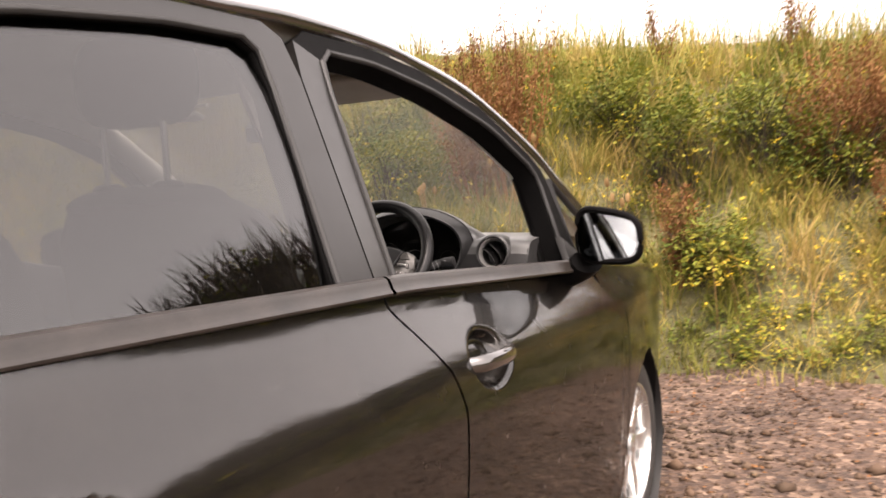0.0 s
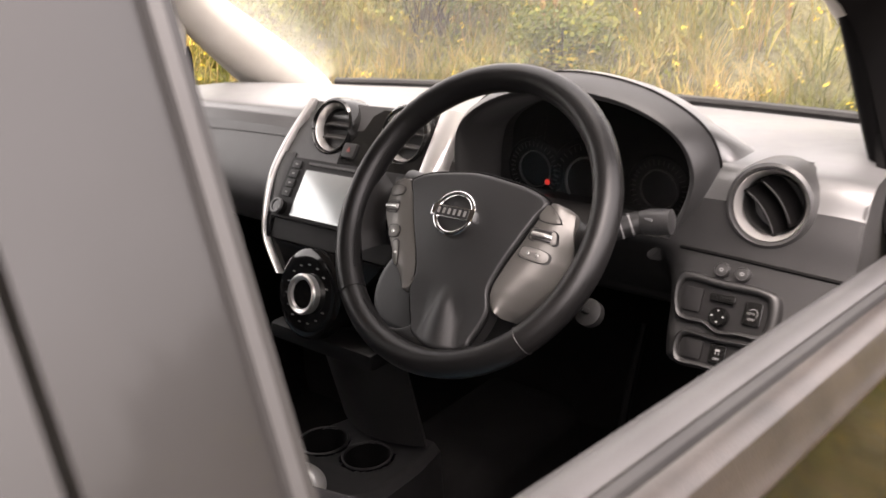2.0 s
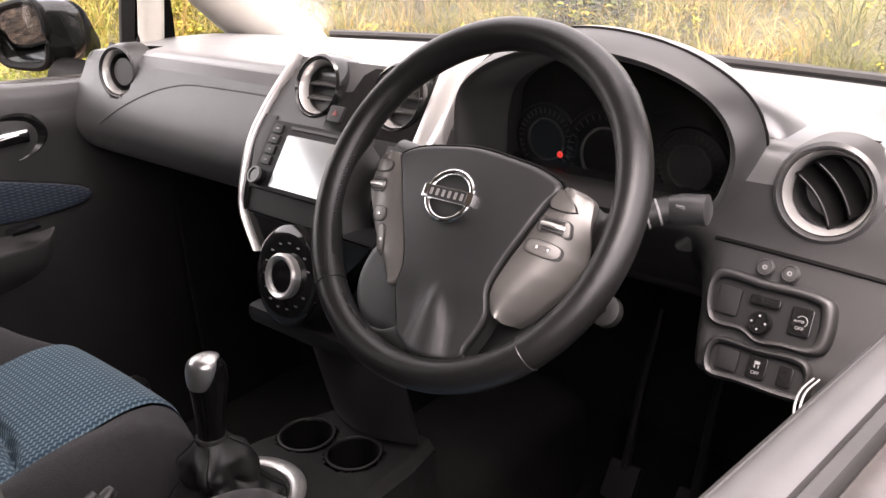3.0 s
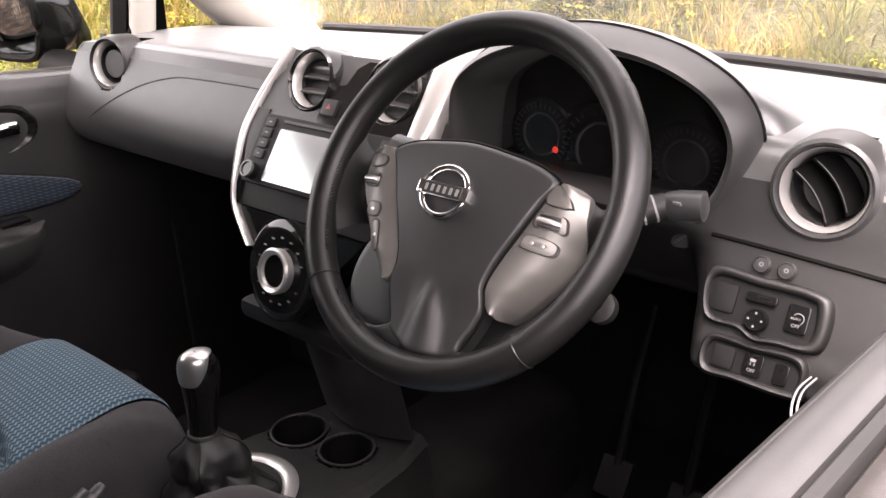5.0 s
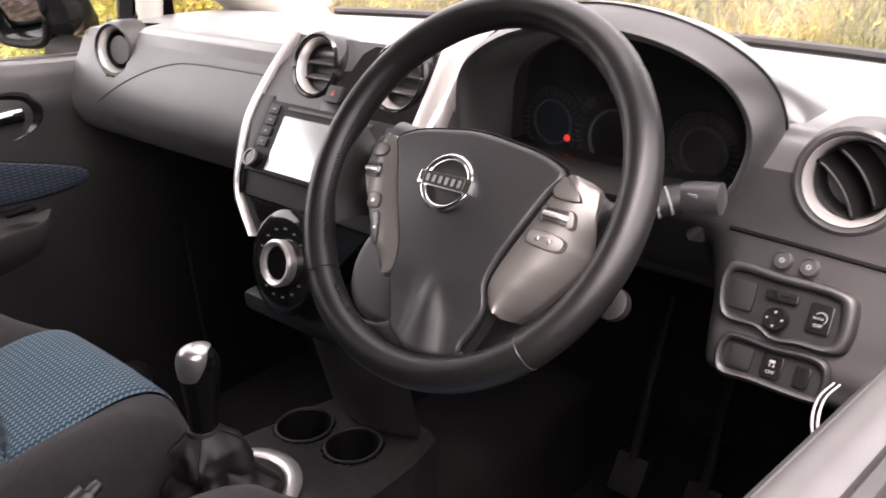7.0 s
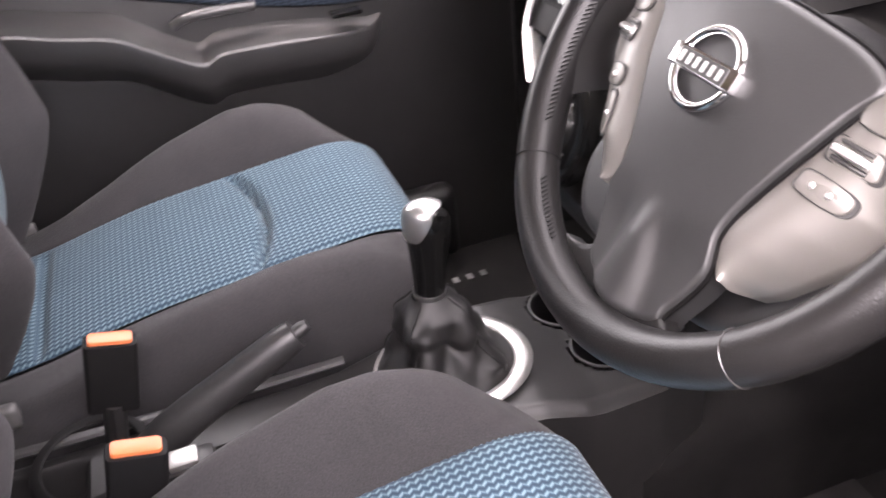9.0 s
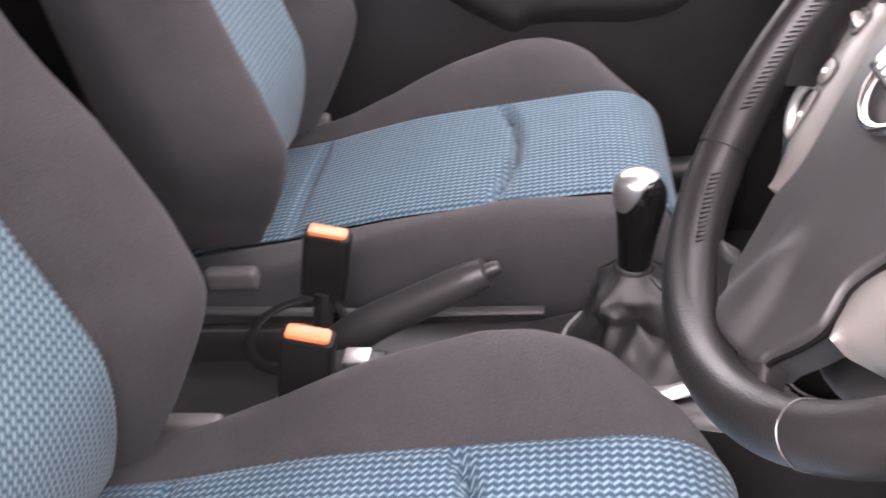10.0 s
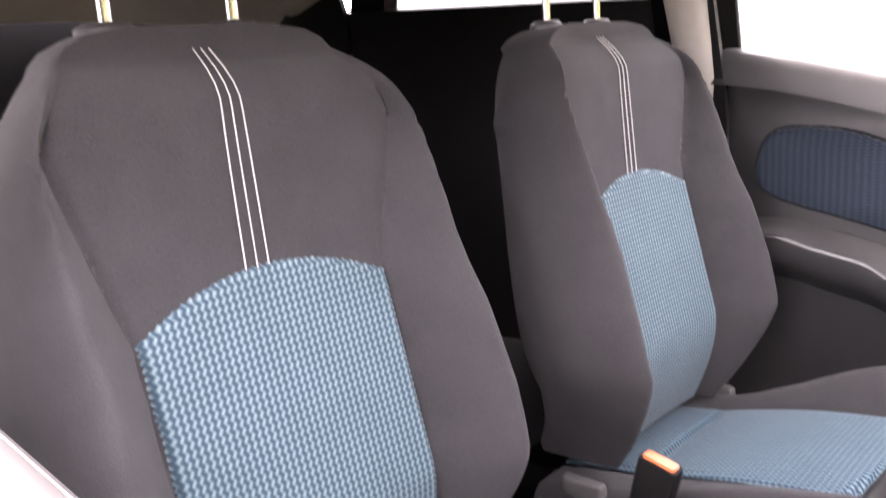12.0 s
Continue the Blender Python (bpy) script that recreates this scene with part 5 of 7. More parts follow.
    part("side_cover", box((0.255 if cx > 0 else -0.255, -1.33, 0.33), (0.03, 0.36, 0.12), 0.012), PLASTIC, top, "dark plastic side cover")
    for px in (-0.228, 0.228):
        part("hinge_cover", box((px, -1.518 if cx > 0 else -1.566, 0.484), (0.020, 0.075, 0.034), 0.009, 3), HINGE, top, "light grey recliner cover")
    return top


seat(0.387, 0.008, "driver seat, charcoal cloth with light blue woven centre and stitching", 0.155, 1.0)
seat(-0.353, -0.004, "passenger seat, charcoal cloth with light blue woven centre and stitching", 0.148, 0.55)


def rear_bench():
    top = thing("rear_seat", "dark cloth rear bench behind the front seats", "car seat")
    def f(u, v):
        x = -0.62 + 1.24 * u
        pts = [(-1.95, 0.30), (-1.93, 0.46), (-1.98, 0.51), (-2.2, 0.50), (-2.42, 0.48), (-2.5, 0.62), (-2.6, 0.9), (-2.64, 1.02), (-2.70, 1.03), (-2.74, 0.9)]
        y, z = pts[int(round(v * 9))]
        return Vector((x, y, z - 0.015 * (math.cos(4 * math.pi * u) > 0.995)))
    part("bench", grid(f, 30, 9, 0.02), DARKCLOTH, top, "dark cloth bench", 60)
    for hx in (-0.40, 0.40):
        part("headrest", box((hx, -2.70, 1.12), (0.24, 0.09, 0.15), 0.04, 4), DARKCLOTH, top)


rear_bench()

# ---- steering wheel ----
S_UP, S_OUT = Vector((0, 0.594, 0.8045)), Vector((0, -0.8045, 0.594))
WC = Vector((0.3685, -0.9256, 0.956))
ST = Vector((0.0, -0.8067, 0.857))


def on_wheel(u, v, d=0.0):
    return WC + Vector((u, 0, 0)) + S_UP * v + S_OUT * d


def on_stack(u, v, d=0.0):
    return ST + Vector((u, 0, 0)) + S_UP * v + S_OUT * d


C_UP, C_OUT = Vector((0, 0.312, 0.95)), Vector((0, -0.95, 0.312))


def on_chin(u, v, d=0.0):
    """The lower stack, steeper than its upper face: v runs up from the joint between them."""
    return on_stack(u, -0.0515) + C_UP * v + C_OUT * d


def frame_m(origin):
    """A local frame whose z points out of the dash face."""
    m = Matrix((Vector((1, 0, 0)), S_UP, S_OUT)).transposed().to_4x4()
    return Matrix.Translation(origin) @ m


def mirrored(half):
    return half + [(-u, v) for u, v in reversed(half) if abs(u) > 1e-6]


def steering_wheel():
    top = thing("steering_wheel", "black leather three-spoke steering wheel with silver switch panels", "steering wheel")
    R, r = 0.1752, 0.0160
    ring = []
    for k in range(120):
        a = 2 * math.pi * k / 120
        ring.append((R * math.cos(a), R * math.sin(a)))
    bm = bmesh.new()
    rings = []
    for k, (u, v) in enumerate(ring):
        a = 2 * math.pi * k / 120
        deg = (math.degrees(a)) % 360
        thick = 1.0 + 0.05 * (40 < deg < 140)
        seam = 1.0
        for sd in (44, 136, 224, 316):
            seam -= 0.10 * math.exp(-(((deg - sd + 180) % 360 - 180) / 0.9) ** 2)
        rr = r * thick * seam
        out = Vector((math.cos(a), 0, 0)) + S_UP * math.sin(a)
        rings.append([bm.verts.new(on_wheel(u, v) + rr * (math.cos(2 * math.pi * j / 18) * out + 1.12 * math.sin(2 * math.pi * j / 18) * S_OUT)) for j in range(18)])
    for k in range(120):
        for j in range(18):
            bm.faces.new((rings[k][j], rings[(k + 1) % 120][j], rings[(k + 1) % 120][(j + 1) % 18], rings[k][(j + 1) % 18]))
    part("rim", bm, LEATHER, top, "black leather rim", 60)
    for sd in (44, 136, 224, 316):
        a = radians(sd)
        out = Vector((math.cos(a), 0, 0)) + S_UP * math.sin(a)
        c = on_wheel(R * math.cos(a), R * math.sin(a))
        loop = [c + 0.0160 * (math.cos(t) * out + 1.1 * math.sin(t) * S_OUT) for t in np.linspace(0, 2 * math.pi, 24, endpoint=False)]
        part("rim_seam", tube(loop, 0.0007, 5, closed=True), DEEP if sd != 316 else CONSOLE, top)
    # cross stitching along the inside of the rim
    for a0, a1 in ((148, 215), (232, 252)):
        bm = bmesh.new()
        for dg in np.arange(a0, a1, 1.35):
            a = radians(dg)
            out = Vector((math.cos(a), 0, 0)) + S_UP * math.sin(a)
            t = -Vector((math.sin(a), 0, 0)) + S_UP * math.cos(a)
            c = on_wheel(R * math.cos(a), R * math.sin(a)) - out * 0.0150 + S_OUT * 0.0066
            sub = tube([c - t * 0.0022 - S_OUT * 0.0028, c + t * 0.0022 + S_OUT * 0.0028], 0.0007, 5)
            me = bpy.data.meshes.new("tmp")
            sub.to_mesh(me)
            sub.free()
            bm.from_mesh(me)
            bpy.data.meshes.remove(me)
        part("cross_stitching", bm, DEEP, top, "dark cross stitching")
    # airbag pad: rings from its middle out to a rounded edge; it leans a little with the wheel's turn
    def turned(v):
        return 0.002 - 0.08 * v
    half = [(0.0, 0.0515), (0.045, 0.0475), (0.073, 0.0435), (0.094, 0.0365), (0.1005, 0.0295), (0.0915, 0.014), (0.0775, -0.0175), (0.0635, -0.048), (0.0555, -0.069), (0.0535, -0.082), (0.0565, -0.094), (0.0575, -0.104), (0.0510, -0.122), (0.0440, -0.137), (0.0420, -0.1460), (0.030, -0.1535), (0.0, -0.159)]
    outline = smooth_loop(mirrored(half), 4)
    def dome(u, v):
        base = 0.013 * math.exp(-((u / 0.085) ** 2) - ((v / 0.07) ** 2))
        w = 0.006 + 0.30 * max(0.0, -0.082 - v)
        keel = 0.0060 * max(0.0, 1 - (abs(u) / max(w, 0.001)) ** 2) * ease(-0.082, -0.115, v) if abs(u) < w else 0.0
        cheek = -0.0035 * ease(-0.075, -0.12, v) * ease(0.010, 0.03, abs(u))
        return base + keel + cheek
    def pad(k, t):
        u, v = outline[int(round(k * len(outline))) % len(outline)]
        s = min(1.0, t * 1.08)
        u, v = u * s, -0.045 + (v + 0.045) * s
        edge = -0.0045 * max(0.0, (s - 0.955) / 0.045) ** 2.0 - 0.020 * max(0.0, t * 1.08 - 1.0) / 0.08
        return on_wheel(u + turned(v), v, -0.003 + dome(u, v) + edge)
    part("airbag_cover", grid(pad, len(outline), 54, 0, True), AIRBAG, top, "dark grained airbag cover", 75)
    joint = [on_wheel(1.008 * u + turned(v), -0.045 + 1.008 * (v + 0.045), dome(u, v) - 0.0085) for u, v in outline]
    part("cover_joint", tube(joint, 0.0016, 6, closed=True), RUBBER_DARK, top, "dark joint line round the airbag cover")
    # badge: a ring with a bar across
    bc = on_wheel(-0.008, -0.004, 0.0115)
    loop = [bc + Vector((0.0265 * math.cos(a), 0, 0)) + S_UP * 0.0245 * math.sin(a) for a in np.linspace(0, 2 * math.pi, 72, endpoint=False)]
    part("badge_ring", tube(loop, 0.0034, 16, closed=True, up=S_OUT), CHROME, top, "chrome badge ring")
    part("badge_bar", plate(rounded(0.062, 0.0145, 0.002), 0.007, lambda u, v, d: bc + Vector((u, 0, 0)) + S_UP * v + S_OUT * (d - 0.002), 0.0015), CHROME, top, "chrome badge bar")
    part("badge_inlay", plate(rounded(0.047, 0.0112, 0.001), 0.0010, lambda u, v, d: bc + Vector((u, 0, 0)) + S_UP * v + S_OUT * (d + 0.0047), 0), RUBBER, top, "dark inlay of the badge bar")
    for k in range(6):
        part("badge_mark", plate(rounded(0.0032, 0.0070, 0.0006, cx=-0.0190 + 0.0076 * k), 0.0008, lambda u, v, d: bc + Vector((u, 0, 0)) + S_UP * v + S_OUT * (d + 0.0056), 0.0), SILVERPAINT, top)
    # silver switch panels, rounded off towards the rim, and what they carry
    pv = [-0.103, -0.0995, -0.094, -0.082, -0.069, -0.048, -0.0175, 0.014, 0.0295, 0.034]
    p_in = lambda v: float(np.interp(v, pv, [0.0680, 0.0620, 0.0580, 0.0550, 0.0570, 0.0650, 0.0790, 0.0930, 0.1020, 0.1060]))
    p_out = lambda v: float(np.interp(v, [-0.103, -0.091, -0.0756, -0.053, -0.03, -0.01, 0.010, 0.026, 0.031, 0.034], [0.0700, 0.0850, 0.0990, 0.1170, 0.1300, 0.1325, 0.1320, 0.1300, 0.1240, 0.1070]))
    def panel_d(u, v, sx=1):
        t = min(1.0, max(0.0, (u - p_in(v)) / max(0.004, p_out(v) - p_in(v))))
        fall = 0.010 + 0.018 * ease(0.01, -0.03, v) if sx > 0 else 0.004
        return (-0.005 if sx > 0 else -0.002) + 0.003 * math.sin(math.pi * min(1.0, 1.2 * t)) - fall * t ** 2.4 - 0.004 * ease(-0.07, -0.10, v)
    for sx in (1, -1):
        def panel(s, t, sx=sx):
            v = 0.034 - 0.137 * s
            w0, w1 = p_in(v), p_out(v) - (0.012 * ease(-0.005, -0.04, v) * ease(-0.103, -0.085, v) if sx < 0 else 0.0)
            tt = min(1.0, max(0.0, (t - 0.08) / 0.84))
            u = w0 + (w1 - w0) * tt
            lip = 0.010 if t < 0.02 or t > 0.98 or s < 0.01 or s > 0.99 else 0.0
            return on_wheel(sx * u + turned(v), v, panel_d(u, v, sx) - lip)
        sp = part("switch_panel", grid(panel, 60, 18), SILVER, top, "satin silver switch panel", 50)
        if sx > 0:
            keys = (([(-0.013, 0.009), (-0.002, 0.011), (0.013, -0.005), (-0.011, -0.006)], 0.1070, 0.0165), (rounded(0.030, 0.014, 0.004), 0.1030, -0.0060), ([(-0.011, 0.0065), (0.012, 0.006), (0.016, 0.001), (0.010, -0.0065), (-0.013, -0.0055), (-0.015, 0.0)], 0.0965, -0.0285))
        else:
            keys = (([(-0.011, 0.005), (0.011, 0.006), (0.010, -0.006), (-0.010, -0.005)], 0.1170, 0.0150), (rounded(0.021, 0.014, 0.004), 0.1170, -0.0060), ([(-0.008, 0.007), (0.008, 0.006), (0.007, -0.006), (-0.009, -0.005)], 0.1035, -0.0370), ([(-0.001, 0.013), (0.009, 0.011), (0.003, -0.011), (-0.006, -0.012)], 0.0900, -0.0620))
        for k, (shape, bu, bv) in enumerate(keys):
            for name, grow, up, mat in (("switch_gap", 1.12, 0.0003, RUBBER), ("switch", 1.0, 0.0010, SILVER)):
                o = [(sx * (bu + grow * u), bv + grow * v) for u, v in smooth_loop(shape, 3)] if len(shape) < 10 else [(sx * (bu + grow * u), bv + grow * v) for u, v in shape]
                if sx < 0:
                    o.reverse()
                part(name, plate(o, 0.0012, lambda u, v, d, up=up: on_wheel(u + turned(v), v, d + up + panel_d(abs(u), v, sx)), 0.0005 if grow == 1.0 else 0), mat, sp)
            if k == 1:
                # the roller across the middle of its key
                bar = [on_wheel(sx * (bu + q) + turned(bv), bv, 0.0030 + panel_d(bu + q, bv, sx)) for q in np.linspace(-0.011, 0.011, 5)]
                part("roller", tube(bar, 0.0030, 10, 0.8), SILVERPAINT, sp, "bright ribbed roller")
                for dv in (-0.0048, 0.0048):
                    mk = [on_wheel(sx * (bu + q) + turned(bv), bv + dv, 0.0024 + panel_d(bu + q, bv + dv, sx)) for q in np.linspace(-0.010, 0.010, 5)]
                    part("roller_slot", tube(mk, 0.0012, 6), RUBBER, sp)
            elif k > 1:
                for du in ((-0.005, 0.005) if sx > 0 else (0.0,)):
                    part("key_dot", lathe([(0.0022, 0.0), (0.0014, 0.0010), (0, 0.0013)], frame_m(on_wheel(sx * (bu + du) + turned(bv), bv, 0.0021 + panel_d(bu + du, bv, sx))), 12), SILVERPAINT, sp)
        # leather spoke from the panel's edge out to the rim
        def spoke(s, t, sx=sx):
            v0 = 0.027 - 0.082 * s
            u0 = sx * (p_out(v0) - 0.003) + turned(v0)
            g = radians(16 - 42 * s)
            u1, v1 = sx * 0.1745 * math.cos(g), 0.1745 * math.sin(g)
            k = ease(0.0, 1.0, t)
            pinch = 0.011 * math.sin(math.pi * t) * (1 - 2 * s)
            d0 = panel_d(p_out(v0), v0, sx) - 0.002
            return on_wheel(u0 + (u1 - u0) * t, v0 + (v1 - v0) * k - pinch, d0 + (0.008 - d0) * k - 0.006 * math.sin(math.pi * t) - 0.014 * abs(2 * s - 1) ** 3)
        part("spoke", grid(spoke, 20, 14, 0.008), LEATHER, top, "black leather spoke", 60)
    low = smooth_loop(mirrored([(0.0, -0.140), (0.036, -0.135), (0.046, -0.141), (0.060, -0.1475), (0.078, -0.150), (0.070, -0.166), (0.0, -0.180)]), 3)
    part("lower_spoke", plate(low, 0.016, lambda u, v, d: on_wheel(u + 0.011, v, d - 0.024), 0.006, 3), LEATHER, top, "black lower spoke")
    back = smooth_loop([(-0.100, 0.02), (0.0, 0.04), (0.07, 0.03), (0.112, 0.01), (0.108, -0.05), (0.085, -0.11), (0.05, -0.142), (0.0, -0.148), (-0.060, -0.152), (-0.108, -0.150), (-0.132, -0.138), (-0.147, -0.115), (-0.150, -0.092), (-0.145, -0.068), (-0.130, -0.040)], 3)
    part("hub_back", plate(back, 0.030, lambda u, v, d: on_wheel(u, v, d - 0.085), 0.012, 3), AIRBAG, top, "rounded dark cover behind the hub")
    part("column_shroud", lathe([(0.055, -0.03), (0.065, -0.06), (0.07, -0.16), (0.06, -0.20)], frame_m(on_wheel(0, -0.01, 0)) @ Matrix.Diagonal((1.0, 1.15, 1, 1)), 28), PLASTIC, top, "dark steering column shroud")
    return top


steering_wheel()


def stalk(sx):
    top = thing("wiper_stalk" if sx > 0 else "indicator_stalk", "black control stalk behind the steering wheel", "control stalk")
    a = WC + Vector((sx * 0.06, 0, 0)) + S_OUT * -0.085 + S_UP * -0.005
    b = Vector((0.519, -0.792, 0.934)) if sx > 0 else Vector((0.235, -0.83, 0.945))
    c = Vector((0.555, -0.786, 0.938)) if sx > 0 else Vector((0.19, -0.826, 0.95))
    part("arm", tube([a, a.lerp(b, 0.5), b], [0.012, 0.012, 0.014], 14), PLASTIC, top, "black stalk")
    part("end_cap", tube([b, b.lerp(c, 0.3), c, c + (c - b) * 0.06], [0.013, 0.0155, 0.015, 0.010], 16), DASHFACE, top, "dark grey end cap")
    part("cap_mark", box(b.lerp(c, 0.45) + Vector((0, -0.0142, 0.006)), (0.009, 0.0012, 0.006), 0.0004, 1, Euler((radians(25), 0, 0))), WHITEMARK, top)
    d = (b - a).normalized()
    for t in (0.80, 0.90):
        part("mark", tube([a.lerp(b, t) - d * 0.001, a.lerp(b, t) + d * 0.001], 0.0143, 14), WHITEMARK, top)


stalk(1)
stalk(-1)
part_key = thing("ignition_lock", "ignition barrel with metal surround beside the column", "ignition lock")
part("barrel", lathe([(0.018, 0), (0.018, 0.012), (0.012, 0.014), (0.004, 0.014), (0.004, 0.03), (0, 0.03)], frame_m(Vector((0.449, -0.785, 0.797))), 20), RUBBER, part_key, "black ignition barrel")

# ---- dashboard ----
DASH = thing("dashboard", "dark soft-grained dashboard with round vents and a centre stack", "dashboard")


def dash_section(x):
    """Front edge line from the windscreen foot over the lip and down, as (y, z)."""
    c = 1 - min(1.0, abs(x) / 0.74) ** 2
    foot = (-0.21 + 0.10 * c, 0.935)
    mid = (-0.42, 0.975 + 0.012 * c)
    lip = (-0.665 - 0.02 * c, 0.985 + 0.018 * c)
    if x < -0.13:
        low = [(-0.705, 0.985), (-0.722, 0.970), (-0.730, 0.955), (-0.754, 0.915), (-0.771, 0.875), (-0.775, 0.840), (-0.755, 0.805), (-0.70, 0.775), (-0.60, 0.745), (-0.3, 0.68)]
    else:
        low = [(-0.700, 0.976), (-0.718, 0.950), (-0.728, 0.925), (-0.738, 0.895), (-0.752, 0.865), (-0.776, 0.82), (-0.790, 0.788), (-0.776, 0.758), (-0.64, 0.70), (-0.3, 0.62)]
        # the knee space below the column lies further back than the switch panel
        back = ease(0.56, 0.50, x) * ease(0.10, 0.16, x)
        low = [(y + back * float(np.interp(z, [0.66, 0.78, 0.865, 0.895], [0.20, 0.15, 0.035, 0.0])), z) for y, z in low]
    drop = 0.006 * ease(0.70, 0.785, abs(x))
    foot, mid, lip = (foot[0], foot[1] - 0.5 * drop), (mid[0], mid[1] - drop), (lip[0] + 0.4 * drop, lip[1] - drop)
    low = [(y + 0.3 * drop, z - drop * ease(0.85, 0.95, z)) for y, z in low]
    return [foot, mid, (-0.56, 0.5 * (mid[1] + lip[1]) + 0.006), lip] + low


def dash_at(x, k):
    sec = dash_section(x)
    y, z = sec[k]
    return Vector((x, y, z))


VENTS = ((0.642, 0.953), (-0.617, 0.956))


def recessed(q):
    """Openings of the dashboard: behind the round vents and inside the instrument hood."""
    for vx, vz in VENTS:
        if math.hypot(q.x - vx, q.z - vz) < 0.043 and q.y < -0.66:
            return Vector((q.x, q.y + 0.09, q.z))
    if q.z > 0.90 and q.y < -0.60 and 0.19 < q.x < np.interp(q.z, [0.885, 0.925, 0.965, 0.99, 1.01, 1.03], [0.515, 0.540, 0.545, 0.53, 0.50, 0.44]):
        return Vector((q.x, -0.59, q.z))
    return q


def dash_strip(name, x0, x1, k0, k1, material, label, nx=40):
    bm = bmesh.new()
    xs = np.linspace(x0, x1, nx + 1)
    rows = []
    for x in xs:
        sm = smooth_path([dash_at(x, k) for k in range(k0, k1 + 1)], 10)
        rows.append([bm.verts.new(recessed(q)) for q in sm])
    for a, b in zip(rows, rows[1:]):
        for j in range(len(a) - 1):
            bm.faces.new((a[j], a[j + 1], b[j + 1], b[j]))
    return part(name, bm, material, DASH, label, 50)


# Lit tone for the pad, shaded tones for the passenger face and fascia.
dash_strip("driver_pad", 0.13, 0.742, 0, 5, DASH_LIT, "soft dark dashboard top rounding over to its face", 240)
dash_strip("top_pad", -0.768, 0.13, 0, 4, DASH_LIT, "soft dark dashboard top", 160)
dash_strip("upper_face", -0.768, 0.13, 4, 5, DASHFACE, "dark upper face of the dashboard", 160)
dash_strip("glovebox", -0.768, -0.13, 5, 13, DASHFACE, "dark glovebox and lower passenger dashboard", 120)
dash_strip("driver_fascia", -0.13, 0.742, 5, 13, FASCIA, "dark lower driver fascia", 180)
foot_line = [Vector((x, dash_section(x)[0][0] + 0.012, dash_section(x)[0][1] + 0.008)) for x in np.linspace(-0.66, 0.66, 30)]
part("screen_seal", tube(foot_line, 0.009, 8), RUBBER, DASH, "black seal where the pad meets the windscreen")
for sx in (1, -1):
    sec = smooth_path([(y, z, 0) for y, z in dash_section(0.742 if sx > 0 else -0.768)], 4)
    part("end_panel", plate([(q.x, q.y) for q in sec], 0.004, lambda u, v, d, sx=sx: Vector(((0.741 - d) if sx > 0 else -(0.767 - d), u, v)), 0), DASHFACE, DASH, "dark end panel of the dashboard")
    sail = smooth_loop([(-0.655, 0.905), (-0.640, 0.965), (-0.600, 1.045), (-0.560, 1.075), (-0.545, 1.00), (-0.545, 0.905)], 3)
    part("corner_trim", plate(sail, 0.010, lambda u, v, d, sx=sx: Vector((sx * (tumble(u, v) - 0.062 - d), u, v)), 0.004), RUBBER_DARK, CABIN, "black corner trim at the front of the door window")
# the seam above the glovebox
def on_face(x, z):
    """A point of the dashboard's face at that height."""
    sec = smooth_path([(y, zz, 0) for y, zz in dash_section(x)[3:10]], 8)
    zs, ys = [q.y for q in reversed(sec)], [q.x for q in reversed(sec)]
    return Vector((x, float(np.interp(z, zs, ys)), z))


seam = [on_face(q.x, q.y) for q in smooth_path([(-0.690, 0.845, 0), (-0.645, 0.870, 0), (-0.575, 0.905, 0), (-0.505, 0.932, 0), (-0.445, 0.947, 0), (-0.39, 0.954, 0), (-0.28, 0.9565, 0), (-0.17, 0.957, 0)], 8)]
part("glovebox_seam", tube([q + Vector((0, 0.0005, 0)) for q in seam], 0.0021, 6), RUBBER, DASH, "dark joint line above the glovebox")
part("fascia_seam", tube([on_face(x, z) + Vector((0, -0.0008, 0)) for x, z in ((0.545, 0.8925), (0.58, 0.8915), (0.61, 0.8905), (0.645, 0.889), (0.68, 0.8875), (0.71, 0.886), (0.738, 0.8845))], 0.0022, 6), RUBBER_DARK, DASH, "dark joint line below the driver vent")


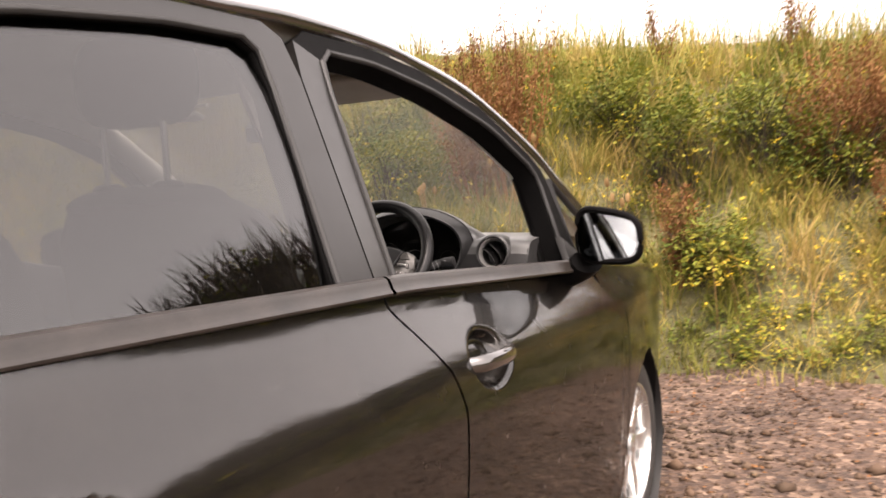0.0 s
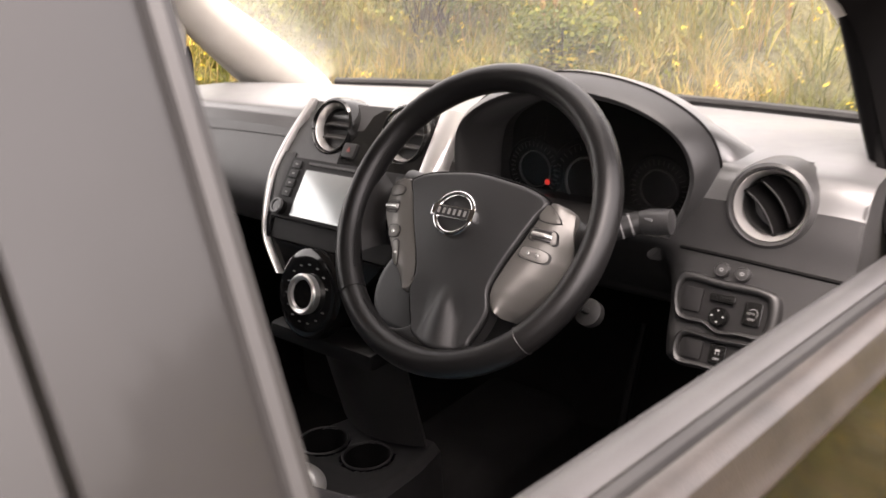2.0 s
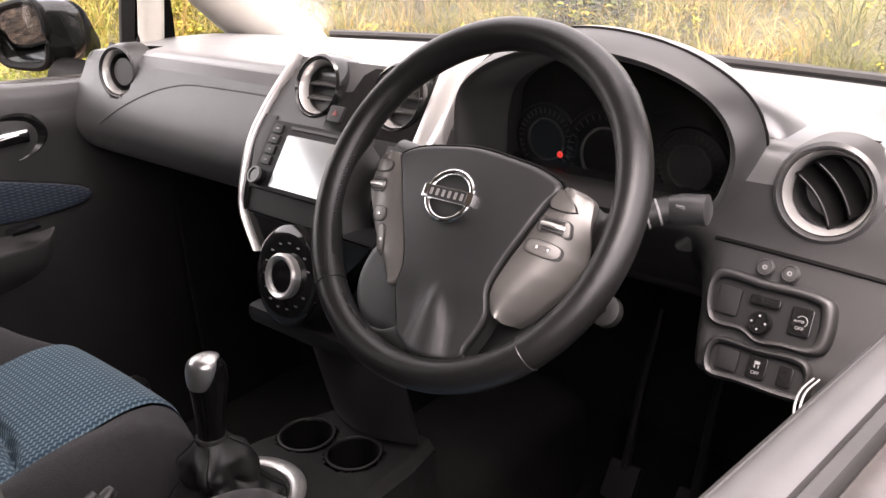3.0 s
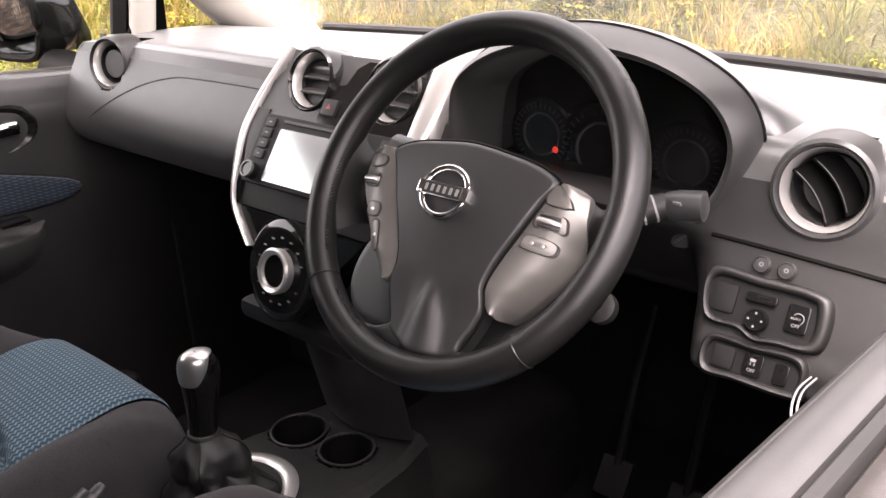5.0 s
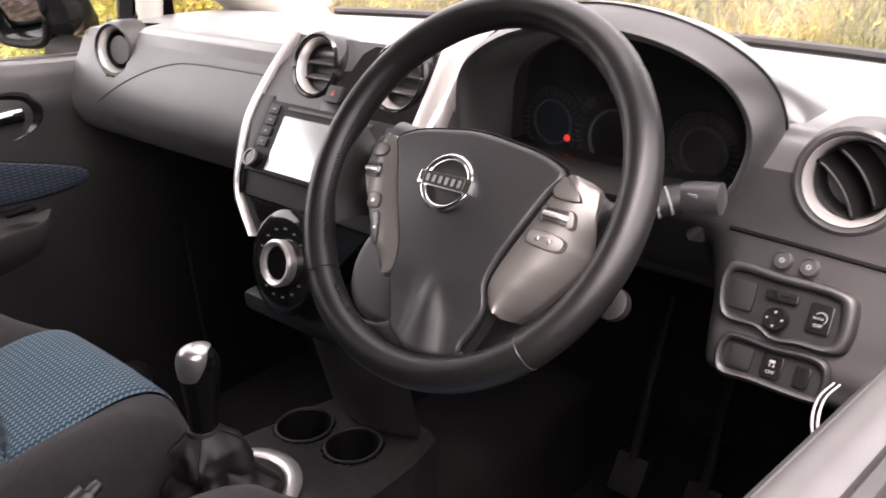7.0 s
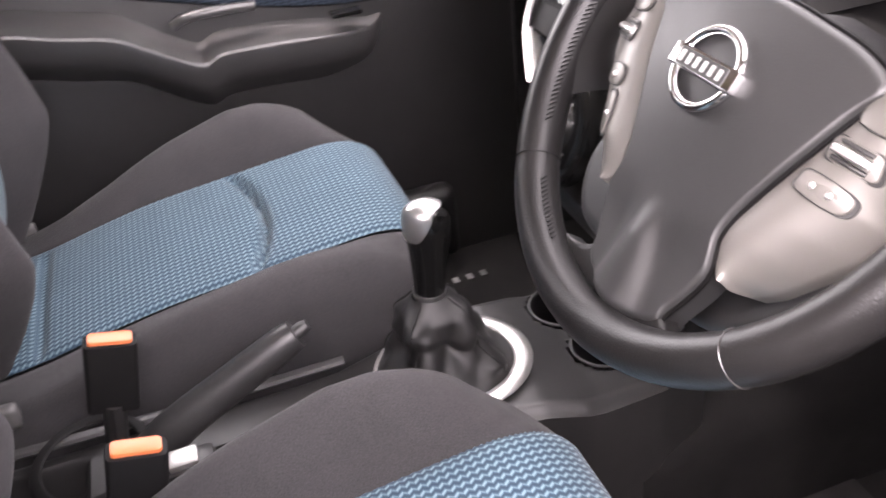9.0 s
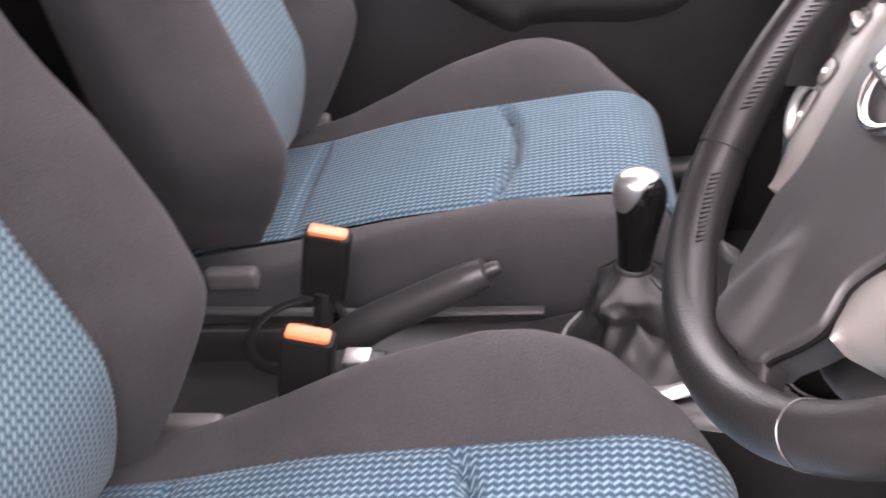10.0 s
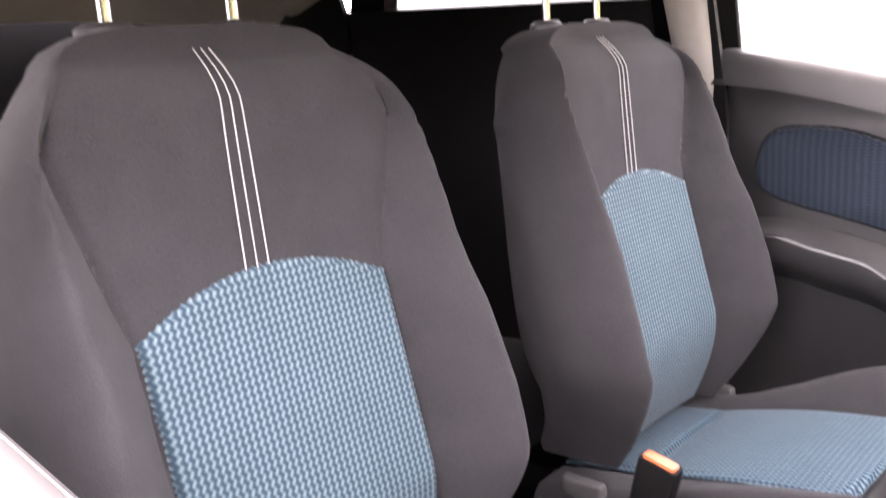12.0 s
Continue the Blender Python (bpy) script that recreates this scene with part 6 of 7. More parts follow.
def round_vent(name, c, r, out, slats=3, pod=True, tilt=20):
    """A round air vent: pod, bright ring, barrel and blades."""
    v = new(name)
    v.parent = DASH
    tagged(v, label="round air vent with bright ring and black blades")
    z = Vector(out).normalized()
    x = Vector((0, 0, 1)).cross(z).normalized()
    y = z.cross(x)
    m = Matrix.Translation(c) @ Matrix((x, y, z)).transposed().to_4x4()
    if pod:
        part("pod", lathe([(r * 1.42, -0.045), (r * 1.36, -0.012), (r * 1.26, 0.004), (r * 1.16, 0.007), (r * 1.08, 0.003), (r * 1.05, -0.03)], m, 48), HOOD if pod == 1 else BLACKGLOSS, v, "dark vent pod")
    part("ring", lathe([(r * 1.06, -0.006), (r * 1.055, 0.001), (r * 1.045, 0.0025), (r * 1.02, 0.001), (r * 0.93, -0.012), (r * 0.885, -0.022), (r * 0.88, -0.034)], m, 48), SILVERPAINT, v, "bright silver ring")
    part("barrel", lathe([(r * 0.875, -0.010), (r * 0.85, -0.05), (0, -0.055)], m, 40), RUBBER, v, "black barrel")
    mm = m @ Matrix.Rotation(radians(tilt), 4, "Z")
    bow = 0.16 * r if tilt else 0.03 * r
    for k in range(slats):
        o = (k - (slats - 1) / 2) * r * 0.55
        hw = math.sqrt(max(0.01, 0.86 ** 2 - (o / r) ** 2)) * r
        bm = grid(lambda a, b: mm @ Vector((hw * (2 * a - 1), o + 0.34 * r * (b - 0.5) + bow * (1 - (2 * a - 1) ** 2), -0.008 - 0.022 * b)), 10, 2, 0.003)
        bl = part("blade", bm, RUBBER_DARK if tilt else RUBBER, v)
        # A paler line along each blade stands for its lit edge.
        rim = [mm @ Vector((hw * (2 * a - 1), o - 0.17 * r + bow * (1 - (2 * a - 1) ** 2), -0.0075)) for a in np.linspace(0.06, 0.94, 14)]
        part("blade_glint", tube(rim, 0.0007, 6), CONSOLE, bl, "thin pale line for the glint on the blade's edge")
    return v


round_vent("driver_vent", (0.642, -0.722, 0.953), 0.0385, (0.05, -1, 0.18), 2, 1, -52)
pv_out = Vector((0.22, -1, 0.18)).normalized()
pv = round_vent("passenger_vent", (-0.617, -0.738, 0.957), 0.0385, pv_out, 0, 1, -80)
pv_x = Vector((0, 0, 1)).cross(pv_out).normalized()
pv_m = Matrix.Translation((-0.617, -0.738, 0.957)) @ Matrix((pv_x, pv_out.cross(pv_x), pv_out)).transposed().to_4x4()
part("vent_disc", lathe([(0.0255, -0.022), (0.0255, -0.013), (0.0245, -0.0115), (0, -0.0105)], pv_m, 32), DASHFACE, pv, "closed round shutter disc")


def binnacle():
    top = new("instrument_binnacle")
    top.parent = DASH
    tagged(top, label="hooded instrument binnacle behind the steering wheel")
    # lip outline in (x, z), seen from the driver
    lip = [(0.498, 0.868), (0.522, 0.897), (0.543, 0.934), (0.553, 0.976), (0.541, 1.011), (0.510, 1.037), (0.455, 1.058), (0.38, 1.067), (0.315, 1.062), (0.255, 1.043), (0.212, 1.013), (0.198, 0.975), (0.196, 0.90)]
    sm = [(q.x, q.y) for q in smooth_path([(a, b, 0) for a, b in lip], 5)]
    cx, cz = 0.37, 0.96
    def hood(u, v):
        a, b = sm[int(round(u * (len(sm) - 1)))]
        prof = [(-0.022, 0.11), (-0.012, 0.045), (-0.007, 0.018), (-0.004, 0.006), (-0.001, 0.001), (0.004, 0.0), (0.012, 0.012), (0.019, 0.042), (0.0195, 0.055), (0.016, 0.080), (0.006, 0.115), (-0.012, 0.155), (-0.040, 0.205), (-0.080, 0.28)]
        i = int(round(v * 13))
        off, dy = prof[i]
        d = Vector((a - cx, 0, b - cz))
        d.normalize()
        sink = -0.10 * ease(0.05, 0.30, dy) if i > 7 else 0
        return Vector((a + off * d.x, -0.735 + dy - 0.02 * (b - cz), b + off * d.z + sink))
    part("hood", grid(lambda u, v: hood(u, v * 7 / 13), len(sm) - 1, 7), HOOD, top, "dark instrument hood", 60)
    # Past its seam the hood takes the pad's paler, lit tone.
    part("hood_back", grid(lambda u, v: hood(u, (7 + 6 * v) / 13), len(sm) - 1, 6), DASH_LIT, top, "back of the hood running into the pad", 60)
    # the pad sweeping up to the hood beside the driver vent
    n_s = 34
    def shoulder(u, v):
        k = int(round(u * n_s))
        a, b = sm[k]
        d = Vector((a - cx, 0, b - cz))
        d.normalize()
        p0 = hood(k / (len(sm) - 1), 7 / 13) + Vector((0, 0.003, 0))
        x1 = min(0.600, a + 0.060 * max(0.0, d.x) + 0.010)
        zt = min(b - 0.004, 0.984)
        sec = dash_section(x1)[3:9]
        yt = float(np.interp(zt, [z for y, z in reversed(sec)], [y for y, z in reversed(sec)])) + 0.002
        yt += 1.7 * max(0.0, b - 0.988)
        p1 = Vector((x1, yt, zt))
        return p0.lerp(p1, v) + Vector((0.0, 0.0, 0.007 * math.sin(math.pi * v) * max(0.0, d.z)))
    part("hood_shoulder", grid(shoulder, n_s, 8), DASH_LIT, top, "soft dark pad sweeping up to the hood", 60)
    # a joint line where the hood meets the pad
    line = [hood(k / 55, 7 / 13) + Vector((0, -0.0008, 0)) for k in range(2, 54)]
    part("hood_seam", tube(line, 0.0019, 6), RUBBER_DARK, top, "dark joint line round the hood")
    inset = [(cx + 0.90 * (p - cx), cz + 0.86 * (q - cz)) for p, q in sm]
    part("cluster_floor", plate(inset, 0.004, lambda u, v, d: Vector((u, -0.625 - d, v)), 0), DEEP, top, "black instrument face")
    for dx, dz, r in ((0.262, 0.930, 0.046), (0.352, 0.920, 0.062), (0.462, 0.925, 0.046)):
        m = Matrix.Translation((dx, -0.632, dz)) @ Matrix.Rotation(math.pi / 2, 4, "X")
        part("dial", lathe([(0, 0.0), (r * 0.90, 0.0), (r * 0.92, 0.004), (r, 0.004), (r * 1.04, 0.0)], m, 48), DEEP, top, "dark instrument dial")
        if r > 0.05:
            part("telltale", lathe([(0.0045, 0.006), (0.0035, 0.008), (0, 0.008)], Matrix.Translation((0.286, -0.632, 0.914)) @ Matrix.Rotation(math.pi / 2, 4, "X"), 12), TELLTALE, top, "small lit red warning light")
        part("dial_ring", lathe([(r * 0.56, 0.001), (r * 0.57, 0.005), (r * 0.60, 0.005), (r * 0.61, 0.001)], m, 48), HINGE if r > 0.05 else SATINGREY, top, "thin dial ring")
        bm = bmesh.new()
        for k in range(25):
            a = radians(-40 + 260 * k / 24)
            sub = box((0, 0, 0), (0.0012, 0.007, 0.001), 0)
            bmesh.ops.transform(sub, matrix=m @ Matrix.Rotation(a - math.pi / 2, 4, "Z") @ Matrix.Translation((0, r * 0.82, 0.0045)), verts=sub.verts)
            me = bpy.data.meshes.new("tmp")
            sub.to_mesh(me)
            sub.free()
            bm.from_mesh(me)
            bpy.data.meshes.remove(me)
        part("scale_marks", bm, SATINGREY, top)
    lens = part("lens", plate([(cx + 0.88 * (p - cx), cz + 0.84 * (q - cz)) for p, q in sm], 0.002, lambda u, v, d: Vector((u, -0.662 + 0.12 * (v - 0.88) - d, v)), 0), LENS, top, "clear instrument lens")
    lens.visible_shadow = False


binnacle()


def centre_stack():
    top = new("centre_stack")
    top.parent = DASH
    tagged(top, label="glossy black centre stack with silver edges")
    left = [(-0.142, 0.197), (-0.160, 0.145), (-0.171, 0.095), (-0.172, 0.050), (-0.153, -0.010), (-0.124, -0.060), (-0.072, -0.118), (-0.03, -0.170)]
    body = smooth_path([(u, v, 0) for u, v in left], 4)
    def cut(lo, hi):
        xs = lambda v: float(np.interp(v, [q.y for q in reversed(body)], [q.x for q in reversed(body)]))
        rows = [(xs(v), v) for v in np.linspace(hi, lo, 12)]
        return rows + [(-u, v) for u, v in reversed(rows)]
    part("stack_body", plate(cut(-0.0495, 0.098), 0.05, lambda u, v, d: on_stack(u, v, d - 0.052), 0.003), DEEP, top, "black stack face")
    border = [(u, v) for u, v in cut(-0.0495, 0.098) if u < 0]
    part("stack_border", plate(border + [(-0.1425, v) for u, v in reversed(border)], 0.003, lambda u, v, d: on_stack(u, v, d - 0.0015), 0.0008), STACKGREY, top, "satin grey border of the stack")
    part("stack_chin", plate(cut(-0.168, -0.0515), 0.05, lambda u, v, d: on_chin(u, v + 0.0515, d - 0.052), 0.003), BLACKGLOSS, top, "gloss black lower stack face")
    def vent_panel(a, b):
        v = 0.088 + 0.108 * b
        w = 0.168 - 0.026 * ease(0.10, 0.19, v)
        u = w * (2 * a - 1)
        d = -0.001
        for cu in (-0.074, 0.086):
            if math.hypot(u - cu, v - 0.150) < 0.0405:
                d = -0.06
        return on_stack(u, v, d)
    def gloss(a, b):
        u = -0.040 + 0.172 * a
        top_v = float(np.interp(u, [-0.040, -0.030, -0.008, 0.002, 0.020, 0.132], [0.138, 0.1485, 0.1515, 0.178, 0.190, 0.190]))
        v = 0.089 + (top_v - 0.089) * b
        d = 0.0012
        for cu in (-0.074, 0.086):
            if math.hypot(u - cu, v - 0.150) < 0.0405:
                d = -0.061
        return on_stack(u, v, d)
    part("gloss_panel", grid(gloss, 90, 44), BLACKGLOSS, top, "gloss black panel between the vents")
    part("vent_panel", grid(vent_panel, 120, 44), DASHFACE, top, "soft dark panel round the centre vents")
    for sx in (1, -1):
        def strip(a, b, sx=sx):
            q = body[int(round(a * (len(body) - 6)))]
            w = 0.013 - 0.005 * a
            edge = abs(q.x) + 0.012
            if sx > 0:
                v = 0.197 - 0.147 * a
                q = Vector((0, v, 0))
                edge = float(np.interp(v, [0.05, 0.085, 0.174, 0.20], [0.153, 0.159, 0.172, 0.177]))
                w = edge - 0.136
            prof = [(-0.3, -0.03), (-0.22, 0.000), (0.0, 0.006), (0.7, 0.0075), (0.92, 0.005), (0.95, -0.012)]
            o, d = prof[int(round(b * 5))]
            return on_stack(sx * (edge - w * o), q.y, d) if q.y > -0.0515 else on_chin(sx * (edge - w * o), q.y + 0.0515, d)
        part("silver_edge", grid(strip, len(body) - 6, 5), SILVERPAINT, top, "bright silver edge strip", 60)
    # head unit
    o = on_stack
    part("faceplate", plate(rounded(0.274, 0.106, 0.006, cx=-0.004, cy=0.037), 0.006, lambda u, v, d: o(u, v, d), 0.002), DEEP, top, "black audio faceplate")
    part("screen", plate(rounded(0.156, 0.080, 0.003, cx=-0.016, cy=0.030), 0.002, lambda u, v, d: o(u, v, d + 0.007), 0.0005), SCREEN, top, "pale reflecting touch screen")
    for sx in (-1, 1):
        for k in range(4):
            part("audio_button", plate(rounded(0.020, 0.0135, 0.002, cx=sx * 0.117 - 0.004, cy=0.077 - 0.0165 * k), 0.004, lambda u, v, d: o(u, v, d + 0.005), 0.001), PLASTIC, top, "small black audio button")
            part("button_mark", plate(rounded(0.006, 0.002, 0.0005, cx=sx * 0.117 - 0.004, cy=0.077 - 0.0165 * k), 0.0008, lambda u, v, d: o(u, v, d + 0.0088), 0), WHITEMARK, top)
        m = frame_m(o(sx * 0.116 - 0.004, 0.000, 0.006))
        part("audio_knob", lathe([(0.0125, 0), (0.0125, 0.012), (0.0105, 0.0145), (0.0098, 0.013), (0.0, 0.0135)], m, 28), BLACKGLOSS, top, "black audio knob")
        part("knob_ring", lathe([(0.0127, 0.0105), (0.0127, 0.0148), (0.0100, 0.0150), (0.0100, 0.0135)], m, 28), SATINGREY, top, "satin knob ring")
    part("disc_slot", plate(rounded(0.17, 0.004, 0.0015, cx=-0.01, cy=0.082), 0.002, lambda u, v, d: o(u, v, d + 0.0055), 0), RUBBER, top)
    # hazard switch
    part("hazard_switch", plate(rounded(0.028, 0.024, 0.003, cx=-0.020, cy=0.115), 0.006, lambda u, v, d: o(u, v, d), 0.0015), PLASTIC, top, "square hazard switch")
    part("hazard_mark", plate([(-0.020, 0.120), (-0.0245, 0.112), (-0.0155, 0.112)], 0.001, lambda u, v, d: o(u, v, d + 0.006), 0), REDMARK, top, "small red triangle")
    # climate control: a round panel with a ringed dial on the steeper chin
    cc = on_chin(-0.010, -0.070, 0.0)
    m = Matrix.Translation(cc) @ Matrix((Vector((1, 0, 0)), C_UP, C_OUT)).transposed().to_4x4()
    part("climate_panel", lathe([(0.072, -0.01), (0.071, 0.006), (0.066, 0.010), (0.055, 0.011), (0.0, 0.011)], m, 56), BLACKGLOSS, top, "round gloss black climate panel")
    part("dial_ring", lathe([(0.031, 0.010), (0.032, 0.022), (0.029, 0.025), (0.024, 0.023), (0.022, 0.016)], m, 48), SILVERPAINT, top, "silver climate dial ring")
    part("dial_glass", lathe([(0.0235, 0.016), (0.022, 0.019), (0, 0.019)], m, 40), BLACKGLOSS, top, "dark climate display")
    for k in range(14):
        a = radians(20 + 24 * k)
        rr = 0.046
        part("climate_mark", plate(rounded(0.006, 0.0022, 0.0006), 0.0006, lambda u, v, d, a=a: cc + Vector((1, 0, 0)) * (u + rr * math.cos(a)) + C_UP * (v + rr * math.sin(a)) + C_OUT * (d + 0.0112), 0), WHITEMARK, top)
    part("lower_shelf", box((0.0, -0.80, 0.665), (0.24, 0.14, 0.03), 0.012), PLASTIC, top, "dark lower shelf")


centre_stack()
for sx in (-1, 1):
    round_vent("centre_vent", on_stack(sx * 0.080 + 0.006, 0.150, 0.006), 0.0375, S_OUT * 0.7 + Vector((0, -1, 0.2)), 2, 2, 0)


def switch_bank():
    top = new("switch_bank")
    top.parent = DASH
    tagged(top, label="small switches on the driver fascia")
    n = Vector((0, -0.89, 0.45)).normalized()
    up = Vector((0, 0.45, 0.89)).normalized()
    p0 = Vector((0.602, -0.767, 0.845))
    def o(u, v, d):
        return p0 + Vector((u, 0, 0)) + up * v + n * d
    def bezel(outer, inner):
        """A raised frame with a rounded brow round a sunken field."""
        po, pi = smooth_loop(outer, 6), smooth_loop(inner, 6)
        def at(k, s):
            i = int(round(k * len(po))) % len(po)
            w, d = ((-0.10, -0.008), (0.0, 0.001), (0.18, 0.0045), (0.45, 0.0062), (0.75, 0.0050), (1.0, 0.0022), (1.0, -0.004))[int(round(s * 6))]
            return o(po[i][0] + (pi[i][0] - po[i][0]) * w, po[i][1] + (pi[i][1] - po[i][1]) * w, d)
        fr = part("switch_frame", grid(at, len(po), 6, 0, True), FASCIA, top, "raised dark switch frame", 60)
        part("switch_field", plate(pi, 0.002, lambda u, v, d: o(u, v, d - 0.0035), 0), DEEP, fr, "sunken black field")
    bezel([(-0.046, 0.0236), (0.005, 0.0245), (0.055, 0.0235), (0.074, 0.012), (0.0725, -0.031), (0.034, -0.036), (0.012, -0.0385), (-0.007, -0.031), (-0.041, -0.0265)], [(-0.040, 0.0145), (0.005, 0.0150), (0.050, 0.0145), (0.0615, 0.006), (0.0605, -0.0255), (0.032, -0.0300), (0.012, -0.0325), (-0.004, -0.0255), (-0.036, -0.0215)])
    bezel([(-0.031, -0.0425), (0.015, -0.0415), (0.062, -0.041), (0.068, -0.075), (0.054, -0.0815), (0.004, -0.0805), (-0.031, -0.079)], [(-0.025, -0.0480), (0.015, -0.0475), (0.056, -0.0475), (0.061, -0.070), (0.050, -0.0745), (0.004, -0.0735), (-0.025, -0.0725)])
    for bu, bv in ((0.0007, 0.0361), (0.0250, 0.0354)):
        m = Matrix.Translation(o(bu, bv, 0.001)) @ Matrix((Vector((1, 0, 0)), up, n)).transposed().to_4x4()
        part("round_button", lathe([(0.0086, -0.004), (0.0086, 0.0015), (0.0074, 0.0028), (0.0068, 0.0018), (0.0, 0.0022)], m, 24), DASHFACE, top, "small round dark button")
        part("button_mark", lathe([(0.0024, 0.0022), (0.0024, 0.0026), (0.0012, 0.0026), (0.0012, 0.0022)], m, 16), WHITEMARK, top)
    m = Matrix.Translation(o(0.0101, -0.0175, 0.001)) @ Matrix((Vector((1, 0, 0)), up, n)).transposed().to_4x4()
    part("mirror_joystick", lathe([(0.0112, -0.004), (0.0112, 0.004), (0.0100, 0.0065), (0.0075, 0.0060), (0, 0.0068)], m, 28), BLACKGLOSS, top, "round mirror joystick")
    for k in range(4):
        a = math.pi / 2 * k
        part("joystick_mark", lathe([(0.0012, 0.007), (0, 0.0074)], m @ Matrix.Translation((0.0066 * math.cos(a), 0.0066 * math.sin(a), 0)), 8), WHITEMARK, top)
    part("rocker", plate(rounded(0.030, 0.009, 0.003, cx=0.010, cy=0.0040), 0.005, lambda u, v, d: o(u, v, d - 0.001), 0.001), BLACKGLOSS, top, "mirror selector")
    for u0, v0, w, h in ((0.0460, -0.0065, 0.021, 0.027), (-0.0260, -0.0040, 0.023, 0.028), (-0.0120, -0.0605, 0.022, 0.022), (0.0175, -0.0600, 0.019, 0.022), (0.0450, -0.0610, 0.014, 0.020)):
        part("switch", plate(rounded(w, h, 0.003, cx=u0, cy=v0), 0.003, lambda u, v, d: o(u, v, d - 0.0014), 0.001), BLACKGLOSS if u0 > 0 else DEEP, top, "square switch")
    for word, size, u0, v0 in (("OFF", 0.0046, 0.0460, -0.0145), ("AUTO", 0.0034, 0.0445, -0.0075), ("OFF", 0.0046, 0.0175, -0.0670)):
        cu = bpy.data.curves.new("switch_text", "FONT")
        cu.body = word
        cu.size = size
        cu.align_x = "CENTER"
        cu.extrude = 0.0002
        t = new("lettering", cu)
        t.matrix_world = Matrix.Translation(o(u0, v0, 0.0020)) @ Matrix((Vector((1, 0, 0)), up, n)).transposed().to_4x4()
        dg = bpy.context.evaluated_depsgraph_get()
        me = bpy.data.meshes.new_from_object(t.evaluated_get(dg))
        mw = t.matrix_world.copy()
        bpy.data.objects.remove(t)
        ob = new("lettering", me)
        me.materials.append(WHITEMARK)
        ob.matrix_world = mw
        ob.parent = top
        if v0 < -0.05:
            part("switch_symbol", plate(rounded(0.0055, 0.0030, 0.0012, cx=u0, cy=v0 + 0.0115), 0.0005, lambda u, v, d: o(u, v, d + 0.0016), 0), WHITEMARK, top)
            for du in (-0.0018, 0.0018):
                part("switch_symbol", plate(rounded(0.0010, 0.0030, 0.0004, cx=u0 + du, cy=v0 + 0.0078), 0.0005, lambda u, v, d: o(u, v, d + 0.0016), 0), WHITEMARK, top)
        elif word == "AUTO":
            turn = [o(0.0470 + 0.0052 * math.cos(w), -0.0060 + 0.0052 * math.sin(w), 0.0018) for w in np.linspace(-0.9, 2.6, 14)]
            part("switch_symbol", tube(turn, 0.0004, 5), WHITEMARK, top)


switch_bank()

# ---- centre console ----


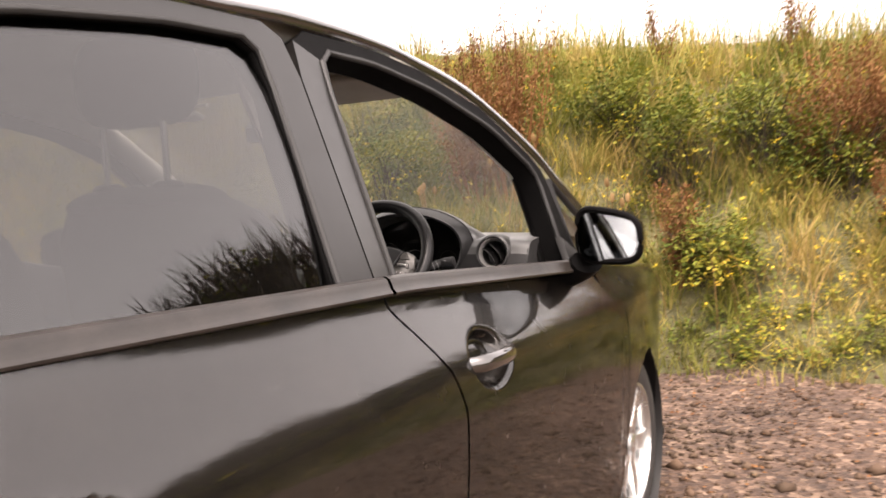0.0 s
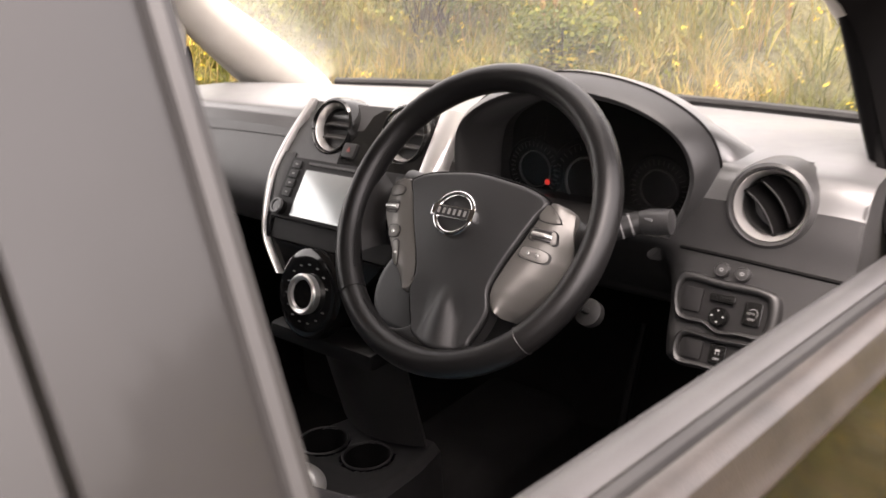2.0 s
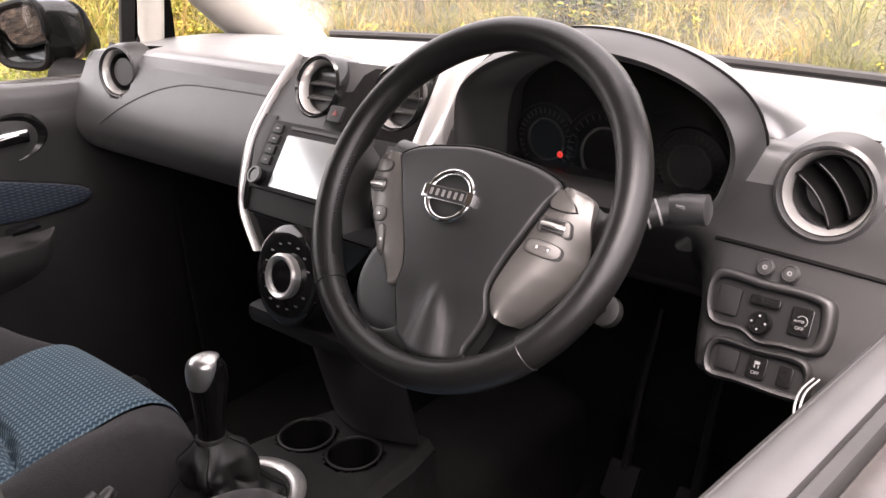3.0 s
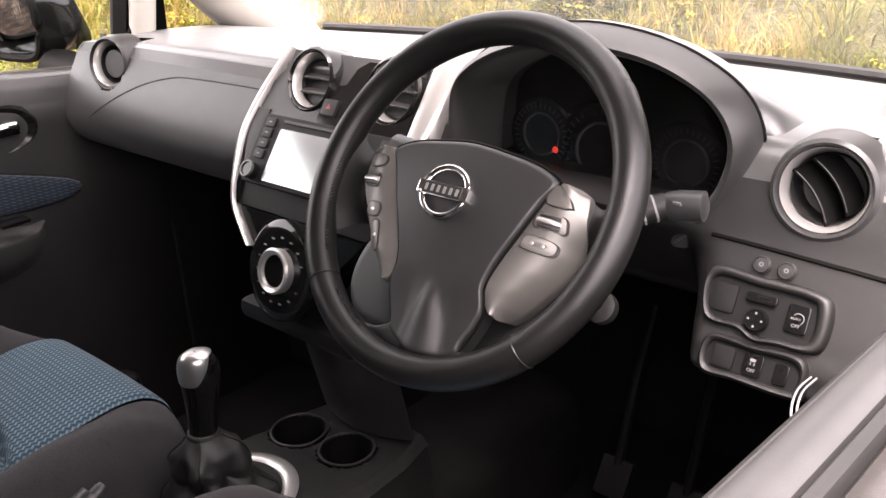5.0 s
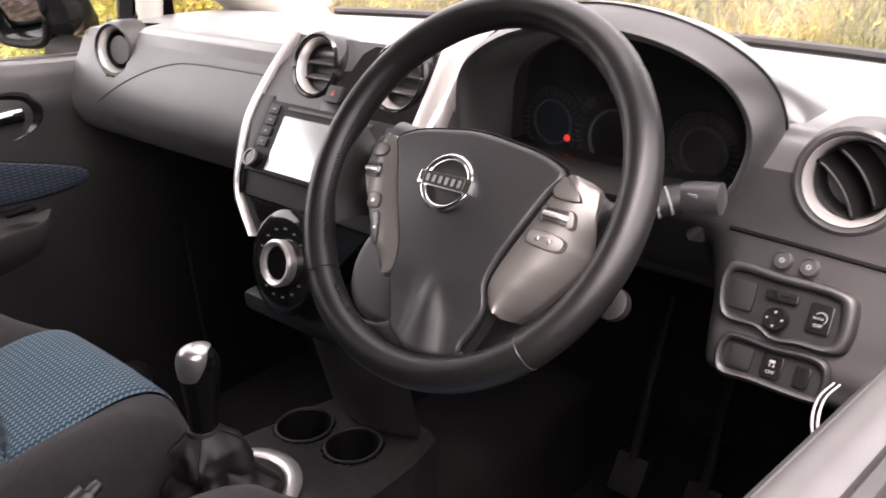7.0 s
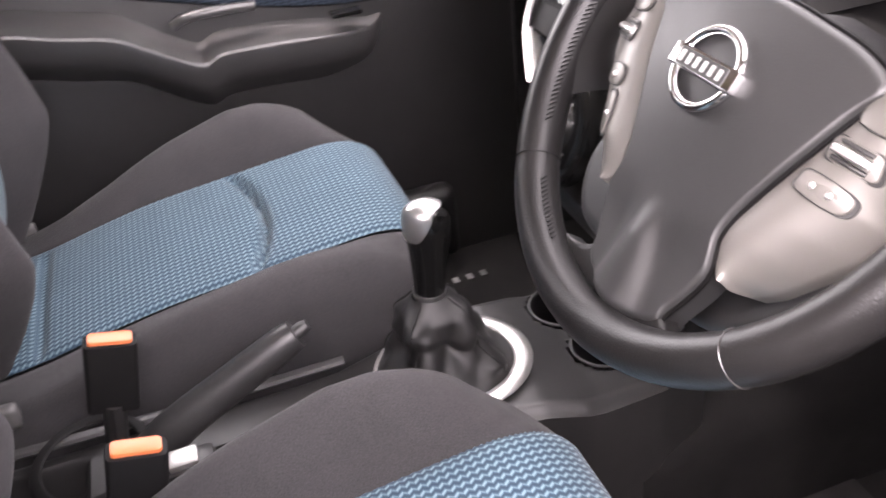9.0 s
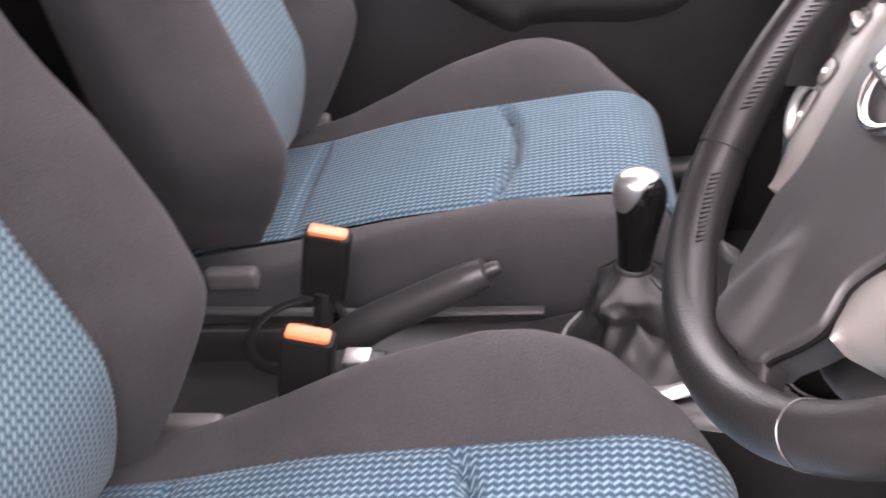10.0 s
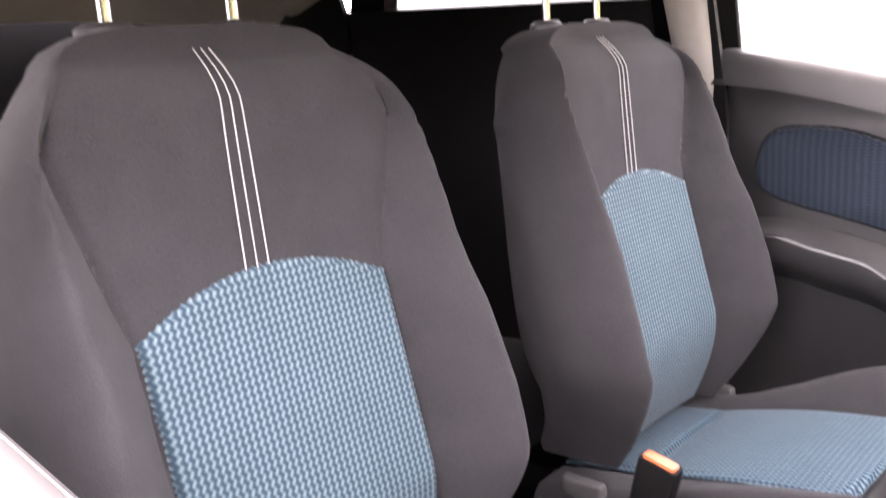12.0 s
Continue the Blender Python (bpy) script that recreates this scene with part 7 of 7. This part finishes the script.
def console():
    top = thing("centre_console", "dark plastic centre console with cup holders", "console")
    # upper surface with two round holes and a round gaiter opening
    def edge(y):
        return float(np.interp(y, [-1.75, -1.45, -1.20, -1.02, -0.90, -0.80, -0.73], [0.105, 0.105, 0.095, 0.105, 0.124, 0.116, 0.098]))
    def zt(y):
        return float(np.interp(y, [-1.75, -1.4, -1.15, -1.02, -0.95, -0.88, -0.78, -0.72], [0.445, 0.445, 0.45, 0.479, 0.478, 0.463, 0.458, 0.455]))
    holes = [(-0.043, -0.846, 0.044), (0.051, -0.834, 0.042)]
    cx0 = 0.022
    nx, ny = 64, 150
    y0, y1 = -1.75, -0.73
    bm = bmesh.new()
    vs = {}
    def vert(i, j):
        if (i, j) not in vs:
            y = y0 + (y1 - y0) * j / ny
            x = cx0 + edge(y) * (2 * i / nx - 1)
            z = zt(y) - 0.012 * ease(0.85, 1.0, abs(2 * i / nx - 1))
            for hx, hy, hr in holes:
                r = math.hypot(x - hx, y - hy)
                if r < hr:
                    z -= 0.10 * ease(hr, hr - 0.0035, r)
            # slot for the handbrake and a tray behind it
            if abs(x - 0.03) < 0.032 and -1.42 < y < -1.16:
                z -= 0.05 * ease(0.032, 0.026, abs(x - 0.03))
            if abs(x - 0.02) < 0.075 and -1.70 < y < -1.46:
                z -= 0.05 * ease(0.075, 0.066, abs(x - 0.02)) * ease(-1.46, -1.475, y)
            vs[i, j] = bm.verts.new((x, y, z))
        return vs[i, j]
    for i in range(nx):
        for j in range(ny):
            bm.faces.new((vert(i, j), vert(i + 1, j), vert(i + 1, j + 1), vert(i, j + 1)))
    # side walls
    for i, s in ((0, -1), (nx, 1)):
        low = [bm.verts.new((vert(i, j).co.x, vert(i, j).co.y, 0.20)) for j in range(ny + 1)]
        for j in range(ny):
            bm.faces.new((vert(i, j), vert(i, j + 1), low[j + 1], low[j]))
    part("console_body", bm, CONSOLE, top, "dark grained console with two cup holders", 45)
    for hx, hy, hr in holes:
        rim = [Vector((hx + (hr - 0.001) * math.cos(q), hy + (hr - 0.001) * math.sin(q), zt(hy) + 0.0045)) for q in np.linspace(0, 2 * math.pi, 48, endpoint=False)]
        part("cup_rim", tube(rim, 0.0022, 8, 0.8, closed=True), CONSOLE, top, "smooth cup holder rim")
        part("cup_liner", lathe([(hr - 0.004, 0.0), (hr - 0.006, -0.07), (0, -0.072)], Matrix.Translation((hx, hy, zt(hy) + 0.002)), 40), DEEP, top, "black cup holder well")
    # front riser up to the stack
    def riser(u, v):
        s = 2 * u - 1
        z = 0.47 + 0.22 * v
        w = 0.098 + 0.004 * v
        return Vector((cx0 * (1 - v) + s * w, -0.765 - 0.03 * v - 0.03 * (1 - s * s), z))
    part("riser", grid(riser, 20, 8, 0.01), CONSOLE, top, "dark riser below the stack")
    # bright ring round the gaiter
    loop = []
    for k in range(64):
        a = 2 * math.pi * k / 64
        loop.append(Vector((0.022 + 0.078 * math.cos(a), -1.022 + 0.086 * math.sin(a), 0.485)))
    part("gaiter_ring", tube(loop, 0.0115, 10, 0.35, closed=True), SILVERPAINT, top, "bright silver ring round the gaiter")
    for sx in (-1, 1):
        part("side_rail", tube([Vector((cx0 + sx * 0.10, -1.62, 0.462)), Vector((cx0 + sx * 0.094, -1.35, 0.458)), Vector((cx0 + sx * 0.090, -1.14, 0.462))], 0.0075, 8, 0.7), SATINGREY, top, "raised satin edge of the console")
    hold = [Vector((-0.024 + 0.068 * math.cos(a), -1.450 + 0.062 * math.sin(a), 0.466)) for a in np.linspace(0, 2 * math.pi, 32, endpoint=False)]
    part("tray_ring", tube(hold, 0.007, 8, 0.5, closed=True), DEEP, top, "round rear cup holder rim")
    part("switch_stand", box((0.090, -1.339, 0.492), (0.038, 0.064, 0.072), 0.008), CONSOLE, top, "small switch stand")
    part("heater_switch", box((0.090, -1.339, 0.531), (0.026, 0.030, 0.008), 0.003), SILVERPAINT, top, "small grey switch")
    return top


console()


def gear_lever():
    top = thing("gear_lever", "gear lever with silver-topped knob and black gaiter", "gear lever")
    base = Vector((0.018, -1.032, 0.486))
    neck = Vector((0.012, -1.037, 0.588))
    # gaiter: folds between an oval and the neck
    def sleeve(u, v):
        a = 2 * math.pi * u
        k = v
        r = float(np.interp(k, [0, 0.12, 0.28, 0.40, 0.50, 0.62, 0.80, 0.92, 1.0], [0.078, 0.073, 0.066, 0.054, 0.046, 0.049, 0.041, 0.027, 0.0195]))
        h = float(np.interp(k, [0, 0.12, 0.28, 0.42, 0.6, 0.8, 1.0], [0.0, 0.005, 0.020, 0.038, 0.060, 0.082, 0.102]))
        mid = math.sin(math.pi * min(1.0, k * 1.05))
        square = 1 - 0.14 * math.cos(4 * a) * ease(0.0, 0.3, k) * ease(1.0, 0.7, k)
        crease = 1 - 0.16 * mid * abs(math.sin(2.5 * a + 3.2 * k)) ** 3 - 0.10 * mid * abs(math.sin(4 * a - 5 * k + 1)) ** 4
        sag = 0.008 * mid * math.sin(3 * a + 6 * k)
        c = base.lerp(neck, h / 0.102)
        return Vector((c.x + r * square * crease * math.cos(a), c.y + r * 1.08 * square * crease * math.sin(a), c.z + sag))
    part("gaiter", grid(sleeve, 96, 36, 0, True), GAITER, top, "black folded leatherette gaiter", 70)
    for k in range(4):
        a = math.pi / 4 + k * math.pi / 2
        part("gaiter_seam", tube([sleeve(a / (2 * math.pi), v) + Vector((0, 0, 0.001)) for v in np.linspace(0.05, 0.98, 14)], 0.0016, 5), GAITER, top)
    part("collar", lathe([(0.0175, -0.004), (0.0195, 0.0), (0.0195, 0.006), (0.0165, 0.009)], Matrix.Translation(neck), 28), SATINGREY, top, "satin collar ring")
    up = [(0.0, 0.0, 0.0185, 0.0185), (0.02, 0.001, 0.0185, 0.019), (0.045, 0.002, 0.0198, 0.0215), (0.07, 0.003, 0.0222, 0.0245), (0.09, 0.003, 0.0235, 0.027), (0.104, 0.002, 0.0225, 0.026), (0.114, 0.0, 0.018, 0.021), (0.119, -0.002, 0.010, 0.012), (0.120, -0.002, 0.001, 0.001)]
    sm = smooth_path([(a, b, 0) for a, b, _, _ in up], 3)
    wid = smooth_path([(c * 1.00, d * 0.98, 0) for _, _, c, d in up], 3)
    def knob(u, v):
        i = int(round(v * (len(sm) - 1)))
        a = 2 * math.pi * u
        h, oy = sm[i].x, sm[i].y
        return neck + Vector((0.10 * h + wid[i].x * math.cos(a), oy + 0.02 * h + wid[i].y * math.sin(a), 1.02 * h))
    part("knob_grip", grid(knob, 32, len(sm) - 1, 0, True), BLACKGLOSS, top, "gloss black grip", 70)
    def cap(u, v):
        a = 2 * math.pi * u
        front = 0.5 + 0.5 * math.sin(a)
        t0 = 0.42 + 0.34 * ease(0.12, 0.75, front)
        f = (t0 + (1 - t0) * v) * (len(sm) - 1)
        i = min(len(sm) - 2, int(f))
        w = wid[i].lerp(wid[i + 1], f - i) * 1.045
        q = sm[i].lerp(sm[i + 1], f - i)
        lip = 1.0 if v > 0.02 else 0.95
        return neck + Vector((0.10 * q.x + w.x * lip * math.cos(a), q.y + 0.02 * q.x + w.y * lip * math.sin(a), q.x * 1.04 + 0.002))
    part("knob_cap", grid(cap, 40, 20, 0, True), KNOBCAP, top, "satin silver knob cap", 70)


gear_lever()


def handbrake():
    top = thing("handbrake", "dark grey handbrake lever with push button", "handbrake")
    pts = [Vector((0.033, -1.400, 0.475)), Vector((0.032, -1.345, 0.522)), Vector((0.030, -1.28, 0.556)), Vector((0.027, -1.225, 0.582)), Vector((0.025, -1.195, 0.596))]
    sm = smooth_path(pts, 5)
    rad = [float(np.interp(k / (len(sm) - 1), [0, 0.3, 0.6, 0.85, 1.0], [0.026, 0.022, 0.0200, 0.0190, 0.0165])) for k in range(len(sm))]
    part("grip", tube(sm, rad, 16, 1.05), CONSOLE, top, "dark grey moulded grip", 60)
    d = (pts[-1] - pts[-2]).normalized()
    part("button", tube([pts[-1], pts[-1] + d * 0.010, pts[-1] + d * 0.016], [0.0085, 0.0085, 0.006], 14), CONSOLE, top, "small push button")
    for k in (0.35, 0.62):
        q = sm[int(k * (len(sm) - 1))]
        part("mould_line", tube([q + Vector((0, 0, 0.0165)), q + d * 0.05 + Vector((0.002, 0, 0.0155))], 0.0012, 5), CONSOLE, top)


handbrake()


def buckle(c, lean):
    top = thing("seat_belt_buckle", "black seat belt buckle with an orange release button", "seat belt buckle", "buckles")
    m = Matrix.Translation(c) @ Matrix.Rotation(radians(lean), 4, "Y") @ Matrix.Rotation(radians(-14), 4, "X")
    def pl(u, v, d):
        return m @ Vector((u, v, d - 0.092))
    part("housing", plate(rounded(0.028, 0.056, 0.007), 0.090, pl, 0.004), DEEP, top, "black plastic housing")
    part("release_button", plate(rounded(0.020, 0.046, 0.005), 0.006, lambda u, v, d: m @ Vector((u, v, d - 0.004)), 0.002), ORANGE, top, "orange release button")
    part("stem", tube([m @ Vector((0, 0, -0.085)), m @ Vector((0, 0.004, -0.25))], [0.019, 0.017], 12, 0.7), RUBBER, top, "black stem")


buckle((-0.037, -1.385, 0.613), 0)
buckle((0.140, -1.366, 0.610), 0)


def interior_mirror():
    top = thing("interior_mirror", "black rear-view mirror hung on the windscreen", "mirror")
    c = Vector((-0.092, -0.70, 1.335))
    part("shell", box(c, (0.145, 0.035, 0.058), 0.016, 4, Euler((radians(5), 0, radians(22)))), RUBBER, top, "black mirror shell")
    part("mirror_glass", box(c + Vector((0.0065, -0.0165, -0.004)), (0.128, 0.003, 0.044), 0.001, 1, Euler((radians(5), 0, radians(22)))), MIRROR, top, "mirror glass")
    part("arm", tube([c + Vector((0, 0.01, 0.02)), c + Vector((0, 0.05, 0.06)), c + Vector((0, 0.09, 0.075))], 0.011, 10), RUBBER, top)


interior_mirror()


def sun_visor(cx, mat):
    top = thing("sun_visor", "folded sun visor under the roof lining", "sun visor", "sun visors")
    part("panel", box((cx, -0.96, 1.405), (0.36, 0.17, 0.018), 0.008, 3, Euler((radians(-14), 0, 0))), mat, top, "fabric-covered visor panel")
    part("rod", tube([(cx - 0.18, -0.89, 1.42), (cx + 0.2, -0.89, 1.42)], 0.006, 8), mat, top)


sun_visor(0.36, LINER)
sun_visor(-0.36, LINER)


def floor_mat():
    top = thing("floor_mat", "black floor mat with pale lettering, under the passenger's feet", "floor mat")
    part("mat", box((-0.40, -0.80, 0.137), (0.50, 0.66, 0.010), 0.004), CARPET, top, "black carpet mat")
    for k in range(4):
        part("mat_mark", box((-0.585, -0.855 + 0.030 * k, 0.1435), (0.016, 0.012, 0.002), 0.0), WHITEMARK, top)


floor_mat()
dm = thing("floor_mat", "dark grey carpet mat in the driver footwell", "floor mat")
part("mat", box((0.37, -0.80, 0.137), (0.46, 0.66, 0.010), 0.004), MAT, dm, "dark grey carpet mat")
part("edge_binding", tube([(0.15, -1.12, 0.141), (0.59, -1.12, 0.141), (0.59, -0.48, 0.141)], 0.005, 6), RUBBER, dm)
for px in (0.27, 0.40):
    pd = thing("pedal", "black foot pedal below the driver dashboard", "pedal", "pedals")
    part("pad", box((px, -0.42, 0.26), (0.06, 0.02, 0.07), 0.006, 2, Euler((radians(-35), 0, 0))), DEEP, pd)
    part("lever", tube([(px, -0.41, 0.28), (px, -0.36, 0.42), (px, -0.30, 0.55)], 0.009, 8), DEEP, pd)
